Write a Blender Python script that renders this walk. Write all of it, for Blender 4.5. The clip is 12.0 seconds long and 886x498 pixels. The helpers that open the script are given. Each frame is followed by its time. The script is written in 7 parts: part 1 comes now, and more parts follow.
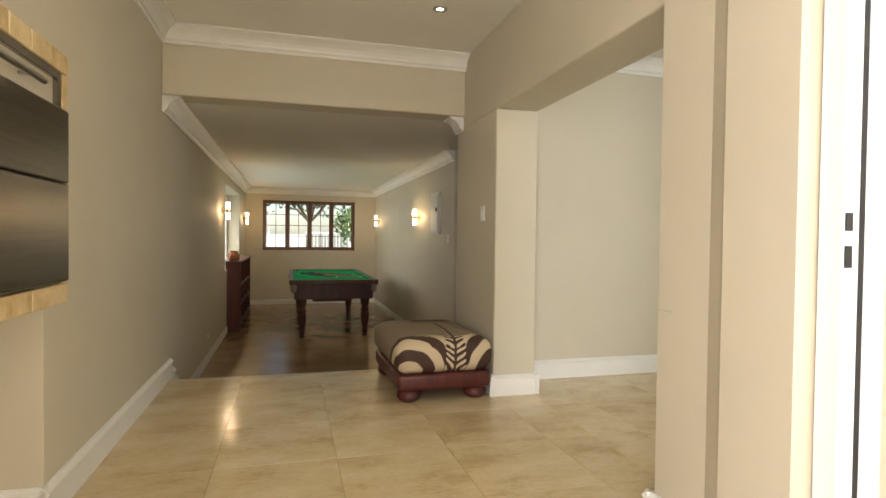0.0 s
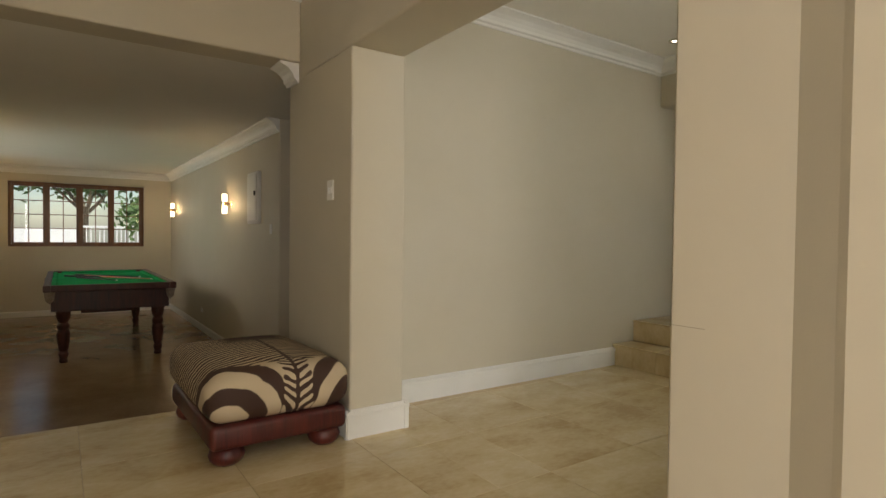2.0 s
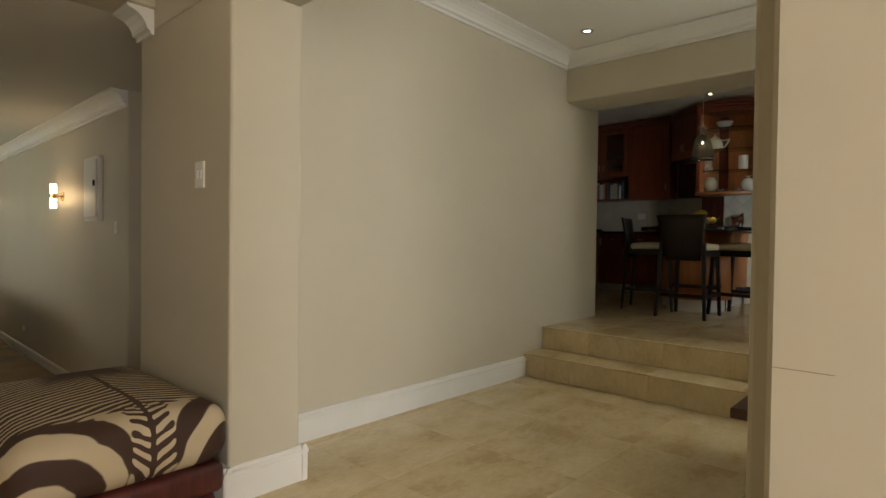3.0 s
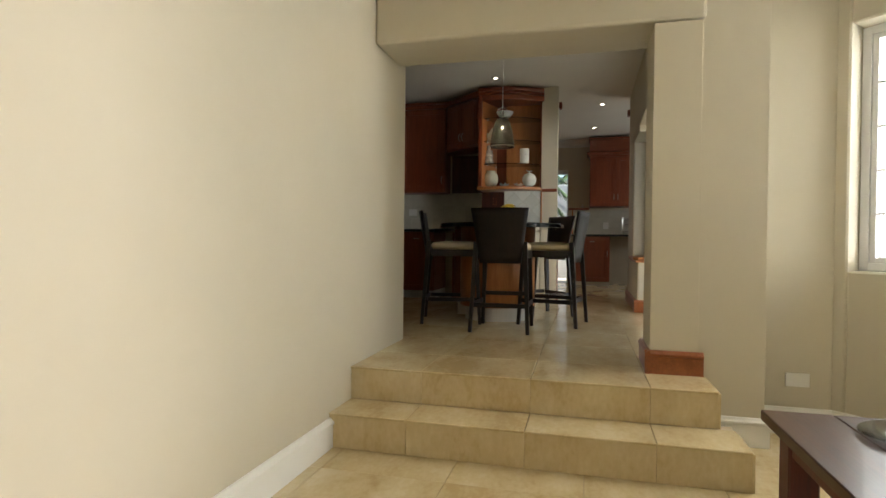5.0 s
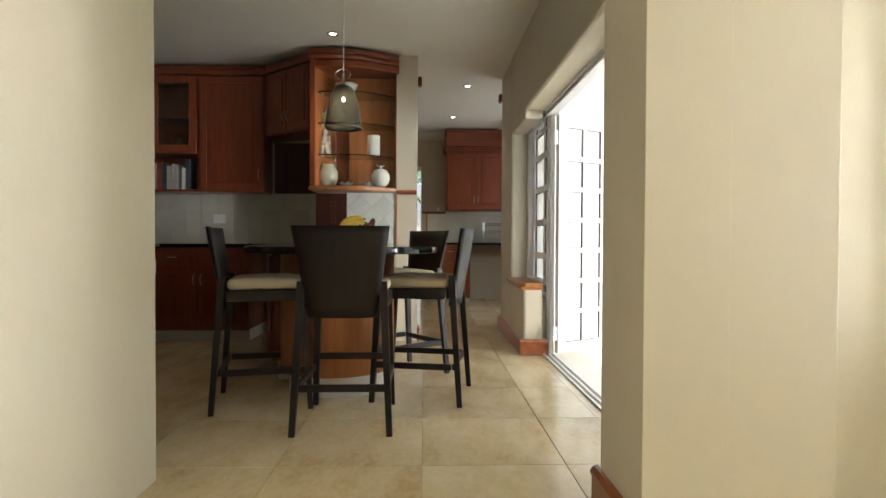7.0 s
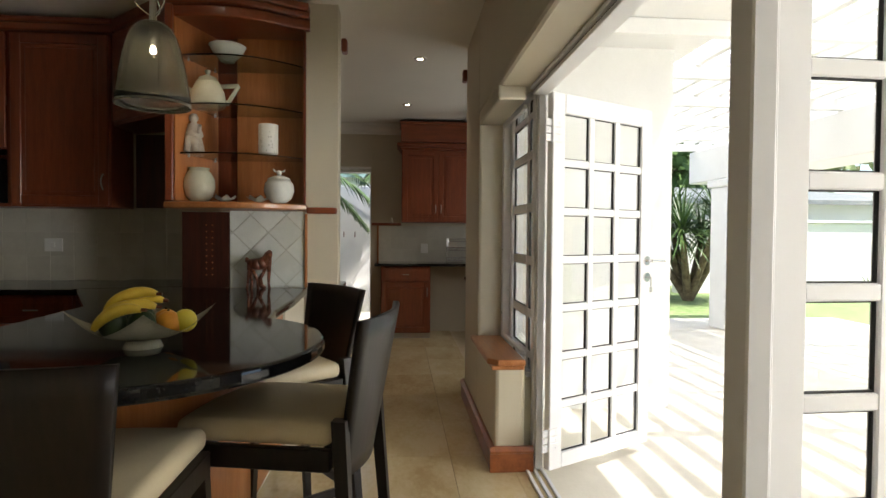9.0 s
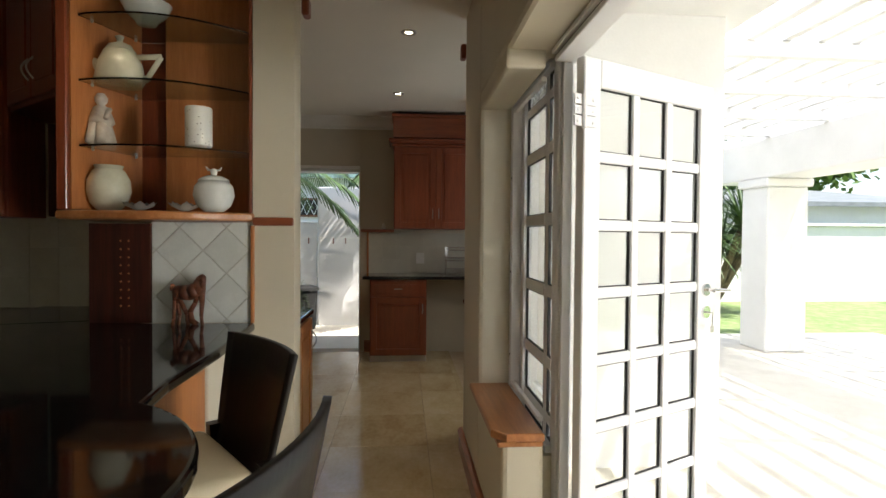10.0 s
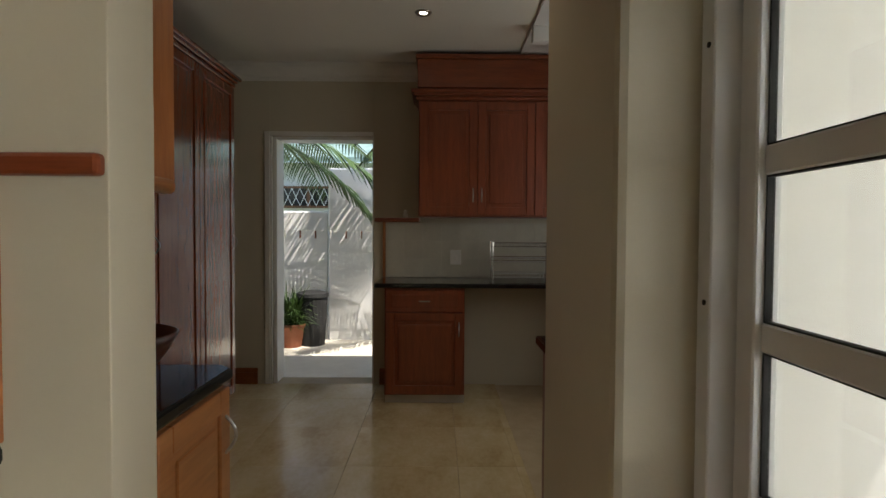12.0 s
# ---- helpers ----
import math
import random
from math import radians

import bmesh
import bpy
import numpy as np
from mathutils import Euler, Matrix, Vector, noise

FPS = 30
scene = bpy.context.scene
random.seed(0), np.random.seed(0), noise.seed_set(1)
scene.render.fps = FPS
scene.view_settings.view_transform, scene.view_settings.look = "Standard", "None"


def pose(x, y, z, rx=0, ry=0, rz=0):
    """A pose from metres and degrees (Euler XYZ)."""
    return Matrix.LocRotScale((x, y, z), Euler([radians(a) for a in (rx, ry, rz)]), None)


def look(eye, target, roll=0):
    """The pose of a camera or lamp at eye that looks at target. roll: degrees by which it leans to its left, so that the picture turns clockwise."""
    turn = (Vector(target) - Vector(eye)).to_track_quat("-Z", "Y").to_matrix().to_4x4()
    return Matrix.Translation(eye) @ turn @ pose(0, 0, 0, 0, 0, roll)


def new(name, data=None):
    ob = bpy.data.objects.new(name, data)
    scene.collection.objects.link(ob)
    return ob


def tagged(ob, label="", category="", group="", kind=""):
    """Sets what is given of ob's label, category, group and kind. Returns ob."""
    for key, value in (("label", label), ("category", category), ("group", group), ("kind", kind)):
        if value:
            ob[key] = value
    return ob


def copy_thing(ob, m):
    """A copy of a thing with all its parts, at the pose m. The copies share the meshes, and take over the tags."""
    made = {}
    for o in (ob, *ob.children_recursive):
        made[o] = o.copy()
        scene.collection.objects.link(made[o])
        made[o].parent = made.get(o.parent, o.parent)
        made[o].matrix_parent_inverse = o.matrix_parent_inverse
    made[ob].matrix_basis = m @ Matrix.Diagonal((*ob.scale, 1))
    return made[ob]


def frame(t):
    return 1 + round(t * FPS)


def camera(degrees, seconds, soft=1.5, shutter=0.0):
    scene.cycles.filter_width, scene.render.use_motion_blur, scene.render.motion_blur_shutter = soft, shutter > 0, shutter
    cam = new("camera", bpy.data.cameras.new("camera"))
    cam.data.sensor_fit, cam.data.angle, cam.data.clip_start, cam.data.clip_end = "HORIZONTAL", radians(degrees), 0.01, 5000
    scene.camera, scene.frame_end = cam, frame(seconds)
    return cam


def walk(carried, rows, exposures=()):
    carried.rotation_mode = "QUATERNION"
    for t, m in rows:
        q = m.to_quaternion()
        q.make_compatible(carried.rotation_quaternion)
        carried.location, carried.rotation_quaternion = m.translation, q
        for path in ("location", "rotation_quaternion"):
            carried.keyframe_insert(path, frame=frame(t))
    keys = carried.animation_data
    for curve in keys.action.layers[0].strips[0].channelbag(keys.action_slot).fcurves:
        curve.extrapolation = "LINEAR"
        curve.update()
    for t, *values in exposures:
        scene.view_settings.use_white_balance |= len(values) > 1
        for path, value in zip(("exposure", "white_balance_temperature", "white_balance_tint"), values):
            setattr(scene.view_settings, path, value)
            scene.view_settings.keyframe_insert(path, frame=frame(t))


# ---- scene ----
cam = camera(77.2, 12.0)
# seconds, eye x y z, yaw, pitch, lean
ROWS = [
    (0, 0.054, -0.261, 1.167, -15.49, -1.12, 0.74),
    (0.5, 0.072, -0.033, 1.153, -19.35, -1.22, 0.67),
    (1, 0.115, 0.251, 1.137, -24.06, -1.25, 0.60),
    (1.5, 0.165, 0.530, 1.119, -29.37, -1.26, 0.68),
    (2, 0.232, 0.834, 1.104, -34.50, -1.27, 0.68),
    (2.5, 0.307, 1.139, 1.086, -40.58, -1.05, 0.84),
    (3, 0.444, 1.427, 1.094, -47.47, -0.94, 0.75),
    (5, 1.540, 2.690, 1.086, -75.67, -0.67, 0.63),
    (5.5, 1.940, 2.874, 1.116, -80.59, -0.73, 0.53),
    (6, 2.352, 2.995, 1.190, -84.34, -0.82, 0.40),
    (6.5, 2.810, 3.015, 1.236, -88.90, -0.88, 0.40),
    (7, 3.278, 2.953, 1.302, -91.93, -0.98, 0.24),
    (9, 4.931, 2.648, 1.584, -94.54, -1.38, 0.43),
    (9.5, 5.295, 2.578, 1.673, -94.27, -1.56, 0.30),
    (10, 5.736, 2.516, 1.668, -94.07, -1.32, 0.43),
    (10.5, 6.177, 2.477, 1.664, -94.12, -1.52, 0.29),
    (11, 6.616, 2.465, 1.648, -93.60, -1.56, 0.32),
    (11.5, 7.018, 2.461, 1.629, -92.38, -1.60, 0.37),
    (12, 7.415, 2.468, 1.620, -90.45, -1.67, 0.33),
]


def eye_pose(x, y, z, yaw, pitch, lean):
    a, b = radians(yaw), radians(pitch)
    ahead = Vector((-math.sin(a) * math.cos(b), math.cos(a) * math.cos(b), math.sin(b)))
    return look((x, y, z), Vector((x, y, z)) + ahead, lean)


# seconds, stops, kelvin, tint
EXPOSURES = [(0.0, 0.5, 6550, 10), (1.0, 0.1, 6650, 10), (2.5, -0.15, 6750, 10), (3.2, 0.0, 6750, 10), (5.0, 1.0, 6500, 10), (5.5, 1.25, 6400, 10), (6.5, 1.85, 6150, 10), (7.0, 1.8, 6200, 10), (9.0, 1.1, 6600, 11), (9.5, 1.1, 6600, 11), (10.5, 1.15, 6550, 11), (11.0, 1.1, 6600, 11), (11.5, 0.85, 6750, 10), (12.0, 0.7, 6750, 10)]
walk(cam, [(t, eye_pose(*row)) for t, *row in ROWS], EXPOSURES)

# ---- world, sun and lamps ----
SUN_ELEVATION, SUN_AZIMUTH = 62.0, 220.0  # azimuth: degrees from +y towards +x
world = bpy.data.worlds.new("world")
scene.world = world
world.use_nodes = True
wn = world.node_tree
sky = wn.nodes.new("ShaderNodeTexSky")
sky.sky_type, sky.sun_disc = "NISHITA", False
sky.sun_elevation, sky.sun_rotation = radians(SUN_ELEVATION), radians(SUN_AZIMUTH)
wn.links.new(sky.outputs[0], wn.nodes["Background"].inputs[0])
wn.nodes["Background"].inputs[1].default_value = 0.15

sun_data = bpy.data.lights.new("sun", "SUN")
sun_data.energy, sun_data.angle, sun_data.color = 5.0, radians(0.53), (1.0, 0.95, 0.88)
sun_ob = new("sun", sun_data)
_e, _a = radians(SUN_ELEVATION), radians(SUN_AZIMUTH)
sun_ob.matrix_world = look((0, 0, 20), Vector((0, 0, 20)) - Vector((math.sin(_a) * math.cos(_e), math.cos(_a) * math.cos(_e), math.sin(_e))))


def area_lamp(name, at, towards, w, h, watts, colour=(1, 1, 1)):
    d = bpy.data.lights.new(name, "AREA")
    d.shape, d.size, d.size_y, d.energy, d.color = "RECTANGLE", w, h, watts, colour
    o = new(name, d)
    o.matrix_world = look(at, towards)
    return o


def point_lamp(name, at, watts, colour=(1, 0.8, 0.55), radius=0.03):
    d = bpy.data.lights.new(name, "POINT")
    d.energy, d.color, d.shadow_soft_size = watts, colour, radius
    o = new(name, d)
    o.location = at
    return o


SKY_TINT = (0.96, 0.98, 0.96)
# daylight in the openings beside the walk, with some added fill lamps
area_lamp("daylight_hall_door", (1.75, 0.0, 1.15), (-1, 0.6, 0.9), 1.6, 2.0, 26, (1.0, 0.96, 0.95))
# added fill for the hall pillar, in a made-up opening nobody sees
area_lamp("hall_west_fill", (-0.905, -1.9, 1.2), (1.0, -1.9, 1.2), 1.5, 2.0, 150, (1.0, 0.965, 1.0))
# added fill for the lounge, in front of the closed south wall
area_lamp("lounge_south_fill", (3.4, -2.95, 1.3), (3.3, 3.0, 1.0), 2.6, 2.2, 190, (0.95, 0.97, 0.99))
area_lamp("daylight_bay_window", (4.82, 0.64, 1.65), (2.3, 3.16, 1.3), 1.2, 1.3, 22, SKY_TINT)
# added lamp below the roof boards, stands in for sky light into the kitchen
area_lamp("patio_roof_fill", (6.9, 1.25, 2.86), (6.9, 3.4, 0.6), 2.6, 0.9, 3, SKY_TINT)
# added fill for the dim kitchen end, set in an invented window
area_lamp("scullery_fill", (10.2, 0.80, 1.9), (10.2, 3.0, 1.9), 1.15, 0.95, 4, SKY_TINT)
area_lamp("daylight_side_window", (-1.5, 9.98, 1.3), (0.5, 9.98, 0.9), 2.3, 1.25, 25, SKY_TINT)


# ---- materials ----
def node_material(name, rough=0.5, metal=0.0, base=(0.8, 0.8, 0.8)):
    m = bpy.data.materials.new(name)
    m.use_nodes = True
    b = m.node_tree.nodes["Principled BSDF"]
    b.inputs["Roughness"].default_value = rough
    b.inputs["Metallic"].default_value = metal
    b.inputs["Base Color"].default_value = (*base, 1)
    return m, m.node_tree, b


def mottled(name, colours, rough=0.5, scale=3.0, fine=60.0, bump=0.1, metal=0.0, stretch=(1, 1, 1), fine_mix=0.25, rough_var=0.0, coat=0.0, per_piece=0.0):
    """A surface whose colour drifts over two scales, with a fine relief."""
    m, nt, b = node_material(name, rough, metal, colours[0])
    n, l = nt.nodes, nt.links
    tc = n.new("ShaderNodeTexCoord")
    mp = n.new("ShaderNodeMapping")
    mp.inputs["Scale"].default_value = stretch
    l.new(tc.outputs["Object"], mp.inputs["Vector"])
    vec = mp.outputs[0]
    if per_piece:
        oi = n.new("ShaderNodeObjectInfo")
        sh = n.new("ShaderNodeVectorMath")
        sh.operation = "MULTIPLY_ADD"
        sh.inputs[0].default_value = (37.0, 19.0, 11.0)
        l.new(oi.outputs["Random"], sh.inputs[1])
        l.new(vec, sh.inputs[2])
        vec = sh.outputs[0]
    big = n.new("ShaderNodeTexNoise")
    big.inputs["Scale"].default_value, big.inputs["Detail"].default_value, big.inputs["Roughness"].default_value = scale, 6, 0.6
    small = n.new("ShaderNodeTexNoise")
    small.inputs["Scale"].default_value, small.inputs["Detail"].default_value = fine, 4
    l.new(vec, big.inputs["Vector"])
    l.new(vec, small.inputs["Vector"])
    ramp = n.new("ShaderNodeValToRGB")
    e = ramp.color_ramp.elements
    e[0].position, e[1].position = 0.32, 0.68
    e[0].color, e[1].color = (*colours[0], 1), (*colours[-1], 1)
    for i, c in enumerate(colours[1:-1]):
        x = e.new(0.32 + 0.36 * (i + 1) / (len(colours) - 1))
        x.color = (*c, 1)
    mix = n.new("ShaderNodeMath")
    mix.operation = "MULTIPLY_ADD"
    mix.inputs[1].default_value = fine_mix
    l.new(small.outputs["Fac"], mix.inputs[0])
    sub = n.new("ShaderNodeMath")
    sub.operation = "SUBTRACT"
    sub.inputs[1].default_value = fine_mix * 0.5
    l.new(big.outputs["Fac"], sub.inputs[0])
    l.new(sub.outputs[0], mix.inputs[2])
    last = mix.outputs[0]
    if per_piece:
        a = n.new("ShaderNodeMath")
        a.operation = "MULTIPLY_ADD"
        a.inputs[1].default_value = per_piece
        l.new(oi.outputs["Random"], a.inputs[0])
        s2 = n.new("ShaderNodeMath")
        s2.operation = "SUBTRACT"
        s2.inputs[1].default_value = per_piece * 0.5
        l.new(last, s2.inputs[0])
        l.new(s2.outputs[0], a.inputs[2])
        last = a.outputs[0]
    l.new(last, ramp.inputs[0])
    l.new(ramp.outputs[0], b.inputs["Base Color"])
    if rough_var:
        r = n.new("ShaderNodeMath")
        r.operation = "MULTIPLY_ADD"
        r.inputs[1].default_value, r.inputs[2].default_value = rough_var, rough - rough_var * 0.5
        l.new(big.outputs["Fac"], r.inputs[0])
        l.new(r.outputs[0], b.inputs["Roughness"])
    if bump:
        bp = n.new("ShaderNodeBump")
        bp.inputs["Strength"].default_value, bp.inputs["Distance"].default_value = bump, 0.004
        l.new(small.outputs["Fac"], bp.inputs["Height"])
        l.new(bp.outputs[0], b.inputs["Normal"])
    if coat:
        b.inputs["Coat Weight"].default_value = coat
        b.inputs["Coat Roughness"].default_value = 0.12
    return m


def wood(name, dark, light, rough=0.35, axis=2, scale=1.0, coat=0.3):
    st = [9.0 * scale] * 3
    st[axis] = 0.8 * scale
    return mottled(name, [dark, tuple((a + b) / 2 for a, b in zip(dark, light)), light], rough, 1.6, 9, 0.08, stretch=tuple(st), fine_mix=0.5, rough_var=0.15, coat=coat)


def emitting(name, colour, strength):
    m, nt, b = node_material(name, 0.4, 0, colour)
    b.inputs["Emission Color"].default_value = (*colour, 1)
    b.inputs["Emission Strength"].default_value = strength
    return m


def glassy(name, colour=(1, 1, 1), rough=0.0, ior=1.45):
    m, nt, b = node_material(name, rough, 0, colour)
    b.inputs["Transmission Weight"].default_value = 1.0
    b.inputs["IOR"].default_value = ior
    return m


M = {}
M["wall"] = mottled("beige_wall_paint", [(0.55, 0.50, 0.385), (0.585, 0.535, 0.42)], 0.6, 1.2, 140, 0.06, fine_mix=0.1)
M["ceiling"] = mottled("white_ceiling_paint", [(0.78, 0.76, 0.69), (0.82, 0.80, 0.73)], 0.8, 1.0, 120, 0.04, fine_mix=0.1)
M["white"] = mottled("white_trim_paint", [(0.76, 0.75, 0.70), (0.80, 0.79, 0.75)], 0.42, 4, 90, 0.03, fine_mix=0.1)
M["travertine"] = mottled("travertine_tile", [(0.50, 0.375, 0.19), (0.585, 0.465, 0.265), (0.635, 0.52, 0.31), (0.68, 0.575, 0.37)], 0.15, 2.2, 26, 0.02, fine_mix=0.3, rough_var=0.12, per_piece=0.08, stretch=(1, 1.7, 1))
M["grout"] = mottled("tile_grout", [(0.42, 0.33, 0.21), (0.48, 0.39, 0.26)], 0.85, 8, 90, 0.1)
M["snooker_floor"] = mottled("brown_polished_tile", [(0.24, 0.155, 0.08), (0.31, 0.21, 0.12)], 0.22, 2.5, 40, 0.03, rough_var=0.1, per_piece=0.1)
M["cherry"] = wood("red_cherry_wood", (0.165, 0.032, 0.011), (0.235, 0.052, 0.018), 0.32, scale=2.4)
M["cherry_h"] = wood("red_cherry_wood_level", (0.17, 0.036, 0.012), (0.25, 0.06, 0.02), 0.32, axis=1, scale=2.0)
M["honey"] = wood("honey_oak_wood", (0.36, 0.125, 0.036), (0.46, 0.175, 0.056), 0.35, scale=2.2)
M["honey_h"] = wood("honey_oak_wood_level", (0.32, 0.115, 0.035), (0.46, 0.19, 0.065), 0.32, axis=0)
M["espresso"] = wood("dark_espresso_wood", (0.006, 0.004, 0.003), (0.014, 0.008, 0.006), 0.4, coat=0.0)
M["espresso"].node_tree.nodes["Principled BSDF"].inputs["Specular IOR Level"].default_value = 0.3
M["tall_wood"] = wood("glossy_red_cherry", (0.17, 0.034, 0.012), (0.24, 0.055, 0.019), 0.2, scale=2.4, coat=0.5)
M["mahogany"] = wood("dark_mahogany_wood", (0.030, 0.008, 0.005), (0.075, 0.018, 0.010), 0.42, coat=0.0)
M["granite"] = mottled("black_granite", [(0.003, 0.0035, 0.004), (0.006, 0.0065, 0.007), (0.016, 0.017, 0.018)], 0.06, 60, 240, 0.0, fine_mix=0.6)
M["cream"] = mottled("cream_leather", [(0.54, 0.45, 0.29), (0.60, 0.51, 0.34)], 0.5, 6, 200, 0.12)
M["aluminium"] = mottled("white_powder_coat", [(0.74, 0.74, 0.75), (0.78, 0.78, 0.79)], 0.35, 3, 200, 0.02, fine_mix=0.1)
M["steel"] = mottled("brushed_steel", [(0.42, 0.41, 0.39), (0.5, 0.49, 0.47)], 0.28, 2, 30, 0.05, metal=1.0, stretch=(1, 1, 30))
M["chrome"] = mottled("chrome", [(0.7, 0.7, 0.7), (0.75, 0.75, 0.75)], 0.12, 2, 30, 0.0, metal=1.0)
M["glass"] = glassy("clear_glass", (0.97, 0.99, 0.98))
M["shelf_glass"] = glassy("greenish_glass", (0.75, 0.9, 0.85))
M["smoke_glass"] = glassy("smoked_glass", (0.42, 0.42, 0.37), 0.0, 1.35)
M["smoke_glass"].node_tree.nodes["Principled BSDF"].inputs["Transmission Weight"].default_value = 0.94
M["window_wood"] = wood("brown_window_wood", (0.10, 0.04, 0.015), (0.2, 0.08, 0.03), 0.4)
M["felt"] = mottled("green_baize", [(0.008, 0.26, 0.075), (0.012, 0.32, 0.10)], 0.9, 5, 300, 0.1)
M["felt"].node_tree.nodes["Principled BSDF"].inputs["Specular IOR Level"].default_value = 0.05
M["outdoor_white"] = mottled("white_render_wall", [(0.74, 0.74, 0.73), (0.80, 0.80, 0.79)], 0.8, 2, 60, 0.2)
M["grass"] = mottled("lawn_grass", [(0.13, 0.21, 0.06), (0.20, 0.28, 0.10), (0.27, 0.33, 0.15)], 0.9, 6, 120, 0.5)
M["leaf"] = mottled("palm_leaf", [(0.025, 0.06, 0.012), (0.05, 0.10, 0.022), (0.09, 0.14, 0.035)], 0.5, 5, 40, 0.1)
M["rubber"] = mottled("black_rubber", [(0.012, 0.012, 0.012), (0.02, 0.02, 0.02)], 0.7, 10, 100, 0)
M["paving"] = mottled("pale_paving", [(0.68, 0.63, 0.53), (0.78, 0.73, 0.63)], 0.7, 4, 60, 0.2)


# ---- builders ----
def mesh_object(name, bm, material, parent=None, label="", kind="", smooth=False):
    me = bpy.data.meshes.new(name)
    bm.normal_update()
    bm.to_mesh(me)
    bm.free()
    for mat in material if isinstance(material, (list, tuple)) else [material]:
        me.materials.append(mat)
    if smooth:
        me.shade_smooth()
    o = new(name, me)
    if parent is not None:
        o.parent = parent
    return tagged(o, label=label, kind=kind)


part = mesh_object


def thing(name, at, label, category, group="", turn=0.0):
    o = new(name)
    o.empty_display_size = 0.1
    o.matrix_world = pose(*at, 0, 0, turn)
    return tagged(o, label, category, group)


def box(bm, lo, hi, bevel=0.0, m=None, seg=1):
    x0, y0, z0 = lo
    x1, y1, z1 = hi
    t = Matrix.LocRotScale(((x0 + x1) / 2, (y0 + y1) / 2, (z0 + z1) / 2), None, (abs(x1 - x0), abs(y1 - y0), abs(z1 - z0)))
    r = bmesh.ops.create_cube(bm, size=1.0, matrix=t)
    vs = r["verts"]
    if bevel:
        es = list({e for v in vs for e in v.link_edges})
        rb = bmesh.ops.bevel(bm, geom=es, offset=bevel, segments=seg, affect="EDGES", profile=0.5)
        vs = list({v for f in rb["faces"] for v in f.verts})
        seen, stack = set(vs), list(vs)
        while stack:
            for e in stack.pop().link_edges:
                for w in e.verts:
                    if w not in seen:
                        seen.add(w)
                        stack.append(w)
        vs = list(seen)
    if m is not None:
        bmesh.ops.transform(bm, matrix=m, verts=vs)
    return vs


def boxes(*items):
    bm = bmesh.new()
    for it in items:
        box(bm, it[0], it[1], it[2] if len(it) > 2 else 0.0, seg=it[3] if len(it) > 3 else 1)
    return bm


def cyl(bm, a, b, r0, r1=None, n=16, caps=True):
    a, b = Vector(a), Vector(b)
    r1 = r0 if r1 is None else r1
    q = (b - a).to_track_quat("Z", "Y").to_matrix()
    rings = []
    for p, r in ((a, r0), (b, r1)):
        rings.append([bm.verts.new(p + q @ Vector((r * math.cos(2 * math.pi * i / n), r * math.sin(2 * math.pi * i / n), 0))) for i in range(n)])
    for i in range(n):
        bm.faces.new((rings[0][i], rings[0][(i + 1) % n], rings[1][(i + 1) % n], rings[1][i]))
    if caps:
        bm.faces.new(list(reversed(rings[0])))
        bm.faces.new(rings[1])
    return rings


def lathe(bm, profile, at=(0, 0, 0), n=32, m=None, closed=False):
    """Turns a profile of (radius, height) about z."""
    rings = []
    for r, z in profile:
        if r < 1e-5:
            rings.append([bm.verts.new(Vector(at) + Vector((0, 0, z)))])
        else:
            rings.append([bm.verts.new(Vector(at) + Vector((r * math.cos(2 * math.pi * i / n), r * math.sin(2 * math.pi * i / n), z))) for i in range(n)])
    pairs = list(zip(rings, rings[1:]))
    if closed:
        pairs.append((rings[-1], rings[0]))
    for a, b in pairs:
        for i in range(n):
            j = (i + 1) % n
            if len(a) == 1 and len(b) == 1:
                continue
            if len(a) == 1:
                bm.faces.new((a[0], b[j], b[i]))
            elif len(b) == 1:
                bm.faces.new((a[i], a[j], b[0]))
            else:
                bm.faces.new((a[i], a[j], b[j], b[i]))
    vs = [v for r in rings for v in r]
    if m is not None:
        bmesh.ops.transform(bm, matrix=m, verts=vs)
    bmesh.ops.recalc_face_normals(bm, faces=bm.faces)
    return vs


def prism(bm, outline, z0, z1, bevel=0.0, seg=2):
    """An upright slab over an outline of (x, y)."""
    lo = [bm.verts.new((x, y, z0)) for x, y in outline]
    hi = [bm.verts.new((x, y, z1)) for x, y in outline]
    n = len(outline)
    fs = [bm.faces.new(list(reversed(lo))), bm.faces.new(hi)]
    for i in range(n):
        fs.append(bm.faces.new((lo[i], lo[(i + 1) % n], hi[(i + 1) % n], hi[i])))
    bmesh.ops.recalc_face_normals(bm, faces=fs)
    if bevel:
        es = [e for f in fs[:2] for e in f.edges]
        bmesh.ops.bevel(bm, geom=es, offset=bevel, segments=seg, affect="EDGES", profile=0.5)
    return fs


def sweep(bm, section, a, b, out, up=(0, 0, 1)):
    """Draws a section of (outwards, upwards) along the straight line from a to b."""
    a, b, out, up = Vector(a), Vector(b), Vector(out), Vector(up)
    ra = [bm.verts.new(a + out * u + up * v) for u, v in section]
    rb = [bm.verts.new(b + out * u + up * v) for u, v in section]
    n = len(section)
    fs = []
    for i in range(n):
        fs.append(bm.faces.new((ra[i], ra[(i + 1) % n], rb[(i + 1) % n], rb[i])))
    fs += [bm.faces.new(ra), bm.faces.new(list(reversed(rb)))]
    bmesh.ops.recalc_face_normals(bm, faces=fs)


def structure(name, bm, material, label="", smooth=False):
    return mesh_object(name, bm, material, None, label, "structure", smooth)


# ---- levels ----
HALL_Z, KIT_Z, SNK_Z = 0.0, 0.37, -0.36
HALL_TOP, KIT_TOP, SNK_TOP = 2.74, 2.97, 2.23
WX = -0.885


# ---- shell ----
W = M["wall"]


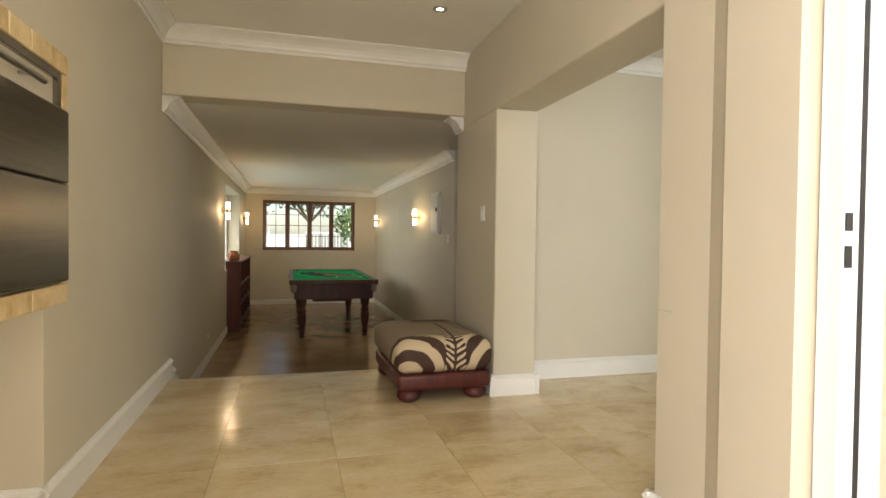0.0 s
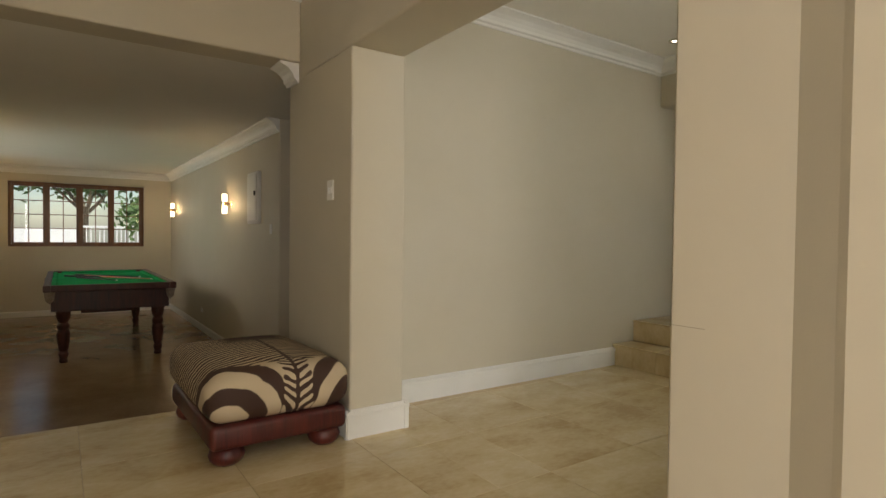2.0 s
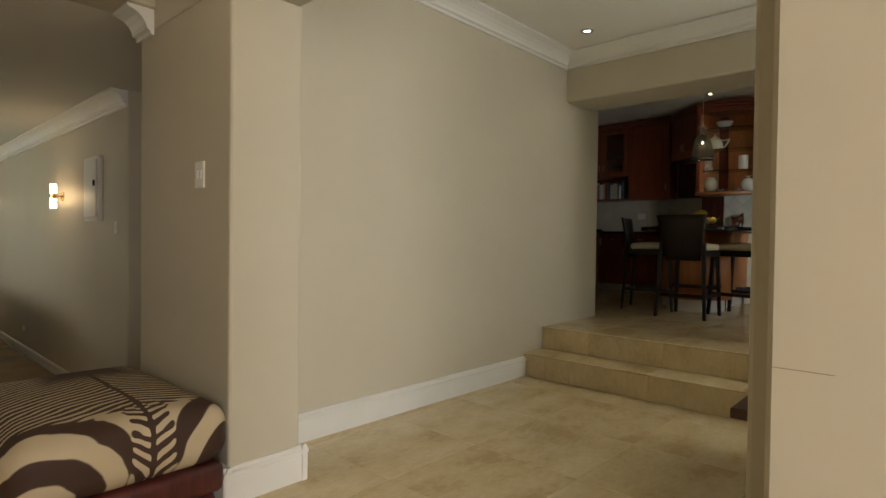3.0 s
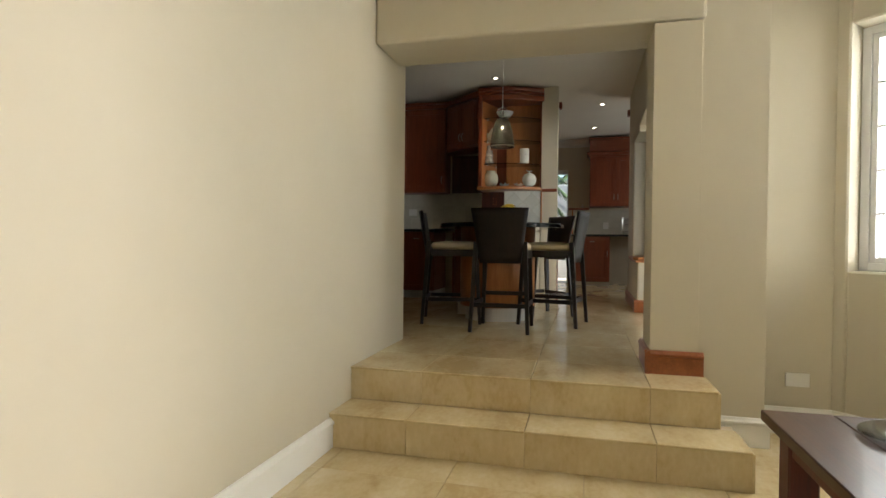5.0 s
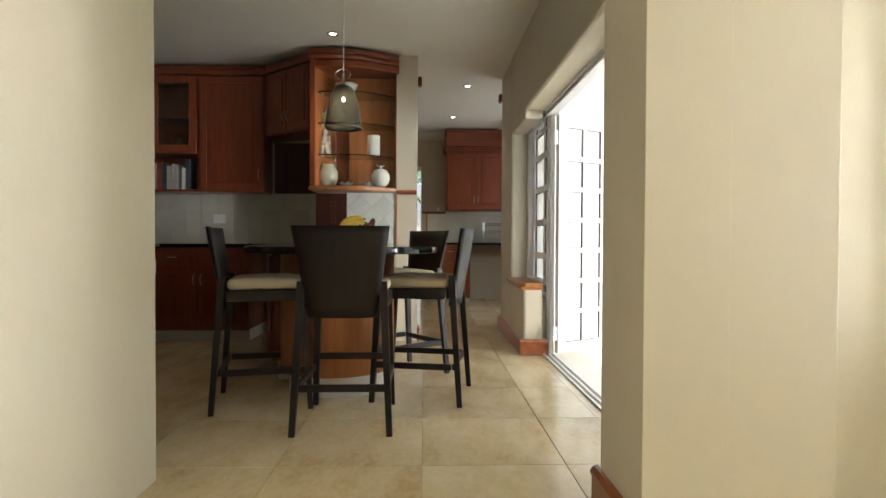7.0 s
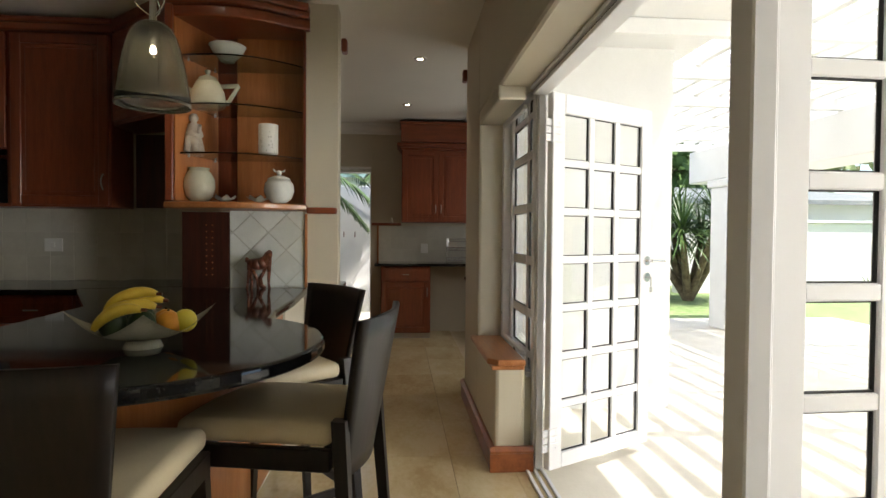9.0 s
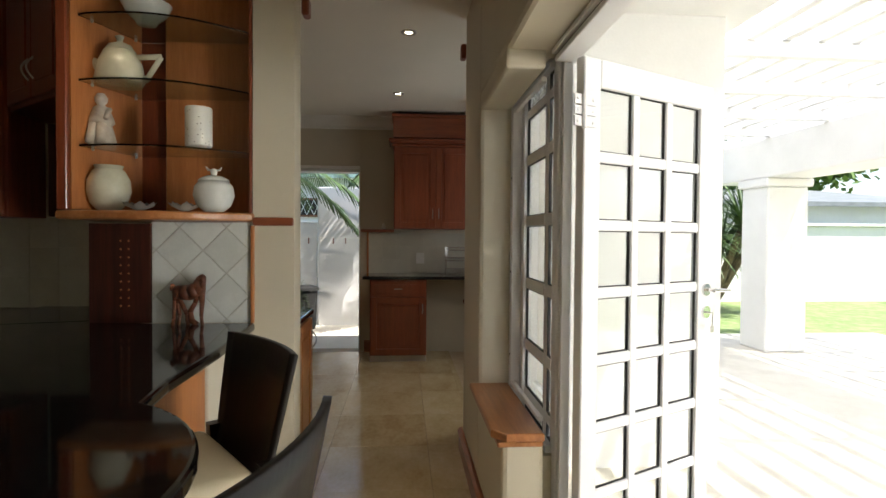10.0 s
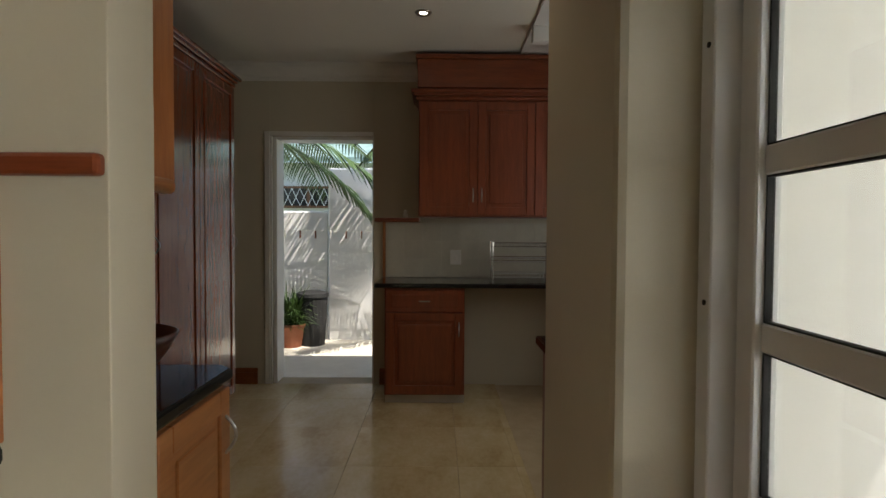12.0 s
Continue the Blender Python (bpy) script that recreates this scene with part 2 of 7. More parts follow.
def wall(name, *bs, bevel=0.012):
    bevel = bevel if len(bs) == 1 or bevel > 0.012 else 0.002
    return structure(name, boxes(*[(b[0], b[1], bevel, 2) for b in bs]), W, "smooth beige painted plaster wall")


# gap at y -2.7 to -1.1 is made up, for the hall fill lamp
wall("wall_west", ((WX - 0.3, 2.28, -0.6), (WX, 8.75, 3.1)), ((WX - 0.3, 11.2, -0.6), (WX, 13.0, 3.1)), ((WX - 0.3, 8.75, -0.6), (WX, 11.2, 0.62)), ((WX - 0.3, 8.75, 1.95), (WX, 11.2, 3.1)),
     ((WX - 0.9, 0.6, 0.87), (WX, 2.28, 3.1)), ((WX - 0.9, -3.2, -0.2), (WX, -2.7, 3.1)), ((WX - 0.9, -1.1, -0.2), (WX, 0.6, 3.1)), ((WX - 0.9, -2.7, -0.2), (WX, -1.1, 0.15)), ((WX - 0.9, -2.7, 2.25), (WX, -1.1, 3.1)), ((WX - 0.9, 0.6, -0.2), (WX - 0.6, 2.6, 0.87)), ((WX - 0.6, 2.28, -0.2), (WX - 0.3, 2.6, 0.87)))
wall("wall_snooker_end", ((WX, 12.71, -0.6), (-0.52, 13.0, 3.1)), ((1.52, 12.71, -0.6), (2.3, 13.0, 3.1)), ((-0.52, 12.71, -0.6), (1.52, 13.0, 0.85)), ((-0.52, 12.71, 1.97), (1.52, 13.0, 3.1)))
wall("wall_snooker_east", ((1.98, 6.2, -0.6), (2.28, 12.71, 3.1)))
wall("wall_alcove_east", ((2.7, 4.58, -0.6), (2.9, 6.2, 3.1)))
wall("wall_alcove_north", ((2.281, 6.0, -0.6), (2.699, 6.3, 3.1)))
wall("wall_alcove_south", ((1.86, 4.3, -0.6), (2.9, 4.5, 3.1)))
wall("wall_pier_north", ((1.52, 3.59, -0.6), (1.855, 4.58, 2.13)))
wall("wall_snooker_bulkhead", ((WX, 4.37, SNK_TOP), (1.52, 4.62, 3.0)))
wall("wall_opening_header", ((1.52, 1.68, 2.13), (1.855, 4.58, 3.0)))
wall("wall_pillar_return", ((1.80, 0.98, -0.2), (1.90, 1.755, 3.0)))
_bm = bmesh.new()
prism(_bm, [(1.799, 0.98), (1.43, 0.98), (1.43, 1.255), (1.44, 1.275), (1.466, 1.34), (1.476, 1.365), (1.476, 1.64), (1.486, 1.65), (1.799, 1.65)], -0.2, 3.0)
M["cracked_plaster"] = mottled("cracked_plaster", [(0.26, 0.22, 0.16), (0.34, 0.30, 0.22)], 0.9, 20, 90, 0.1)
structure("pillar_crack", boxes(((1.4745, 1.555, 0.893), (1.4763, 1.641, 0.8942))), M["cracked_plaster"], "hairline crack in the pillar plaster")
structure("wall_pillar_south", _bm, W, "smooth beige plastered pillar with a chamfered edge")
wall("wall_lounge_north", ((1.855, 3.984, -0.2), (5.45, 4.3, 3.1)))
wall("wall_kitchen_pilaster", ((4.83, 2.08, 0.2), (5.2, 2.33, 2.318)), ((4.86, 1.74, -0.2), (5.2, 2.085, 3.1)))
wall("wall_lounge_east", ((5.15, 1.31, -0.2), (5.4, 1.74, 3.1)))
wall("wall_kitchen_lintel", ((5.2, 1.88, 2.35), (8.42, 2.15, 3.1)), bevel=0.02)
wall("wall_kitchen_south", ((8.42, 1.88, 0.2), (9.08, 2.148, 3.1)), bevel=0.02)
wall("wall_kitchen_corner", ((5.2, 1.88, 0.2), (5.41, 2.15, 2.35)), bevel=0.02)
wall("wall_low_sill", ((7.74, 1.992, 0.2), (8.42, 2.15, 0.92)), bevel=0.02)
wall("wall_low_sill_back", ((7.815, 1.89, 0.2), (8.42, 1.99, 0.828)), bevel=0.002)
wall("wall_side_lintel", ((7.742, 2.0, 2.281), (8.418, 2.148, 2.36)))
for _n, _b in (("wall_outside_east", ((8.86, 0.66, 0.33), (8.899, 1.88, 3.1))), ("wall_outside_south", ((8.9, 0.655, 0.33), (9.6, 0.699, 3.1))), ("wall_outside_corner", ((10.8, 0.655, 0.33), (13.0, 0.699, 3.1))), ("wall_outside_kitchen", ((5.2, 1.84, 2.36), (8.86, 1.879, 3.1)))):
    structure(_n, boxes(_b), M["outdoor_white"], "white rendered outer wall")
wall("wall_kitchen_end", ((11.97, 0.8, 0.2), (12.2, 3.0, 3.1)), ((11.97, 3.845, 0.2), (12.2, 5.8, 3.1)), ((11.97, 3.0, 2.40), (12.2, 3.845, 3.1)))
wall("wall_kitchen_north", ((5.2, 6.5, 0.2), (9.2, 6.7, 3.1)), ((5.2, 4.3, 0.2), (5.45, 6.5, 3.1)), ((8.98, 3.9, 0.2), (9.15, 6.5, 3.1)), ((9.15, 4.6, 0.2), (12.0, 4.75, 3.1)))
# opening from x 9.6 to 10.8 is invented and unseen, to admit light
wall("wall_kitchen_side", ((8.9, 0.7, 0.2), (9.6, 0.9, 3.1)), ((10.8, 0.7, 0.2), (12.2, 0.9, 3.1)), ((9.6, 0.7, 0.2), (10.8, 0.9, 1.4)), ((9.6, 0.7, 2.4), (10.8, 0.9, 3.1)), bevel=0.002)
wall("wall_kitchen_side_end", ((8.9, 0.9, 0.2), (9.08, 1.92, 3.1)))
wall("wall_nib", ((8.35, 3.02, 0.3), (8.50, 3.21, 3.0)), ((8.36, 3.21, 0.3), (8.50, 3.66, 1.70)))
wall("wall_hall_south", ((-1.8, -3.4, -0.2), (1.9, -3.2, 3.1)), ((1.43, -3.2, -0.2), (1.82, -0.9, 3.1)), ((1.43, -0.9, 2.25), (1.82, 0.98, 3.0)))
wall("wall_lounge_south", ((1.82, -3.2, -0.2), (1.96, 0.98, 3.1)), ((1.9, -3.2, -0.2), (5.2, -3.0, 3.1)))


wall("wall_kitchen_header", ((4.83, 2.06, 2.328), (5.30, 3.985, 3.1)), bevel=0.02)

# bay wall at 45 degrees with its window opening
BAY = pose(5.15, 1.31, 0, 0, 0, -135)  # local x runs along the wall, local -y... the room lies at +y


def bay_wall():
    bm = bmesh.new()
    for lo, hi in (((-0.02, -0.25, -0.2), (0.06, 0.0, 3.1)), ((0.06, -0.25, -0.2), (1.36, 0, 0.95)), ((0.06, -0.25, 2.33), (1.36, 0, 3.1)), ((1.36, -0.25, -0.2), (2.6, 0, 3.1))):
        box(bm, lo, hi, 0.01, BAY @ Matrix.Diagonal((1, -1, 1, 1)))
    bmesh.ops.recalc_face_normals(bm, faces=bm.faces)
    structure("wall_bay", bm, W, "beige plaster bay wall")


bay_wall()
wall("wall_bay_return", ((3.1, -3.0, -0.2), (3.35, -0.58, 3.1)))


def slab(name, x0, y0, x1, y1, z0, z1, mat, label):
    return structure(name, boxes(((x0, y0, z0), (x1, y1, z1))), mat, label)


slab("ceiling_hall", -1.8, -3.3, 1.7, 4.5, HALL_TOP, HALL_TOP + 0.15, M["ceiling"], "white painted hall ceiling")
slab("ceiling_snooker", WX - 0.2, 4.37 + 0.24, 2.8, 12.9, SNK_TOP, SNK_TOP + 0.15, M["ceiling"], "white painted low ceiling")
slab("ceiling_lounge", 1.7, -3.1, 4.9, 4.2, HALL_TOP, HALL_TOP + 0.15, M["ceiling"], "white painted lounge ceiling")
slab("ceiling_lounge_bay", 4.9, -3.1, 5.3, 2.0, HALL_TOP, HALL_TOP + 0.15, M["ceiling"], "white painted bay ceiling")
slab("ceiling_kitchen", 5.12, 0.8, 12.1, 6.6, KIT_TOP, KIT_TOP + 0.15, M["ceiling"], "white painted kitchen ceiling")
floor_hall = slab("floor_hall", -1.8, -3.3, 4.3, 4.6, -0.2, -0.008, M["grout"], "pale travertine tiled hall floor")
slab("floor_snooker", WX - 0.2, 4.6, 2.8, 12.9, -0.6, SNK_Z, M["snooker_floor"], "brown polished tile floor")
slab("step_snooker", WX, 4.6, 1.52, 4.9, -0.36, -0.18, M["snooker_floor"], "brown tiled step down")
floor_kitchen = slab("floor_kitchen", 4.9, 1.9, 12.2, 6.6, 0.1, KIT_Z - 0.008, M["grout"], "pale travertine tiled kitchen floor")
slab("floor_kitchen_side", 9.0, 0.8, 12.2, 1.9, 0.1, KIT_Z - 0.008, M["grout"], "pale travertine tiled floor")
floor_lounge = slab("floor_lounge", 4.3, -3.1, 5.3, 2.03, -0.2, -0.008, M["grout"], "pale travertine tiled lounge floor")
step_lower = slab("step_lower", 4.232, 1.965, 4.6, 3.984, 0.0, 0.173, M["grout"], "travertine clad lower step")
step_upper = slab("step_upper", 4.512, 2.045, 4.95, 3.984, 0.0, KIT_Z - 0.012, M["grout"], "travertine clad upper step")

# cornices
CORNICE = [(0, 0), (0.125, 0), (0.125, -0.012), (0.112, -0.018), (0.10, -0.022), (0.075, -0.034), (0.052, -0.056), (0.038, -0.08), (0.034, -0.10), (0.018, -0.108), (0.014, -0.125), (0, -0.125)]


def cornice(name, *runs):
    bm = bmesh.new()
    for a, b, out in runs:
        sweep(bm, CORNICE, a, b, out)
    structure(name, bm, M["white"], "white moulded plaster cornice")


zt = HALL_TOP - 0.001
cornice("cornice_hall", ((WX, 4.37, zt), (1.52, 4.37, zt), (0, -1, 0)), ((WX, -3.2, zt), (WX, 4.37, zt), (1, 0, 0)))
cornice("cornice_lounge", ((1.855, 3.984, zt), (4.83, 3.984, zt), (0, -1, 0)), ((4.83, 2.06, zt), (4.83, 3.984, zt), (-1, 0, 0)))
zs = SNK_TOP - 0.001
cornice("cornice_snooker", ((WX, 4.40, zs), (WX, 12.71, zs), (1, 0, 0)), ((WX, 12.71, zs), (1.98, 12.71, zs), (0, -1, 0)), ((1.98, 6.2, zs), (1.98, 12.71, zs), (-1, 0, 0)), ((1.52, 4.40, zs), (1.52, 4.60, zs), (-1, 0, 0)))
zk = KIT_TOP - 0.001
cornice("cornice_kitchen", ((11.97, 0.9, zk), (11.97, 4.6, zk), (-1, 0, 0)))

# skirtings
SKIRT = [(0, 0), (0.022, 0), (0.022, 0.12), (0.03, 0.125), (0.03, 0.136), (0.02, 0.143), (0.012, 0.155), (0, 0.155)]
SKIRT_LOW = [(0, 0), (0.014, 0), (0.014, 0.085), (0.006, 0.10), (0, 0.10)]
SKIRT_WOOD = [(0, 0), (0.022, 0), (0.022, 0.095), (0.028, 0.10), (0.028, 0.112), (0.014, 0.128), (0, 0.13)]


def skirting(name, mat, section, label, *runs):
    bm = bmesh.new()
    for a, b, out in runs:
        sweep(bm, section, a, b, out)
    structure(name, bm, mat, label)


WL = "white moulded skirting board"
skirting("skirting_hall", M["white"], SKIRT, WL, ((WX, 2.25, 0), (WX, 4.70, 0), (1, 0, 0)), ((WX - 0.6, 2.28, 0), (WX + 0.02, 2.28, 0), (0, -1, 0)), ((1.49, 3.59, 0), (1.885, 3.59, 0), (0, -1, 0)), ((1.52, 3.562, 0), (1.52, 4.58, 0), (-1, 0, 0)),
         ((1.855, 3.562, 0), (1.855, 3.984, 0), (1, 0, 0)), ((WX, 4.70, -0.10), (WX, 4.82, -0.10), (1, 0, 0)), ((WX, 4.82, -0.2), (WX, 4.94, -0.2), (1, 0, 0)),
         ((1.476, 1.36, 0), (1.476, 1.68, 0), (-1, 0, 0)), ((1.45, 1.65, 0), (1.82, 1.65, 0), (0, 1, 0)), ((1.43, 0.98, 0), (1.43, 1.26, 0), (-1, 0, 0)))
skirting("skirting_lounge", M["white"], SKIRT, WL, ((1.87, 3.984, 0), (4.236, 3.984, 0), (0, -1, 0)), ((4.86, 1.72, 0), (4.86, 2.045, 0), (-1, 0, 0)), ((4.84, 1.74, 0), (5.17, 1.74, 0), (0, -1, 0)), ((5.15, 1.30, 0), (5.15, 1.74, 0), (-1, 0, 0)))
bm = bmesh.new()
sweep(bm, SKIRT, BAY @ Vector((0, 0, 0)), BAY @ Vector((2.5, 0, 0)), BAY.to_3x3() @ Vector((0, 1, 0)) * -1)
structure("skirting_bay", bm, M["white"], WL)
skirting("skirting_snooker", M["white"], SKIRT_LOW, "low white skirting board", ((WX, 4.94, SNK_Z), (WX, 12.71, SNK_Z), (1, 0, 0)), ((WX, 12.71, SNK_Z), (1.98, 12.71, SNK_Z), (0, -1, 0)), ((1.98, 6.2, SNK_Z), (1.98, 12.71, SNK_Z), (-1, 0, 0)))
M["skirting_wood"] = wood("red_brown_skirting_wood", (0.20, 0.055, 0.015), (0.31, 0.095, 0.028), 0.32, axis=0)
skirting("skirting_kitchen", M["skirting_wood"], SKIRT_WOOD, "honey brown wooden skirting", ((4.83, 2.055, KIT_Z), (4.83, 2.358, KIT_Z), (-1, 0, 0)), ((4.80, 2.33, KIT_Z), (5.23, 2.33, KIT_Z), (0, 1, 0)),
         ((7.74, 2.15, KIT_Z), (9.1, 2.15, KIT_Z), (0, 1, 0)), ((7.74, 1.95, KIT_Z), (7.74, 2.178, KIT_Z), (-1, 0, 0)), ((5.41, 1.9, KIT_Z), (5.41, 2.18, KIT_Z), (1, 0, 0)), ((5.2, 2.15, KIT_Z), (5.43, 2.15, KIT_Z), (0, 1, 0)),
         ((11.97, 3.95, KIT_Z), (11.97, 4.6, KIT_Z), (-1, 0, 0)), ((11.97, 2.88, KIT_Z), (11.97, 2.95, KIT_Z), (-1, 0, 0)), ((8.35, 3.02, KIT_Z), (8.50, 3.02, KIT_Z), (0, -1, 0)))

# ---- doors and windows ----


def glazed_leaf(name, width, height, cols, rows, label, category="door"):
    """A white leaf of small panes. Local x from its hinge, z up, thickness in y."""
    o = thing(name, (0, 0, 0), label, category)
    st, tr, br, bar, t = 0.085, 0.10, 0.078, 0.04, 0.042
    part("frame", boxes(((0, -t / 2, 0), (st, t / 2, height), 0.004), ((width - st, -t / 2, 0), (width, t / 2, height), 0.004), ((st, -t / 2, 0), (width - st, t / 2, br), 0.004), ((st, -t / 2, height - tr), (width - st, t / 2, height), 0.004)), M["aluminium"], o)
    pw, ph = (width - 2 * st) / cols, (height - tr - br) / rows
    for i in range(1, cols):
        part("glazing_bar", boxes(((st + i * pw - bar / 2, -0.017, br), (st + i * pw + bar / 2, 0.017, height - tr), 0.004)), M["aluminium"], o)
    for j in range(1, rows):
        part("glazing_bar", boxes(((st, -0.015, br + j * ph - bar / 2), (width - st, 0.015, br + j * ph + bar / 2), 0.004)), M["aluminium"], o)
    seal = bmesh.new()
    for i in range(cols):
        for j in range(rows):
            x0, x1 = st + i * pw + (bar / 2 if i else 0), st + (i + 1) * pw - (bar / 2 if i < cols - 1 else 0)
            z0, z1 = br + j * ph + (bar / 2 if j else 0), br + (j + 1) * ph - (bar / 2 if j < rows - 1 else 0)
            pane = part("pane", boxes(((x0 + 0.001, -0.003, z0 + 0.001), (x1 - 0.001, 0.003, z1 - 0.001))), M["glass"], o)
            pane.visible_shadow = False
            for lo, hi in (((x0, -0.006, z0), (x0 + 0.004, 0.006, z1)), ((x1 - 0.004, -0.006, z0), (x1, 0.006, z1)), ((x0, -0.006, z0), (x1, 0.006, z0 + 0.004)), ((x0, -0.006, z1 - 0.004), (x1, 0.006, z1))):
                box(seal, lo, hi)
    part("rubber_seal", seal, M["rubber"], o, "black rubber seal")
    return o


def patio_doors():
    head = 2.33 - KIT_Z
    fr = thing("patio_door_frame", (0, 0, 0), "white powder coated aluminium door frame in the kitchen wall", "door frame")
    part("post", boxes(((7.735, 1.90, KIT_Z), (7.758, 1.938, 2.345), 0.003)), M["aluminium"], fr)
    part("post", boxes(((7.764, 1.90, KIT_Z), (7.810, 1.947, 2.345), 0.004)), M["aluminium"], fr)
    part("seal", boxes(((7.759, 1.905, KIT_Z), (7.763, 1.932, 2.34))), M["rubber"], fr, "black seal strip")
    part("post", boxes(((5.905, 1.955, KIT_Z), (5.95, 2.006, 2.345), 0.004), ((5.9501, 1.945, KIT_Z), (6.0, 1.98, 2.345), 0.003), ((6.0001, 1.885, KIT_Z), (6.06, 1.955, 2.30), 0.003)), M["aluminium"], fr)
    part("post", boxes(((5.411, 1.90, KIT_Z), (5.45, 1.985, 2.31), 0.004)), M["aluminium"], fr)
    part("head", boxes(((5.411, 1.90, 2.331), (7.734, 1.985, 2.349), 0.003)), M["aluminium"], fr)
    part("head", boxes(((5.411, 1.90, 2.305), (7.734, 1.972, 2.326), 0.003)), M["aluminium"], fr)
    part("seal", boxes(((5.411, 1.905, 2.327), (7.734, 1.968, 2.330))), M["rubber"], fr, "black seal strip")
    part("track", boxes(((5.45, 1.895, KIT_Z), (7.734, 1.91, KIT_Z + 0.012)), ((5.45, 1.935, KIT_Z), (7.734, 1.95, KIT_Z + 0.012)), ((5.45, 1.975, KIT_Z), (7.734, 1.99, KIT_Z + 0.012))), M["aluminium"], fr)
    a = glazed_leaf("patio_door_leaf", 0.775, head - 0.055, 3, 7, "open white door leaf with twenty-one small panes")
    for z in (0.16, head - 0.25):
        h = bmesh.new()
        cyl(h, (-0.012, -0.032, z - 0.06), (-0.012, -0.032, z + 0.06), 0.009, n=12)
        for za, zb in ((z - 0.055, z - 0.02), (z - 0.015, z + 0.015), (z + 0.02, z + 0.055)):
            box(h, (-0.055, -0.029, za), (0.05, -0.0215, zb), 0.001)
        for hx in (-0.04, 0.035):
            for hz in (-0.04, 0.0, 0.04):
                cyl(h, (hx, -0.0292, z + hz), (hx, -0.032, z + hz), 0.005, n=8)
        part("hinge", h, M["aluminium"], a)
    h = bmesh.new()
    cyl(h, (0.740, -0.021, 1.05), (0.740, -0.030, 1.05), 0.026, n=20)
    cyl(h, (0.740, -0.03, 1.05), (0.740, -0.065, 1.05), 0.009, n=12)
    cyl(h, (0.735, -0.062, 1.05), (0.85, -0.062, 1.045), 0.009, 0.007, n=12)
    hd = part("door_handle", h, M["chrome"], a, "chrome lever handle")
    lk = bmesh.new()
    cyl(lk, (0.740, -0.021, 0.955), (0.740, -0.030, 0.955), 0.026, n=20)
    part("lock", lk, M["chrome"], a, "round chrome lock plate")
    k = bmesh.new()
    cyl(k, (0.740, -0.03, 0.955), (0.740, -0.055, 0.955), 0.004, n=8)
    box(k, (0.738, -0.057, 0.90), (0.742, -0.053, 0.957))
    box(k, (0.729, -0.057, 0.872), (0.751, -0.053, 0.901), 0.001)
    part("key", k, M["steel"], hd, "small steel key")
    a.matrix_world = pose(7.668, 1.897, KIT_Z + 0.03, 0, 0, -61.5)
    b = glazed_leaf("patio_door_leaf", 0.775, head - 0.055, 3, 7, "white glazed door leaf folded out beside the post")
    b.matrix_world = pose(6.09, 1.845, KIT_Z + 0.03, 0, 0, -88)
    w = thing("side_window", (0, 0, 0), "white framed narrow window above a wooden sill", "window")
    x0, x1, z0, z1, y = 7.812, 8.418, 0.83, 2.348, 1.93
    part("window_frame", boxes(((x1 - 0.048, y - 0.03, z0), (x1, 1.998, z1), 0.003), ((x0, y - 0.03, z0), (x0 + 0.02, y + 0.012, z1), 0.003),
                               ((x0 + 0.02, y - 0.03, z0), (x1 - 0.048, y + 0.035, z0 + 0.03), 0.003), ((x0 + 0.02, y - 0.03, z1 - 0.03), (x1 - 0.048, y + 0.035, z1), 0.003)), M["aluminium"], w)
    part("frame_lip", boxes(((x0 + 0.02, 1.975, 0.955), (x1 - 0.05, 1.996, 0.975), 0.003), ((x0 + 0.02, 1.975, 2.258), (x1 - 0.05, 1.996, 2.279), 0.003)), M["aluminium"], w)
    cols = ((7.858, 7.925), (7.978, 8.312))
    part("sash_stile", boxes(((8.313, y - 0.022, z0 + 0.031), (8.366, y + 0.024, z1 - 0.031), 0.003), ((7.834, y - 0.022, z0 + 0.031), (7.857, y + 0.010, z1 - 0.031), 0.003)), M["aluminium"], w)
    part("mullion", boxes(((7.926, y - 0.022, z0 + 0.031), (7.950, y + 0.008, z1 - 0.031), 0.002), ((7.953, y - 0.022, z0 + 0.031), (7.977, y + 0.008, z1 - 0.031), 0.002)), M["aluminium"], w)
    bars = ((0.922, 0.962), (1.142, 1.190), (1.428, 1.476), (1.716, 1.764), (2.000, 2.045), (2.215, 2.250))
    for za, zb in bars:
        part("glazing_bar", boxes(*[((xa, y - 0.02, za), (xb, y + 0.012, zb), 0.003) for xa, xb in cols]), M["aluminium"], w)
    edges = [z0 + 0.032] + [z for pair in bars for z in pair] + [z1 - 0.032]
    sl = bmesh.new()
    for za, zb in zip(edges[0::2], edges[1::2]):
        for xa, xb in cols:
            p = part("pane", boxes(((xa + 0.001, y - 0.003, za + 0.001), (xb - 0.001, y + 0.003, zb - 0.001))), M["glass"], w)
            p.visible_shadow = False
            for lo, hi in (((xa, y - 0.008, za), (xa + 0.004, y + 0.008, zb)), ((xb - 0.004, y - 0.008, za), (xb, y + 0.008, zb)), ((xa, y - 0.008, za), (xb, y + 0.008, za + 0.003)), ((xa, y - 0.008, zb - 0.003), (xb, y + 0.008, zb))):
                box(sl, lo, hi)
    part("rubber_seal", sl, M["rubber"], w, "black rubber seal")
    g = bmesh.new()
    for za, zb in ((edges[0], edges[1]), (edges[-2], edges[-1])):
        for k in range(6):
            xa = 7.975 + 0.056 * k
            cyl(g, (xa, y - 0.016, za), (xa + 0.05, y - 0.016, zb), 0.005, n=6)
            if k % 2:
                cyl(g, (xa + 0.05, y - 0.016, za), (xa, y - 0.016, zb), 0.005, n=6)
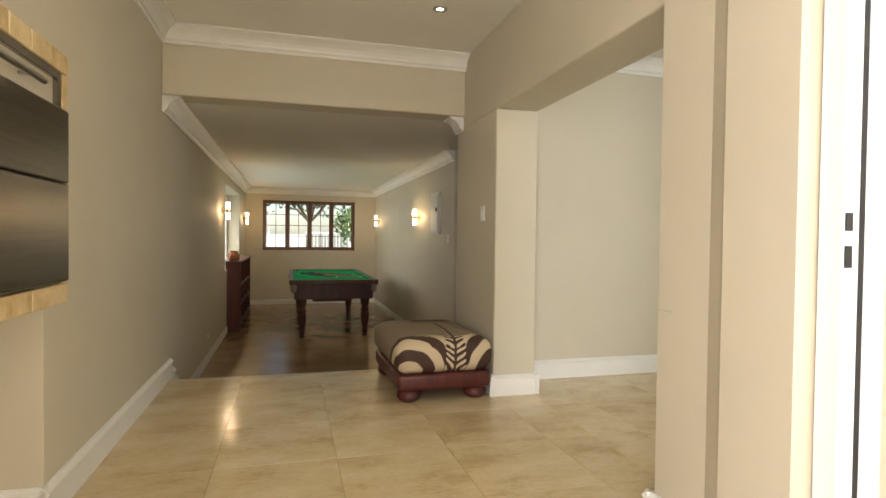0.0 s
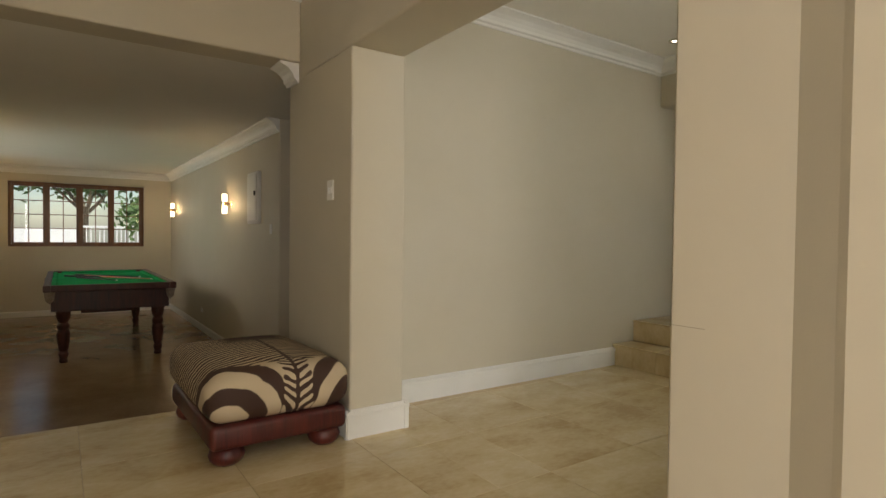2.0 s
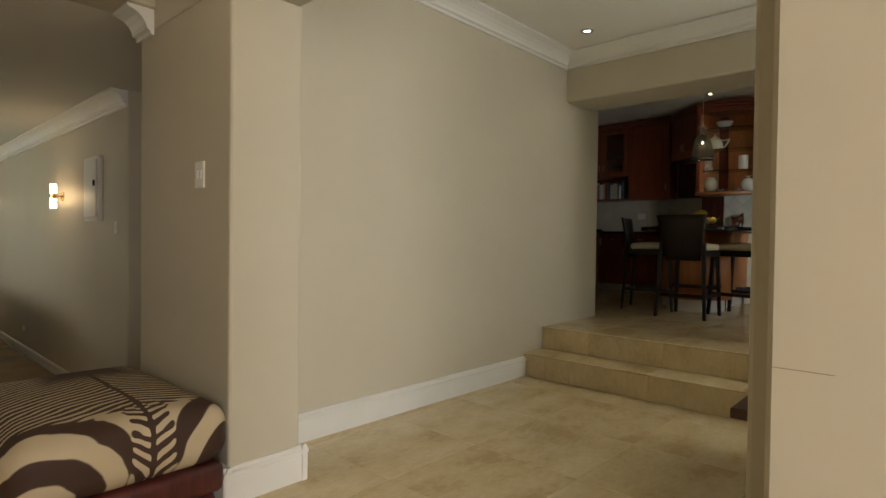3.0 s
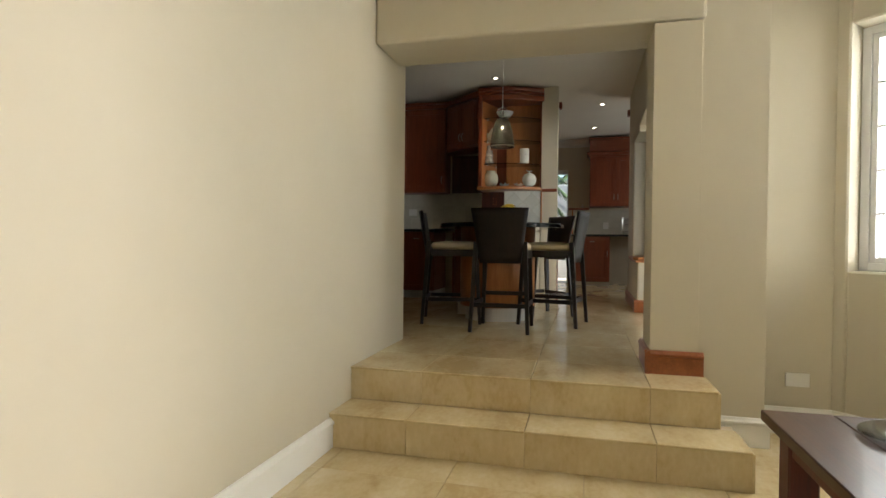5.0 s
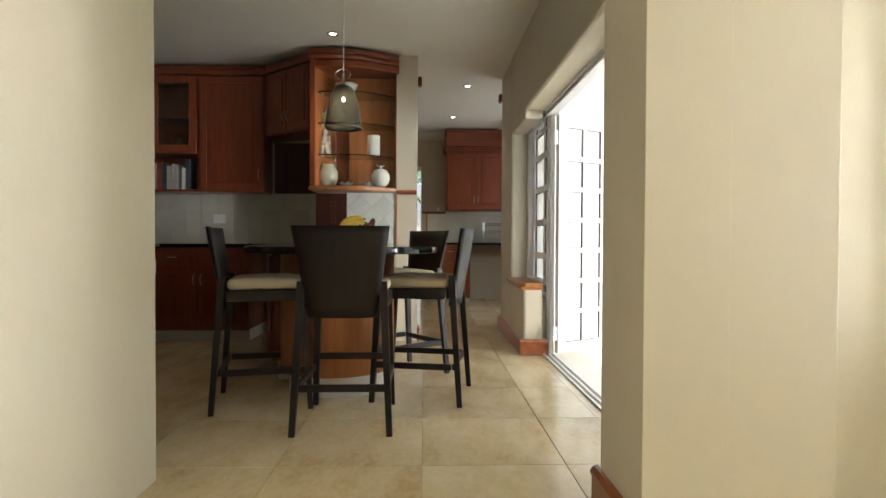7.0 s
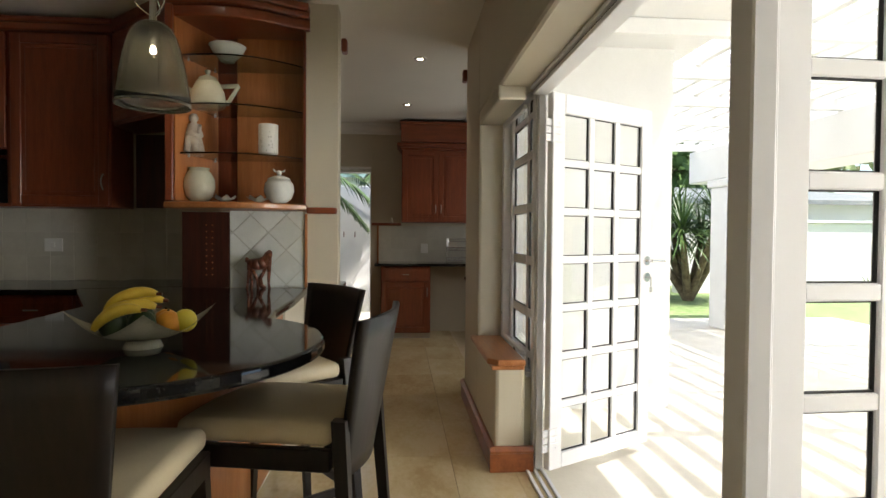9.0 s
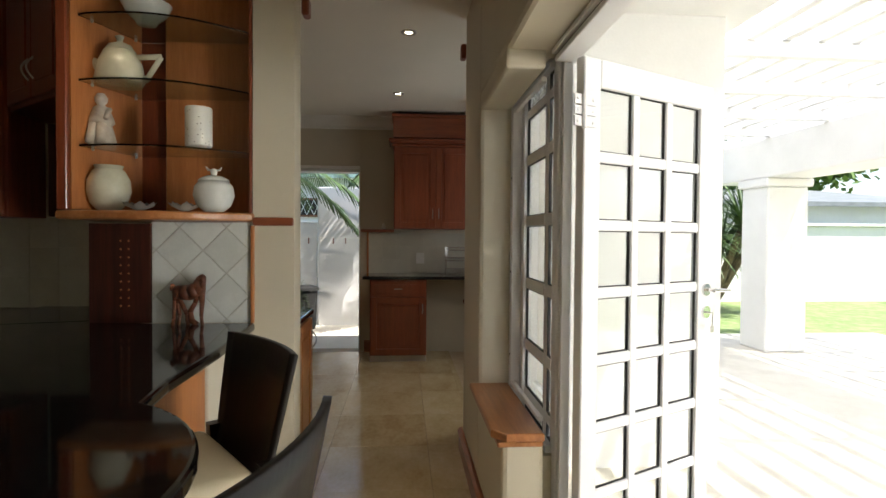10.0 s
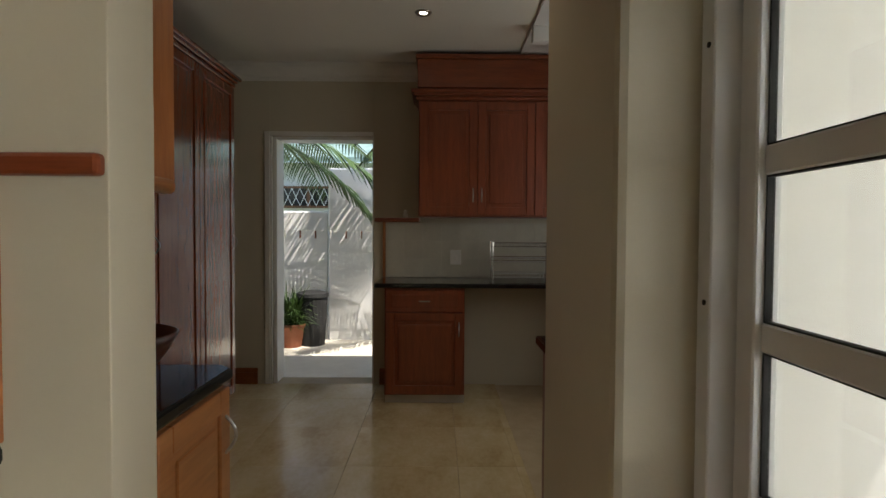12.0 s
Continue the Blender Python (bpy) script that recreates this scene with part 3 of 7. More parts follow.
            cyl(g, (xa, y - 0.016, (za + zb) / 2), (xa + 0.054, y - 0.016, (za + zb) / 2), 0.005, n=6)
    part("scroll_bars", g, M["aluminium"], w)
    sc = bmesh.new()
    for zz in (1.10, 1.50, 1.95):
        cyl(sc, (x1 - 0.03, 1.998, zz), (x1 - 0.03, 2.0005, zz), 0.005, n=10)
    part("screw_cover", sc, M["rubber"], w, "small dark screw cover")
    s = thing("window_sill_board", (0, 0, 0), "honey oak window sill board on a low wall", "window sill")
    b2 = bmesh.new()
    prism(b2, [(7.705, 2.0), (8.418, 2.0), (8.418, 2.19), (7.76, 2.19), (7.705, 2.14)], 0.921, 0.953, 0.008)
    part("board", b2, M["honey_h"], s)
    box_under = bmesh.new()
    box(box_under, (7.722, 2.0, 0.897), (8.418, 2.170, 0.920), 0.005)
    part("moulding", box_under, M["honey_h"], s)


patio_doors()


def grid_window(name, m, w, h, cols, rows, casements, mat, label, deep=0.06):
    """Local x along the wall, y through it, z up from the sill."""
    o = thing(name, (0, 0, 0), label, "window")
    f = 0.045
    part("window_frame", boxes(((0, 0, 0), (f, deep, h), 0.003), ((w - f, 0, 0), (w, deep, h), 0.003), ((f, 0, 0), (w - f, deep, f), 0.003), ((f, 0, h - f), (w - f, deep, h), 0.003)), mat, o)
    cw = (w - 2 * f) / casements
    for c in range(casements):
        x0 = f + c * cw
        if c:
            part("mullion", boxes(((x0 - 0.02, 0.0, f), (x0 + 0.02, deep, h - f), 0.003)), mat, o)
        s = 0.03
        a, b = x0 + (0.02 if c else 0.002), x0 + cw - (0.02 if c < casements - 1 else 0.002)
        sash = part("sash", boxes(((a, 0.01, f), (a + s, 0.05, h - f), 0.003), ((b - s, 0.01, f), (b, 0.05, h - f), 0.003), ((a + s, 0.01, f), (b - s, 0.05, f + s), 0.003), ((a + s, 0.01, h - f - s), (b - s, 0.05, h - f), 0.003)), mat, o)
        a, b, z0, z1 = a + s, b - s, f + s, h - f - s
        bars = bmesh.new()
        for i in range(1, cols):
            box(bars, (a + (b - a) * i / cols - 0.007, 0.015, z0), (a + (b - a) * i / cols + 0.007, 0.045, z1))
        for j in range(1, rows):
            box(bars, (a, 0.016, z0 + (z1 - z0) * j / rows - 0.007), (b, 0.044, z0 + (z1 - z0) * j / rows + 0.007))
        part("bar_grid", bars, mat, sash)
        for i in range(cols):
            for j in range(rows):
                p = part("pane", boxes(((a + (b - a) * i / cols + 0.007, 0.028, z0 + (z1 - z0) * j / rows + 0.007), (a + (b - a) * (i + 1) / cols - 0.007, 0.032, z0 + (z1 - z0) * (j + 1) / rows - 0.007))), M["glass"], sash)
                p.visible_shadow = False
    o.matrix_world = m
    return o


grid_window("casement_window", pose(-0.52, 12.80, 0.85), 2.04, 1.12, 2, 4, 4, M["window_wood"], "brown wooden casement window with small panes")
grid_window("bay_window", BAY @ pose(0.062, 0.13, 0.952), 1.296, 1.376, 2, 5, 2, M["aluminium"], "white aluminium bay window with small panes")
grid_window("niche_window", pose(WX - 0.22, 8.78, 0.64, 0, 0, 90), 2.4, 1.28, 2, 4, 4, M["aluminium"], "white framed window in the side wall")


# made-up window out of view, goes with the kitchen end fill lamp
grid_window("added_scullery_window", pose(9.602, 0.72, 1.402), 1.196, 0.996, 2, 4, 2, M["aluminium"], "added unseen white window that lets light into the kitchen end")


def hall_door():
    o = thing("hall_door_frame", (0, 0, 0), "white aluminium outer door frame with lock slots", "door frame")
    part("post", boxes(((1.50, 0.90, 0), (1.56, 0.975, 2.25), 0.004)), M["aluminium"], o)
    part("post", boxes(((1.585, 0.90, 0), (1.66, 0.975, 2.25), 0.004)), M["aluminium"], o)
    part("post", boxes(((1.50, -0.895, 0), (1.58, -0.83, 2.25), 0.004)), M["aluminium"], o)
    part("head", boxes(((1.50, -0.83, 2.17), (1.58, 0.90, 2.248), 0.004)), M["aluminium"], o)
    part("strike_plate", boxes(((1.505, 0.895, 1.10), (1.53, 0.899, 1.16), 0.001), ((1.505, 0.895, 1.20), (1.53, 0.899, 1.25), 0.001)), M["rubber"], o, "dark lock slots")
    part("seal", boxes(((1.562, 0.905, 0.0), (1.583, 0.97, 2.2))), M["rubber"], o, "black seal strip")


hall_door()


def far_door():
    o = thing("back_door_frame", (0, 0, 0), "cream painted wooden frame of the open back door", "door frame")
    bm = boxes(((11.952, 3.845, KIT_Z), (11.969, 3.889, 2.437), 0.004), ((11.952, 3.002, 2.401), (11.969, 3.844, 2.437), 0.004), ((11.958, 3.829, KIT_Z), (11.985, 3.843, 2.40), 0.002))
    part("architrave", bm, M["white"], o)
    part("jamb", boxes(((11.99, 3.797, KIT_Z), (12.19, 3.828, 2.399), 0.003), ((11.972, 3.002, KIT_Z), (12.19, 3.012, 2.399), 0.002), ((11.99, 3.013, 2.375), (12.19, 3.796, 2.399), 0.003)), M["white"], o)
    d = thing("back_door", (0, 0, 0), "white back door swung fully open outside", "door")
    part("leaf", boxes(((0.0, -0.02, 0.01), (0.78, 0.02, 2.0), 0.004)), M["aluminium"], d)
    h = bmesh.new()
    cyl(h, (0.7, -0.02, 1.03), (0.7, -0.07, 1.03), 0.009, n=10)
    cyl(h, (0.7, -0.07, 1.03), (0.59, -0.07, 1.03), 0.009, n=10)
    part("door_handle", h, M["chrome"], d, "chrome lever handle")
    d.matrix_world = pose(12.215, 3.87, KIT_Z, 0, 0, 55)


far_door()

# ---- hall ----


def downlight(at, z, watts=11):
    o = thing("ceiling_downlight", (at[0], at[1], z), "small recessed round downlight with a metal ring", "downlight", "recessed ceiling downlights")
    bm = bmesh.new()
    lathe(bm, [(0.025, -0.001), (0.025, -0.006), (0.045, -0.009), (0.052, -0.004), (0.052, 0.0)], n=24)
    part("ring", bm, M["steel"], o, smooth=True)
    b2 = bmesh.new()
    lathe(b2, [(0, -0.004), (0.023, -0.004), (0.023, -0.001), (0, -0.001)], n=20)
    part("lamp", b2, M["lamp_glow"], o)
    d = bpy.data.lights.new("downlight_beam", "SPOT")
    d.energy, d.color, d.spot_size, d.spot_blend, d.shadow_soft_size = watts, (1, 0.82, 0.6), radians(100), 0.6, 0.03
    l = new("downlight_beam", d)
    l.location = (at[0], at[1], z - 0.02)


M["lamp_glow"] = emitting("warm_lamp_glow", (1.0, 0.88, 0.66), 9)
M["tube_glow"] = emitting("warm_tube_glow", (1.0, 0.80, 0.50), 6)
for at, z in (((4.40, 3.56), HALL_TOP), ((1.04, 3.45), HALL_TOP), ((7.84, 3.70), KIT_TOP), ((9.32, 2.49), KIT_TOP), ((10.86, 2.57), KIT_TOP)):
    downlight(at, z, 3 if z == HALL_TOP else 3.5)


def barbecue():
    o = thing("built_in_barbecue", (WX, 1.72, 0.87), "stainless steel built-in barbecue framed in yellow sandstone blocks", "barbecue")
    y0, y1 = -0.80, 0.75
    stone = part("stone_surround", boxes(((-0.02, y0, 0.0), (0.012, y1, 0.01))), M["sandstone"], o)
    n = 9
    for i in range(n):
        a, b = y0 + (y1 - y0) * i / n, y0 + (y1 - y0) * (i + 1) / n
        for z0, z1 in ((0.0, 0.085), (0.965, 1.05)):
            part("stone", boxes(((-0.02, a + 0.002, z0 + 0.002), (0.022, b - 0.002, z1 - 0.002), 0.003)), M["sandstone"], stone)
    for j in range(6):
        a, b = 0.085 + 0.88 * j / 6, 0.085 + 0.88 * (j + 1) / 6
        for ya, yb in ((y0, y0 + 0.06), (y1 - 0.06, y1)):
            part("stone", boxes(((-0.02, ya + 0.002, a + 0.002), (0.021, yb - 0.002, b - 0.002), 0.003)), M["sandstone"], stone)
    part("frame", boxes(((-0.3, y0 + 0.06, 0.087), (-0.005, y1 - 0.06, 0.963)), ((-0.005, y1 - 0.1, 0.087), (0.018, y1 - 0.062, 0.963), 0.002), ((-0.005, y0 + 0.062, 0.93), (0.018, y1 - 0.1, 0.963), 0.002), ((-0.005, y0 + 0.062, 0.087), (0.018, y1 - 0.1, 0.10), 0.002)), M["steel_dark"], o)
    for k, (z0, z1) in enumerate(((0.10, 0.50), (0.503, 0.80))):
        bm = bmesh.new()
        box(bm, (-0.004, y0 + 0.09, z0), (0.055, y1 - 0.085, z1), 0.008, seg=3)
        part("door", bm, M["steel_dark"], o, "dark brushed steel door")
    hb = bmesh.new()
    cyl(hb, (0.045, y0 + 0.25, 0.87), (0.045, y1 - 0.3, 0.87), 0.012, n=14)
    cyl(hb, (0.0, y0 + 0.35, 0.87), (0.045, y0 + 0.35, 0.87), 0.008, n=10)
    cyl(hb, (0.0, y1 - 0.4, 0.87), (0.045, y1 - 0.4, 0.87), 0.008, n=10)
    part("handle", hb, M["steel"], o, "steel bar handle")


M["sandstone"] = mottled("yellow_sandstone", [(0.50, 0.36, 0.16), (0.62, 0.47, 0.24), (0.70, 0.57, 0.33)], 0.7, 9, 60, 0.25, per_piece=0.3)
M["steel_dark"] = mottled("dark_brushed_steel", [(0.20, 0.18, 0.155), (0.26, 0.235, 0.20)], 0.25, 1.5, 14, 0.04, metal=1.0, stretch=(1, 1, 40))
barbecue()


def zebra_material():
    m, nt, b = node_material("zebra_hide", 0.7)
    n, l = nt.nodes, nt.links

    def math_node(op, a, b2=None, c=None):
        x = n.new("ShaderNodeMath")
        x.operation = op
        for i, v in enumerate((a, b2, c)):
            if v is None:
                continue
            if isinstance(v, (int, float)):
                x.inputs[i].default_value = v
            else:
                l.new(v, x.inputs[i])
        return x.outputs[0]
    tc = n.new("ShaderNodeTexCoord")
    nz = n.new("ShaderNodeTexNoise")
    nz.inputs["Scale"].default_value, nz.inputs["Detail"].default_value = 5.0, 2
    l.new(tc.outputs["Object"], nz.inputs["Vector"])
    wob = n.new("ShaderNodeVectorMath")
    wob.operation = "MULTIPLY_ADD"
    wob.inputs[1].default_value = (0.06, 0.06, 0.06)
    l.new(nz.outputs["Color"], wob.inputs[0])
    l.new(tc.outputs["Object"], wob.inputs[2])
    sp = n.new("ShaderNodeSeparateXYZ")
    l.new(wob.outputs[0], sp.inputs[0])
    x = math_node("ABSOLUTE", math_node("SUBTRACT", sp.outputs[0], 0.10))
    drop = math_node("MAXIMUM", math_node("SUBTRACT", 0.43, sp.outputs[2]), 0.0)
    v = math_node("SUBTRACT", sp.outputs[1], drop)  # runs from the front hem up over the top to the back
    # front: wide arches round the two lower corners
    dx = math_node("SUBTRACT", x, 0.36)
    dv = math_node("ADD", v, 0.82)
    r = math_node("SQRT", math_node("ADD", math_node("MULTIPLY", dx, dx), math_node("MULTIPLY", math_node("MULTIPLY", dv, dv), 0.55)))
    s1 = math_node("SINE", math_node("MULTIPLY", r, 50.0))
    # back: fine lines across the spine
    s2 = math_node("SINE", math_node("MULTIPLY", math_node("ADD", v, math_node("MULTIPLY", x, 0.35)), 170.0))
    # spine: small chevrons
    s3 = math_node("SINE", math_node("MULTIPLY", math_node("SUBTRACT", v, math_node("MULTIPLY", x, 0.6)), 150.0))
    zone = n.new("ShaderNodeMapRange")
    zone.interpolation_type = "SMOOTHSTEP"
    zone.inputs["From Min"].default_value, zone.inputs["From Max"].default_value = -0.42, -0.26
    l.new(v, zone.inputs["Value"])
    spine = n.new("ShaderNodeMapRange")
    spine.inputs["From Min"].default_value, spine.inputs["From Max"].default_value = 0.085, 0.065
    l.new(x, spine.inputs["Value"])

    def mixed(a, b2, f):
        return math_node("ADD", a, math_node("MULTIPLY", math_node("SUBTRACT", b2, a), f))
    front = mixed(s1, s3, spine.outputs[0])
    s = mixed(front, s2, zone.outputs[0])
    line = n.new("ShaderNodeMapRange")
    line.inputs["From Min"].default_value, line.inputs["From Max"].default_value = 0.012, 0.006
    l.new(x, line.inputs["Value"])
    s = math_node("SUBTRACT", s, math_node("MULTIPLY", line.outputs[0], 2.0))
    bias = math_node("MULTIPLY", zone.outputs[0], 0.25)
    ramp = n.new("ShaderNodeMapRange")
    ramp.inputs["From Min"].default_value, ramp.inputs["From Max"].default_value = -0.12, 0.12
    l.new(math_node("SUBTRACT", s, bias), ramp.inputs["Value"])
    n2 = n.new("ShaderNodeTexNoise")
    n2.inputs["Scale"].default_value, n2.inputs["Detail"].default_value = 3.0, 4
    l.new(tc.outputs["Object"], n2.inputs["Vector"])
    pale = n.new("ShaderNodeMix")
    pale.data_type = "RGBA"
    pale.inputs[6].default_value, pale.inputs[7].default_value = (0.52, 0.41, 0.25, 1), (0.63, 0.53, 0.38, 1)
    l.new(n2.outputs["Fac"], pale.inputs[0])
    mix = n.new("ShaderNodeMix")
    mix.data_type = "RGBA"
    mix.inputs[6].default_value = (0.055, 0.024, 0.014, 1)
    wide = n.new("ShaderNodeMapRange")
    wide.inputs["From Min"].default_value, wide.inputs["From Max"].default_value = 0.13, 0.20
    l.new(x, wide.inputs["Value"])
    back = n.new("ShaderNodeMapRange")
    back.inputs["From Min"].default_value, back.inputs["From Max"].default_value = 0.30, 0.14
    l.new(v, back.inputs["Value"])
    keep = math_node("MAXIMUM", wide.outputs[0], back.outputs[0])
    l.new(math_node("MULTIPLY", ramp.outputs[0], keep), mix.inputs[0])
    l.new(pale.outputs[2], mix.inputs[7])
    l.new(mix.outputs[2], b.inputs["Base Color"])
    fur = n.new("ShaderNodeTexNoise")
    fur.inputs["Scale"].default_value = 260
    l.new(tc.outputs["Object"], fur.inputs["Vector"])
    bp = n.new("ShaderNodeBump")
    bp.inputs["Strength"].default_value, bp.inputs["Distance"].default_value = 0.25, 0.002
    l.new(fur.outputs["Fac"], bp.inputs["Height"])
    l.new(bp.outputs[0], b.inputs["Normal"])
    return m


M["zebra"] = zebra_material()


def ottoman():
    o = thing("ottoman", (1.13, 4.02, 0), "zebra hide ottoman with a dark red wooden base beside the pier", "ottoman", turn=1)
    bm = bmesh.new()
    box(bm, (-0.355, -0.50, 0.20), (0.355, 0.50, 0.445), 0.085, seg=6)
    bmesh.ops.subdivide_edges(bm, edges=[e for e in bm.edges if e.calc_length() > 0.3], cuts=9, use_grid_fill=True)
    for v in bm.verts:
        u, w = v.co.x / 0.355, v.co.y / 0.5
        if v.co.z > 0.3:
            v.co.z += 0.03 * (1 - u * u) * (1 - w * w)
        bulge = 1 + 0.03 * math.sin(math.pi * min(1, max(0, (v.co.z - 0.2) / 0.25)))
        v.co.x *= bulge
        v.co.y *= bulge
    part("hide_cushion", bm, M["zebra"], o, "brown and cream zebra hide", smooth=True)
    b2 = bmesh.new()
    box(b2, (-0.345, -0.49, 0.085), (0.345, 0.49, 0.205), 0.03, seg=4)
    part("base", b2, M["red_wood"], o, smooth=True)
    for x in (-0.25, 0.25):
        for y in (-0.40, 0.40):
            f = bmesh.new()
            lathe(f, [(0, 0), (0.055, 0), (0.078, 0.02), (0.086, 0.045), (0.075, 0.075), (0.06, 0.09), (0, 0.09)], at=(x, y, 0), n=24)
            part("bun_foot", f, M["red_wood"], o, smooth=True)


M["red_wood"] = wood("dark_red_stained_wood", (0.05, 0.008, 0.007), (0.11, 0.018, 0.013), 0.42, coat=0.05)
ottoman()


def wall_switch(name, m, w, h, rockers, label, cat):
    o = thing(name, (0, 0, 0), label, cat)
    part("plate", boxes(((-w / 2, -0.009, -h / 2), (w / 2, 0, h / 2), 0.003, 2)), M["white"], o)
    for i in range(rockers):
        c = (i - (rockers - 1) / 2) * w / (rockers + 0.6)
        part("rocker", boxes(((c - 0.012, -0.014, -0.018), (c + 0.012, -0.008, 0.018), 0.002)), M["white"], o)
    o.matrix_world = m
    return o


wall_switch("light_switch", pose(1.52, 3.86, 1.365, 0, 0, -90), 0.085, 0.115, 2, "white double light switch on the pier", "light switch")
wall_switch("light_switch", pose(1.98, 6.45, 1.16, 0, 0, -90), 0.06, 0.10, 1, "small white light switch under the panel", "light switch")
wall_switch("wall_socket", pose(5.15, 1.49, 0.315, 0, 0, -90), 0.125, 0.08, 0, "white blank socket plate low on the wall", "socket")
wall_switch("wall_socket", pose(1.98, 9.8, -0.05, 0, 0, -90), 0.10, 0.06, 0, "white socket plate low on the wall", "socket")
wall_switch("wall_socket", pose(WX, 6.9, -0.05, 0, 0, 90), 0.10, 0.06, 0, "white socket plate low on the wall", "socket")


def electric_panel():
    o = thing("fuse_panel", (0, 0, 0), "white metal fuse panel with a small latch", "fuse panel")
    part("case", boxes(((1.945, 6.80, 1.22), (1.98, 7.20, 1.78), 0.004)), M["white"], o)
    part("door", boxes(((1.932, 6.83, 1.25), (1.944, 7.17, 1.75), 0.005)), M["white"], o)
    part("latch", boxes(((1.918, 6.85, 1.52), (1.932, 6.87, 1.57), 0.002)), M["rubber"], o, "black latch")


electric_panel()


def sconce(m, watts=3.5):
    o = thing("wall_sconce", (0, 0, 0), "brass wall sconce with two frosted glowing tubes", "wall light", "sconces along the snooker room")
    b = bmesh.new()
    lathe(b, [(0, 0), (0.045, 0), (0.048, 0.006), (0.04, 0.014), (0, 0.016)], n=24, m=Matrix.Rotation(radians(90), 4, "X"))
    part("wall_plate", b, M["brass"], o, smooth=True)
    b = bmesh.new()
    cyl(b, (0, -0.014, 0), (0, -0.085, 0), 0.009, n=12)
    lathe(b, [(0, -0.028), (0.024, -0.028), (0.028, -0.02), (0.014, -0.008), (0.014, 0.008), (0.028, 0.02), (0.024, 0.028), (0, 0.028)], at=(0, -0.085, 0), n=20)
    part("arm", b, M["brass"], o, smooth=True)
    for s in (1, -1):
        b = bmesh.new()
        lathe(b, [(0.0, 0.029), (0.027, 0.029), (0.03, 0.04), (0.03, 0.115), (0.026, 0.12), (0, 0.12)], at=(0, 0, 0), n=20, m=Matrix.Translation((0, -0.085, 0)) @ Matrix.Diagonal((1, 1, s, 1)))
        bmesh.ops.recalc_face_normals(b, faces=b.faces)
        part("glass_tube", b, M["tube_glow"], o, "glowing frosted glass tube", smooth=True)
    o.matrix_world = m
    point_lamp("sconce_bulb", m @ Vector((0, -0.135, 0)), watts, (1, 0.68, 0.36), 0.008)


M["brass"] = mottled("warm_brass", [(0.55, 0.38, 0.18), (0.6, 0.42, 0.2)], 0.25, 3, 40, 0, metal=1.0)
sconce(pose(WX, 8.25, 1.52, 0, 0, 90))
sconce(pose(WX, 12.0, 1.53, 0, 0, 90))
sconce(pose(1.98, 11.95, 1.53, 0, 0, -90))
sconce(pose(1.98, 8.04, 1.48, 0, 0, -90))


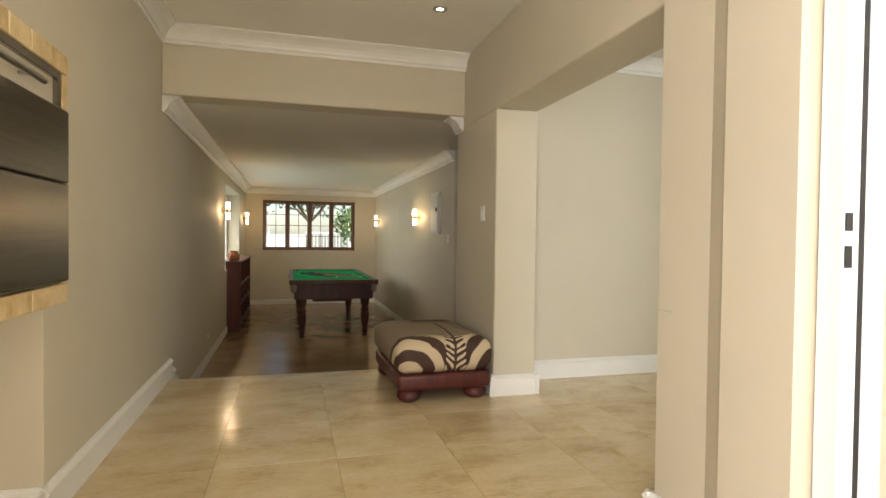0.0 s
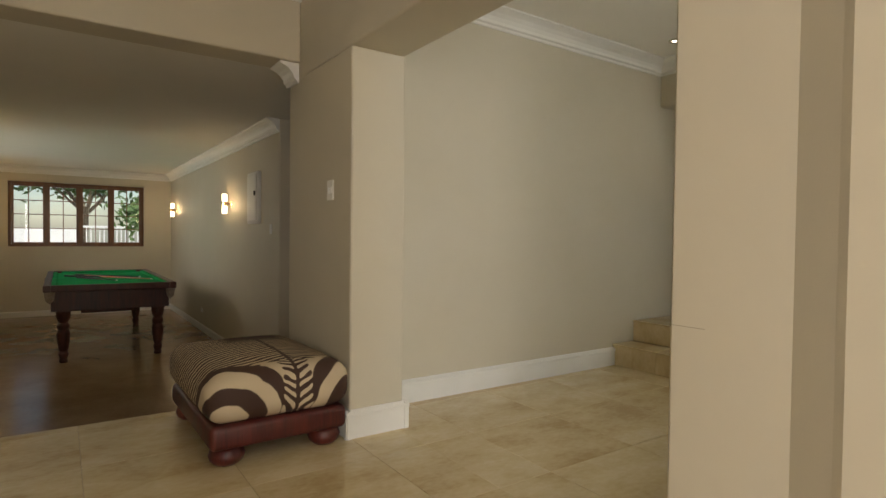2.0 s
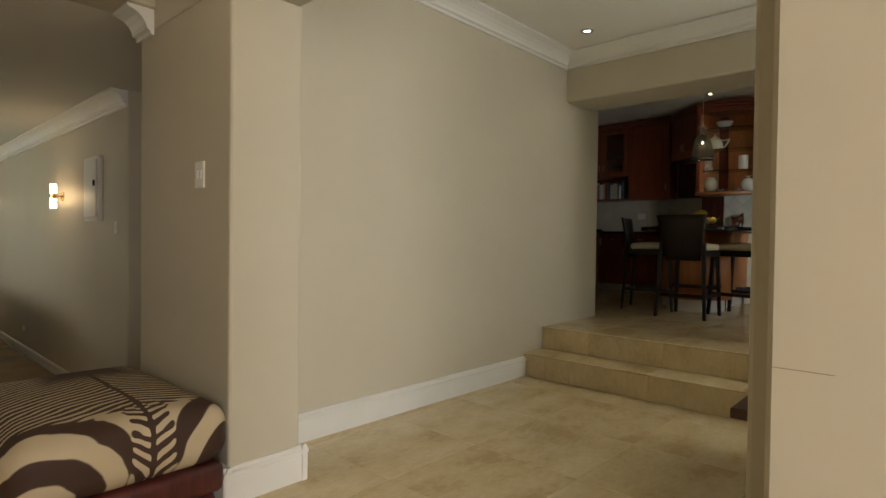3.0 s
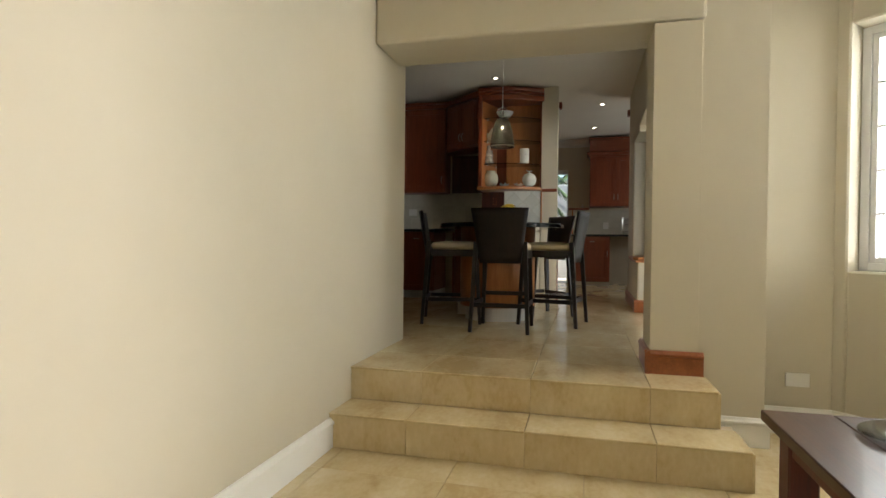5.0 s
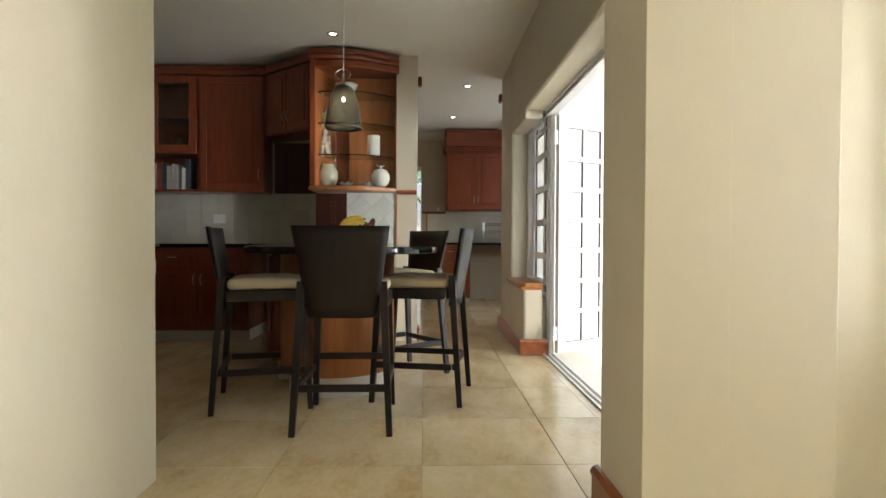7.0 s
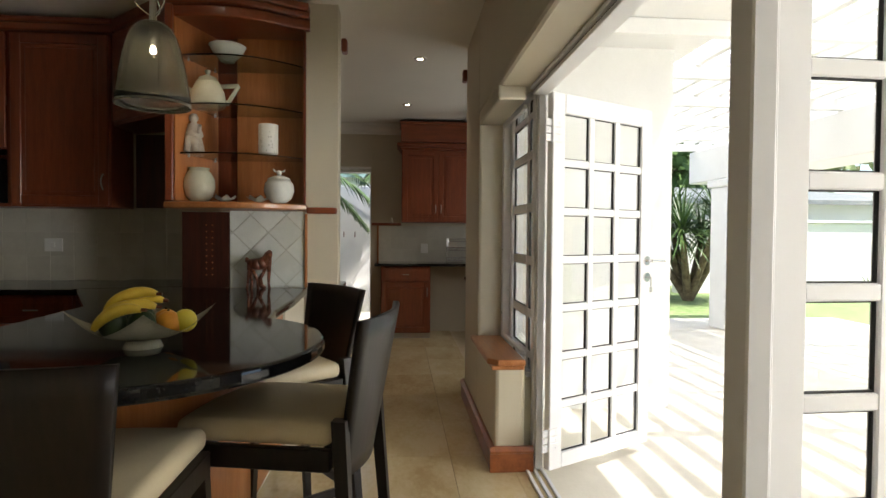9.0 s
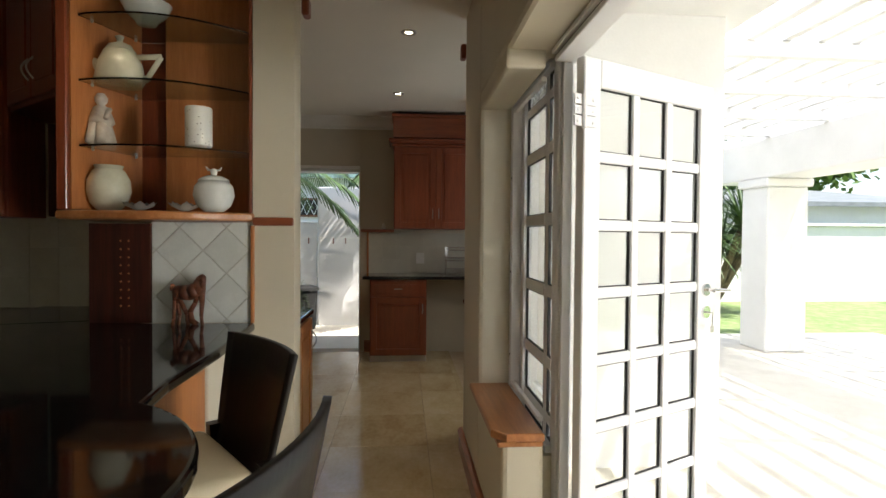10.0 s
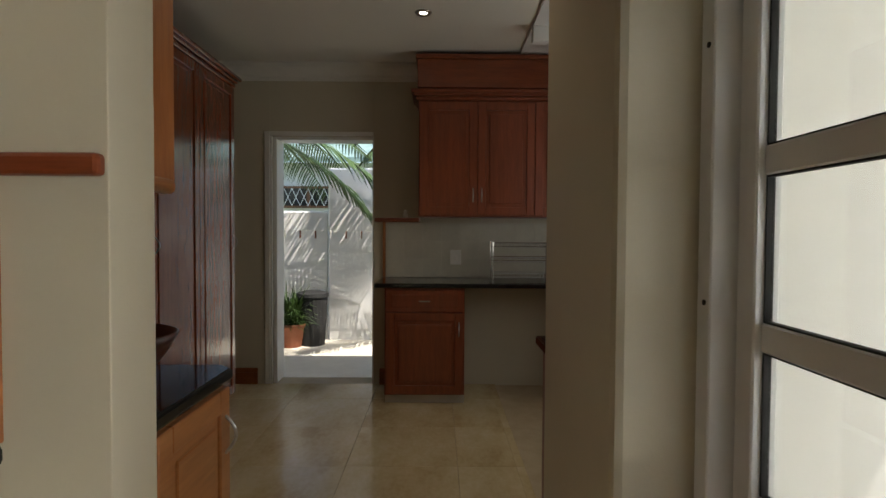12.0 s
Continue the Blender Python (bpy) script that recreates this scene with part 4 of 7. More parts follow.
def snooker_table():
    o = thing("snooker_table", (0.72, 9.60, SNK_Z), "mahogany snooker table with green baize and turned legs", "snooker table")
    w, d, top = 0.66, 1.40, 0.88
    part("baize_bed", boxes(((-w + 0.10, -d + 0.10, top - 0.06), (w - 0.10, d - 0.10, top - 0.03))), M["felt"], o, "green baize cloth")
    cush = bmesh.new()
    for lo, hi in (((-w + 0.07, -d + 0.17, top - 0.05), (-w + 0.125, -0.06, top - 0.004)), ((-w + 0.07, 0.06, top - 0.05), (-w + 0.125, d - 0.17, top - 0.004)),
                   ((w - 0.125, -d + 0.17, top - 0.05), (w - 0.07, -0.06, top - 0.004)), ((w - 0.125, 0.06, top - 0.05), (w - 0.07, d - 0.17, top - 0.004)),
                   ((-w + 0.17, -d + 0.07, top - 0.05), (w - 0.17, -d + 0.125, top - 0.004)), ((-w + 0.17, d - 0.125, top - 0.05), (w - 0.17, d - 0.07, top - 0.004))):
        box(cush, lo, hi, 0.015, seg=2)
    part("cushions", cush, M["felt"], o, "green cloth cushions")
    rail = bmesh.new()
    for lo, hi in (((-w, -d, top - 0.075), (-w + 0.07, d, top)), ((w - 0.07, -d, top - 0.075), (w, d, top)), ((-w + 0.07, -d, top - 0.075), (w - 0.07, -d + 0.07, top)), ((-w + 0.07, d - 0.07, top - 0.075), (w - 0.07, d, top))):
        box(rail, lo, hi, 0.012, seg=3)
    part("top_rail", rail, M["mahogany"], o)
    part("apron", boxes(((-w + 0.07, -d + 0.09, top - 0.30), (w - 0.07, -d + 0.13, top - 0.075), 0.006), ((-w + 0.07, d - 0.13, top - 0.30), (w - 0.07, d - 0.09, top - 0.075), 0.006),
                        ((-w + 0.08, -d + 0.13, top - 0.30), (-w + 0.12, d - 0.13, top - 0.075), 0.006), ((w - 0.12, -d + 0.13, top - 0.30), (w - 0.08, d - 0.13, top - 0.075), 0.006)), M["mahogany"], o)
    part("ball_box", boxes(((-0.3, -d + 0.5, top - 0.38), (0.25, -d + 0.9, top - 0.30), 0.006)), M["mahogany"], o)
    prof = [(0, 0), (0.038, 0), (0.045, 0.02), (0.034, 0.045), (0.044, 0.07), (0.05, 0.10), (0.037, 0.13), (0.047, 0.15), (0.062, 0.25), (0.066, 0.33), (0.05, 0.37), (0.062, 0.39), (0.062, 0.42), (0.042, 0.45), (0.058, 0.48), (0.07, 0.52), (0.07, 0.60), (0, 0.60)]
    for x in (-0.475, 0.475):
        for y in (-1.23, 1.23):
            b = bmesh.new()
            lathe(b, prof, at=(x, y, 0), n=24)
            box(b, (x - 0.07, y - 0.07, 0.56), (x + 0.07, y + 0.07, top - 0.08), 0.008)
            part("leg", b, M["mahogany"], o, smooth=False)
    for x, y in ((-w + 0.06, -d + 0.06), (w - 0.06, -d + 0.06), (-w + 0.06, d - 0.06), (w - 0.06, d - 0.06), (-w + 0.04, 0), (w - 0.04, 0)):
        b = bmesh.new()
        lathe(b, [(0.055, top - 0.012), (0.052, top - 0.08), (0.04, top - 0.17), (0.0, top - 0.21), (0.0, top - 0.205), (0.036, top - 0.165), (0.047, top - 0.08), (0.05, top - 0.012)], at=(x, y, 0), n=16)
        part("pocket", b, M["net"], o, "pale leather net pocket")
    return top


M["net"] = mottled("worn_net_leather", [(0.20, 0.16, 0.12), (0.34, 0.3, 0.25)], 0.7, 30, 120, 0.3)
ttop = SNK_Z + snooker_table()


def cue(x, y, turn, length, mat, label):
    o = thing("cue", (x, y, ttop - 0.03), label, "cue", "cues on the baize", turn)
    b = bmesh.new()
    cyl(b, (-length / 2, 0, 0.016), (length / 2, 0, 0.012), 0.015, 0.006, n=10)
    part("shaft", b, mat, o)
    b = bmesh.new()
    cyl(b, (length / 2 + 0.001, 0, 0.012), (length / 2 + 0.02, 0, 0.012), 0.006, n=10)
    part("tip", b, M["white"], o)


for x, y, a, ln, mt, lb in ((0.62, 9.75, -38, 0.9, M["espresso"], "dark cue lying across the green baize"), (0.75, 9.85, -44, 1.0, M["espresso"], "dark cue lying across the green baize"), (0.85, 9.5, -50, 1.1, M["honey"], "pale wooden cue lying on the green baize"), (0.60, 9.35, -60, 0.8, M["espresso"], "dark cue lying across the green baize")):
    cue(x, y, a, ln, mt, lb)


def bookcase():
    o = thing("low_cabinet", (WX - 0.02, 9.0, SNK_Z), "dark red wooden cabinet with open front shelves against the wall", "cabinet")
    d, w, h = 0.20, 2.6, 1.09
    part("side", boxes(((0.0, 0, 0), (d, 0.03, h), 0.003)), M["red_wood"], o)
    part("side", boxes(((0.0, w - 0.03, 0), (d, w, h), 0.003)), M["red_wood"], o)
    part("back", boxes(((0.022, 0.03, 0.0), (0.035, w - 0.03, h))), M["red_wood"], o)
    part("top", boxes(((0.0, -0.03, h + 0.001), (d + 0.03, w + 0.03, h + 0.035), 0.01)), M["red_wood"], o)
    for i in range(1, 4):
        part("divider", boxes(((0.036, w * i / 4 - 0.012, 0.08), (d - 0.01, w * i / 4 + 0.012, h), 0.002)), M["red_wood"], o)
    for z in (0.06, 0.38, 0.7):
        part("shelf", boxes(((0.036, 0.032, z), (d - 0.004, w - 0.032, z + 0.02), 0.002)), M["red_wood"], o)
    part("pilaster", boxes(((d, 0.0, 0), (d + 0.02, 0.05, h - 0.01), 0.006)), M["red_wood"], o)
    p = thing("clay_pot", (WX + 0.09, 9.12, SNK_Z + 1.126), "round terracotta clay pot on the cabinet", "pot")
    b = bmesh.new()
    lathe(b, [(0, 0), (0.05, 0), (0.09, 0.04), (0.1, 0.08), (0.08, 0.12), (0.055, 0.135), (0.065, 0.16), (0.058, 0.16), (0.048, 0.135), (0.0, 0.13)], n=28)
    part("body", b, M["terracotta"], p, smooth=True)
    q = thing("wooden_tray", (WX + 0.09, 9.35, SNK_Z + 1.126), "small round wooden dish on the cabinet", "dish")
    b = bmesh.new()
    lathe(b, [(0, 0), (0.06, 0), (0.10, 0.02), (0.096, 0.024), (0.055, 0.008), (0, 0.008)], n=28)
    part("dish", b, M["honey"], q, smooth=True)


M["terracotta"] = mottled("terracotta", [(0.30, 0.10, 0.05), (0.38, 0.14, 0.07)], 0.7, 8, 60, 0.2)
bookcase()

# ---- lounge ----


def coffee_table():
    o = thing("coffee_table", (3.30, 1.56, 0), "dark glossy wooden coffee table with a thick plank top", "coffee table")
    hx, hy, z = 0.56, 0.48, 0.47
    for i in range(4):
        b = boxes(((-hx, -hy + 2 * hy * i / 4 + 0.001, z - 0.04), (hx, -hy + 2 * hy * (i + 1) / 4 - 0.001, z), 0.004))
        part("plank", b, M["dark_plank"], o)
    for x in (-hx + 0.10, hx - 0.10):
        for y in (-hy + 0.10, hy - 0.10):
            part("leg", boxes(((x - 0.05, y - 0.05, 0), (x + 0.05, y + 0.05, z - 0.041), 0.006)), M["red_wood"], o)
    for s in (-1, 1):
        part("apron", boxes(((-hx + 0.15, s * (hy - 0.075) - 0.015, z - 0.12), (hx - 0.15, s * (hy - 0.075) + 0.015, z - 0.041))), M["red_wood"], o)
    d = thing("glass_dish", (3.60, 1.66, z), "clear oval glass dish on the coffee table", "dish")
    b = bmesh.new()
    lathe(b, [(0, 0), (0.08, 0), (0.16, 0.018), (0.157, 0.023), (0.078, 0.006), (0, 0.006)], n=36)
    part("bowl", b, M["glass"], d, smooth=True)


M["dark_plank"] = wood("dark_glossy_planks", (0.03, 0.012, 0.008), (0.075, 0.03, 0.017), 0.32, axis=0, coat=0.0)
coffee_table()

# ---- kitchen ----


def framed_panel(parent, name, x0, x1, z0, z1, mat, y=0.0, rail=0.06, t=0.02):
    """A cabinet door: frame with a raised middle, on the plane y, facing -y."""
    d = part(name, boxes(((x0, y - t, z0), (x0 + rail, y, z1), 0.003), ((x1 - rail, y - t, z0), (x1, y, z1), 0.003), ((x0 + rail, y - t, z0), (x1 - rail, y, z0 + rail), 0.003), ((x0 + rail, y - t, z1 - rail), (x1 - rail, y, z1), 0.003)), mat, parent)
    part("panel", boxes(((x0 + rail + 0.001, y - 0.011, z0 + rail + 0.001), (x1 - rail - 0.001, y - 0.002, z1 - rail - 0.001)), ((x0 + rail + 0.025, y - 0.017, z0 + rail + 0.025), (x1 - rail - 0.025, y - 0.010, z1 - rail - 0.025), 0.005)), mat, d)
    return d


def bow_handle(door, x, z, y=-0.02, h=0.1):
    b = bmesh.new()
    pts = [Vector((x, y - 0.028 * math.sin(math.pi * i / 8), z - h / 2 + h * i / 8)) for i in range(9)]
    for p, q in zip(pts, pts[1:]):
        cyl(b, p, q, 0.0045, n=8)
    part("handle", b, M["steel"], door, "bowed metal handle")


def cabinet(name, m, w, d, h, doors, mat, label, crown=False, drawer=0.0, plinth=0.0, handles="low"):
    """A fitted unit: local x along its front, y into it, z up."""
    o = thing(name, (0, 0, 0), label, "cabinet")
    z0 = plinth
    part("body", boxes(((0, 0.001, z0), (w, d, h), 0.002)), mat, o)
    if plinth:
        part("plinth", boxes(((0.0, 0.05, 0), (w, d, z0 - 0.001))), M["plinth"], o, "pale tiled plinth")
    dw = (w - 0.02) / doors if doors else 0
    top = h - 0.012
    if drawer:
        for i in range(doors):
            a, b = 0.01 + i * dw + 0.002, 0.01 + (i + 1) * dw - 0.002
            dr = part("drawer_front", boxes(((a, -0.02, h - 0.012 - drawer), (b, 0, h - 0.012), 0.003), ((a + 0.04, -0.026, h - 0.012 - drawer + 0.035), (b - 0.04, -0.019, h - 0.047), 0.003)), mat, o)
            kb = bmesh.new()
            cyl(kb, ((a + b) / 2 - 0.04, -0.045, h - 0.012 - drawer / 2), ((a + b) / 2 + 0.04, -0.045, h - 0.012 - drawer / 2), 0.0045, n=8)
            part("handle", kb, M["steel"], dr, "metal handle")
        top = h - 0.018 - drawer
    for i in range(doors):
        a, b = 0.01 + i * dw + 0.002, 0.01 + (i + 1) * dw - 0.002
        dd = framed_panel(o, "door", a, b, z0 + 0.012, top, mat)
        hx = b - 0.03 if i % 2 == 0 and doors > 1 else a + 0.03
        if doors == 1:
            hx = b - 0.03
        bow_handle(dd, hx, {"low": z0 + 0.16, "mid": (z0 + top) / 2, "top": top - 0.12}[handles])
    if crown:
        c = bmesh.new()
        for k, (dz, out) in enumerate(((0.0, 0.02), (0.03, 0.035), (0.05, 0.055))):
            box(c, (-0.0 - out, -out, h + dz), (w + out, d, h + dz + 0.028), 0.006)
        part("crown", c, mat, o)
    o.matrix_world = m
    return o


M["plinth"] = mottled("pale_plinth", [(0.58, 0.55, 0.48), (0.64, 0.61, 0.54)], 0.4, 5, 60, 0.05)
M["backsplash"] = mottled("white_glazed_tile", [(0.52, 0.50, 0.42), (0.60, 0.58, 0.49)], 0.18, 6, 60, 0.02, per_piece=0.25)
E_FACE, S_FACE = -90, 0  # fronts: a unit with turn -90 faces west, with turn 0 faces south

# end wall units: fronts face west
m = pose(11.42, 2.857, KIT_Z, 0, 0, -90)
cabinet("base_cabinet", m, 0.58, 0.53, 0.85, 1, M["cherry"], "red cherry base cabinet with one drawer and one door", drawer=0.16, plinth=0.07, handles="top")
cabinet("base_cabinet", pose(11.42, 1.35, KIT_Z, 0, 0, -90), 0.42, 0.53, 0.85, 1, M["cherry"], "red cherry base cabinet beyond the open bay", drawer=0.16, plinth=0.07, handles="top")
cabinet("wall_cabinet", pose(11.56, 2.62, 1.74, 0, 0, -90), 1.30, 0.39, 0.86, 3, M["cherry"], "red cherry wall cabinet with framed doors and deep crown", crown=True)
cr = thing("cabinet_pelmet", (0, 0, 0), "red cherry pelmet filling the gap above the wall cabinet", "pelmet")
part("board", boxes(((11.54, 1.31, 2.69), (11.965, 2.63, 2.90), 0.004)), M["cherry_h"], cr)
part("lip", boxes(((11.52, 1.30, 2.901), (11.965, 2.645, 2.935), 0.008)), M["cherry_h"], cr)
wt = thing("worktop", (0, 0, 0), "black granite worktop on the end wall", "worktop")
part("slab", boxes(((11.385, 0.92, 1.222), (11.965, 2.93, 1.255), 0.008, 3)), M["granite"], wt)
bs = thing("tiled_backsplash", (0, 0, 0), "white glazed tile backsplash with a wooden edge strip", "backsplash")
part("bedding", boxes(((11.955, 0.92, 1.257), (11.969, 2.90, 1.70))), M["grout_white"] if "grout_white" in M else M["plinth"], bs)
for i in range(13):
    for j in range(3):
        part("tile", boxes(((11.95, 2.90 - 0.152 * (i + 1) + 0.002, 1.258 + 0.147 * j + 0.002), (11.956, 2.90 - 0.152 * i, 1.258 + 0.147 * (j + 1)))), M["backsplash"], bs)
part("edge_strip", boxes(((11.945, 2.902, 1.257), (11.968, 2.925, 1.72), 0.003)), M["honey"], bs, "honey wood strip")
rl = thing("dado_rail", (0, 0, 0), "honey brown wooden rail above the backsplash", "rail")
part("rail", boxes(((11.935, 2.62, 1.705), (11.968, 2.99, 1.74), 0.008, 2)), M["cherry_h"], rl)
wall_switch("wall_socket", pose(11.949, 2.33, 1.42, 0, 0, -90), 0.09, 0.12, 1, "white plug socket on the backsplash", "socket")


def dish_rack():
    o = thing("dish_rack", (11.68, 1.84, 1.256), "two-tier chrome wire dish rack on the worktop", "dish rack")
    b = bmesh.new()
    for x in (-0.1, 0.1):
        for y in (-0.22, 0.22):
            cyl(b, (x, y, 0), (x, y, 0.30), 0.005, n=8)
    part("posts", b, M["chrome"], o)
    for z in (0.06, 0.18, 0.29):
        b = bmesh.new()
        for x in (-0.1, 0.1):
            cyl(b, (x, -0.22, z), (x, 0.22, z), 0.003, n=6)
            cyl(b, (x, -0.22, z - 0.03), (x, 0.22, z - 0.03), 0.0025, n=6)
        for i in range(19):
            y = -0.22 + 0.44 * i / 18
            cyl(b, (-0.1, y, z), (0.1, y, z), 0.0018, n=5)
            cyl(b, (-0.1, y, z), (-0.1, y, z - 0.03), 0.0018, n=5)
        part("wire_tier", b, M["chrome"], o)


dish_rack()
sm = thing("small_ornament", (11.945, 2.74, 1.742), "small pale ornament on the rail", "ornament")
b = bmesh.new()
lathe(b, [(0, 0), (0.018, 0), (0.022, 0.02), (0.012, 0.04), (0.016, 0.055), (0, 0.065)], n=16)
part("figure", b, M["white"], sm, smooth=True)

# south counter with sink behind the wall end
cabinet("sink_cabinet", pose(9.36, 2.08, KIT_Z, 0, 0, 180), 0.27, 1.1, 0.85, 1, M["cherry"], "red cherry sink cabinet along the side wall", plinth=0.10, handles="top")
st = thing("sink_worktop", (0, 0, 0), "short black granite worktop beside the wall end", "worktop")
part("slab", boxes(((9.09, 0.91, 1.222), (9.39, 2.12, 1.255), 0.008, 3)), M["granite"], st)
# tall units north of the passage
cabinet("tall_cupboard", pose(9.70, 3.98, KIT_Z, 0, 0, 0), 1.80, 0.58, 2.30, 3, M["tall_wood"] if "tall_wood" in M else M["cherry"], "tall glossy red cherry cupboards with slim bowed handles", crown=True, plinth=0.06, handles="mid")
# side counter behind the nib
cabinet("passage_cabinet", pose(8.505, 3.045, KIT_Z, 0, 0, 0), 0.40, 0.60, 0.85, 1, M["honey_h"], "honey oak base cabinet behind the wall nib", handles="top")
pc = thing("passage_worktop", (0, 0, 0), "black granite worktop behind the wall nib", "worktop")
b = bmesh.new()
prism(b, [(8.502, 3.02), (8.90, 3.02), (8.94, 3.06), (8.94, 3.66), (8.502, 3.66)], 1.222, 1.255, 0.008)
part("slab", b, M["granite"], pc)
pu = thing("passage_wall_cabinet", (0, 0, 0), "honey oak wall cabinet end with a round rail", "cabinet")
part("end_panel", boxes(((8.505, 3.24, 1.76), (9.05, 3.66, 2.92), 0.004)), M["honey"], pu)
b = bmesh.new()
cyl(b, (8.505, 3.225, 1.745), (8.975, 3.225, 1.745), 0.022, n=16)
part("bottom_rail", b, M["honey_h"], pu)
wb = thing("wooden_bowl", (8.66, 3.22, 1.256), "dark carved wooden bowl on the black worktop", "bowl")
b = bmesh.new()
lathe(b, [(0, 0), (0.05, 0), (0.09, 0.03), (0.14, 0.10), (0.155, 0.13), (0.148, 0.133), (0.13, 0.10), (0.08, 0.035), (0, 0.02)], n=32)
part("bowl", b, M["mahogany"], wb, smooth=True)

# back wall: base units, worktop, wall units
cabinet("base_cabinet", pose(8.36, 6.30, KIT_Z, 0, 0, -90), 1.75, 0.60, 0.85, 4, M["cherry"], "red cherry base cabinets with doors and drawers", drawer=0.15, plinth=0.10, handles="top")
bw = thing("back_worktop", (0, 0, 0), "black granite worktop along the back wall", "worktop")
b = bmesh.new()
prism(b, [(8.30, 4.52), (8.975, 4.52), (8.975, 6.45), (8.30, 6.45)], 1.222, 1.255, 0.006)
part("slab", b, M["granite"], bw)
bp = thing("back_splash_tiles", (0, 0, 0), "white tiled splashback above the black worktop", "backsplash")
part("bedding", boxes(((8.966, 3.95, 1.257), (8.979, 6.45, 1.76))), M["plinth"], bp)
for i in range(16):
    for j in range(3):
        part("tile", boxes(((8.961, 6.44 - 0.155 * (i + 1) + 0.002, 1.258 + 0.165 * j + 0.002), (8.967, 6.44 - 0.155 * i, 1.258 + 0.165 * (j + 1)))), M["backsplash"], bp)
wall_switch("wall_socket", pose(8.96, 5.02, 1.50, 0, 0, -90), 0.12, 0.09, 1, "white double plug socket on the splashback", "socket")
cabinet("wall_cabinet", pose(8.66, 5.10, 1.75, 0, 0, -90), 0.61, 0.30, 1.10, 1, M["cherry"], "red cherry wall cabinet with a tall framed door", handles="low")
cabinet("end_wall_cabinet", pose(8.66, 6.45, 1.75, 0, 0, -90), 0.45, 0.30, 1.10, 1, M["cherry"], "red cherry wall cabinet next to the shelves", handles="low")
cr2 = thing("cornice_moulding", (0, 0, 0), "red cherry crown moulding along the wall cabinets", "moulding")
part("moulding", boxes(((8.62, 4.46, 2.852), (8.975, 6.45, 2.90), 0.008), ((8.60, 4.45, 2.901), (8.975, 6.45, 2.935), 0.01)), M["cherry_h"], cr2)


def glass_cabinet():
    o = thing("glass_fronted_cabinet", (8.66, 6.0, 1.75), "red cherry wall cabinet with two glass doors over a book shelf", "cabinet", turn=-90)
    w, d = 0.90, 0.30
    for lo, hi in (((0, 0.001, 0), (0.02, d, 1.10)), ((w - 0.02, 0.001, 0), (w, d, 1.10)), ((0.02, 0.001, 0), (w - 0.02, d, 0.02)), ((0.02, 0.001, 0.36), (w - 0.02, d, 0.38)), ((0.02, 0.001, 1.08), (w - 0.02, d, 1.10)), ((0.02, d - 0.01, 0.02), (w - 0.02, d, 1.08))):
        part("carcass_panel", boxes((lo, hi)), M["cherry"], o)
    part("shelf", boxes(((0.022, 0.03, 0.70), (w - 0.022, d - 0.012, 0.715))), M["cherry"], o)
    for i in range(2):
        a, b = 0.02 + i * (w - 0.04) / 2 + 0.002, 0.02 + (i + 1) * (w - 0.04) / 2 - 0.002
        dd = part("door", boxes(((a, -0.02, 0.37), (a + 0.07, 0, 1.095), 0.003), ((b - 0.07, -0.02, 0.37), (b, 0, 1.095), 0.003), ((a + 0.07, -0.02, 0.37), (b - 0.07, 0, 0.44), 0.003), ((a + 0.07, -0.02, 1.025), (b - 0.07, 0, 1.095), 0.003)), M["cherry"], o)
        part("glass_pane", boxes(((a + 0.071, -0.012, 0.441), (b - 0.071, -0.008, 1.024))), M["glass"], dd)
        bow_handle(dd, b - 0.03 if i == 0 else a + 0.03, 0.5)
    rnd = random.Random(3)
    y = 0.06
    while y < w - 0.10:
        t, hgt = rnd.uniform(0.018, 0.045), rnd.uniform(0.20, 0.29)
        bk = thing("book", (8.68 + 0.0, 6.0 - y - t / 2, 1.771), rnd.choice(["cookery book with a pale worn spine", "cookery book with a dark spine", "thin cookery book with a cream spine"]), "book", "books on the open shelf", -90)
        part("cover", boxes(((-t / 2, 0, 0), (t / 2, 0.19, hgt), 0.002)), M[rnd.choice(["book_pale", "book_dark", "book_red", "book_pale", "white"])], bk)
        y += t + 0.003
        if rnd.random() < 0.12:
            y += 0.03
    g = thing("glass_jug", (8.80, 5.35, 2.131), "clear glass jug inside the glass cabinet", "jug")
    b = bmesh.new()
    lathe(b, [(0, 0), (0.04, 0), (0.05, 0.08), (0.035, 0.13), (0.04, 0.17), (0.037, 0.17), (0.032, 0.13), (0.046, 0.08), (0.037, 0.005), (0, 0.005)], n=20)
    part("jug", b, M["glass"], g, smooth=True)


M["book_pale"] = mottled("pale_book_cloth", [(0.4, 0.38, 0.33), (0.55, 0.52, 0.46)], 0.6, 20, 60, 0)
M["book_dark"] = mottled("dark_book_cloth", [(0.05, 0.06, 0.08), (0.12, 0.12, 0.14)], 0.6, 20, 60, 0)
M["book_red"] = mottled("red_book_cloth", [(0.25, 0.04, 0.03), (0.35, 0.1, 0.05)], 0.6, 20, 60, 0)
glass_cabinet()


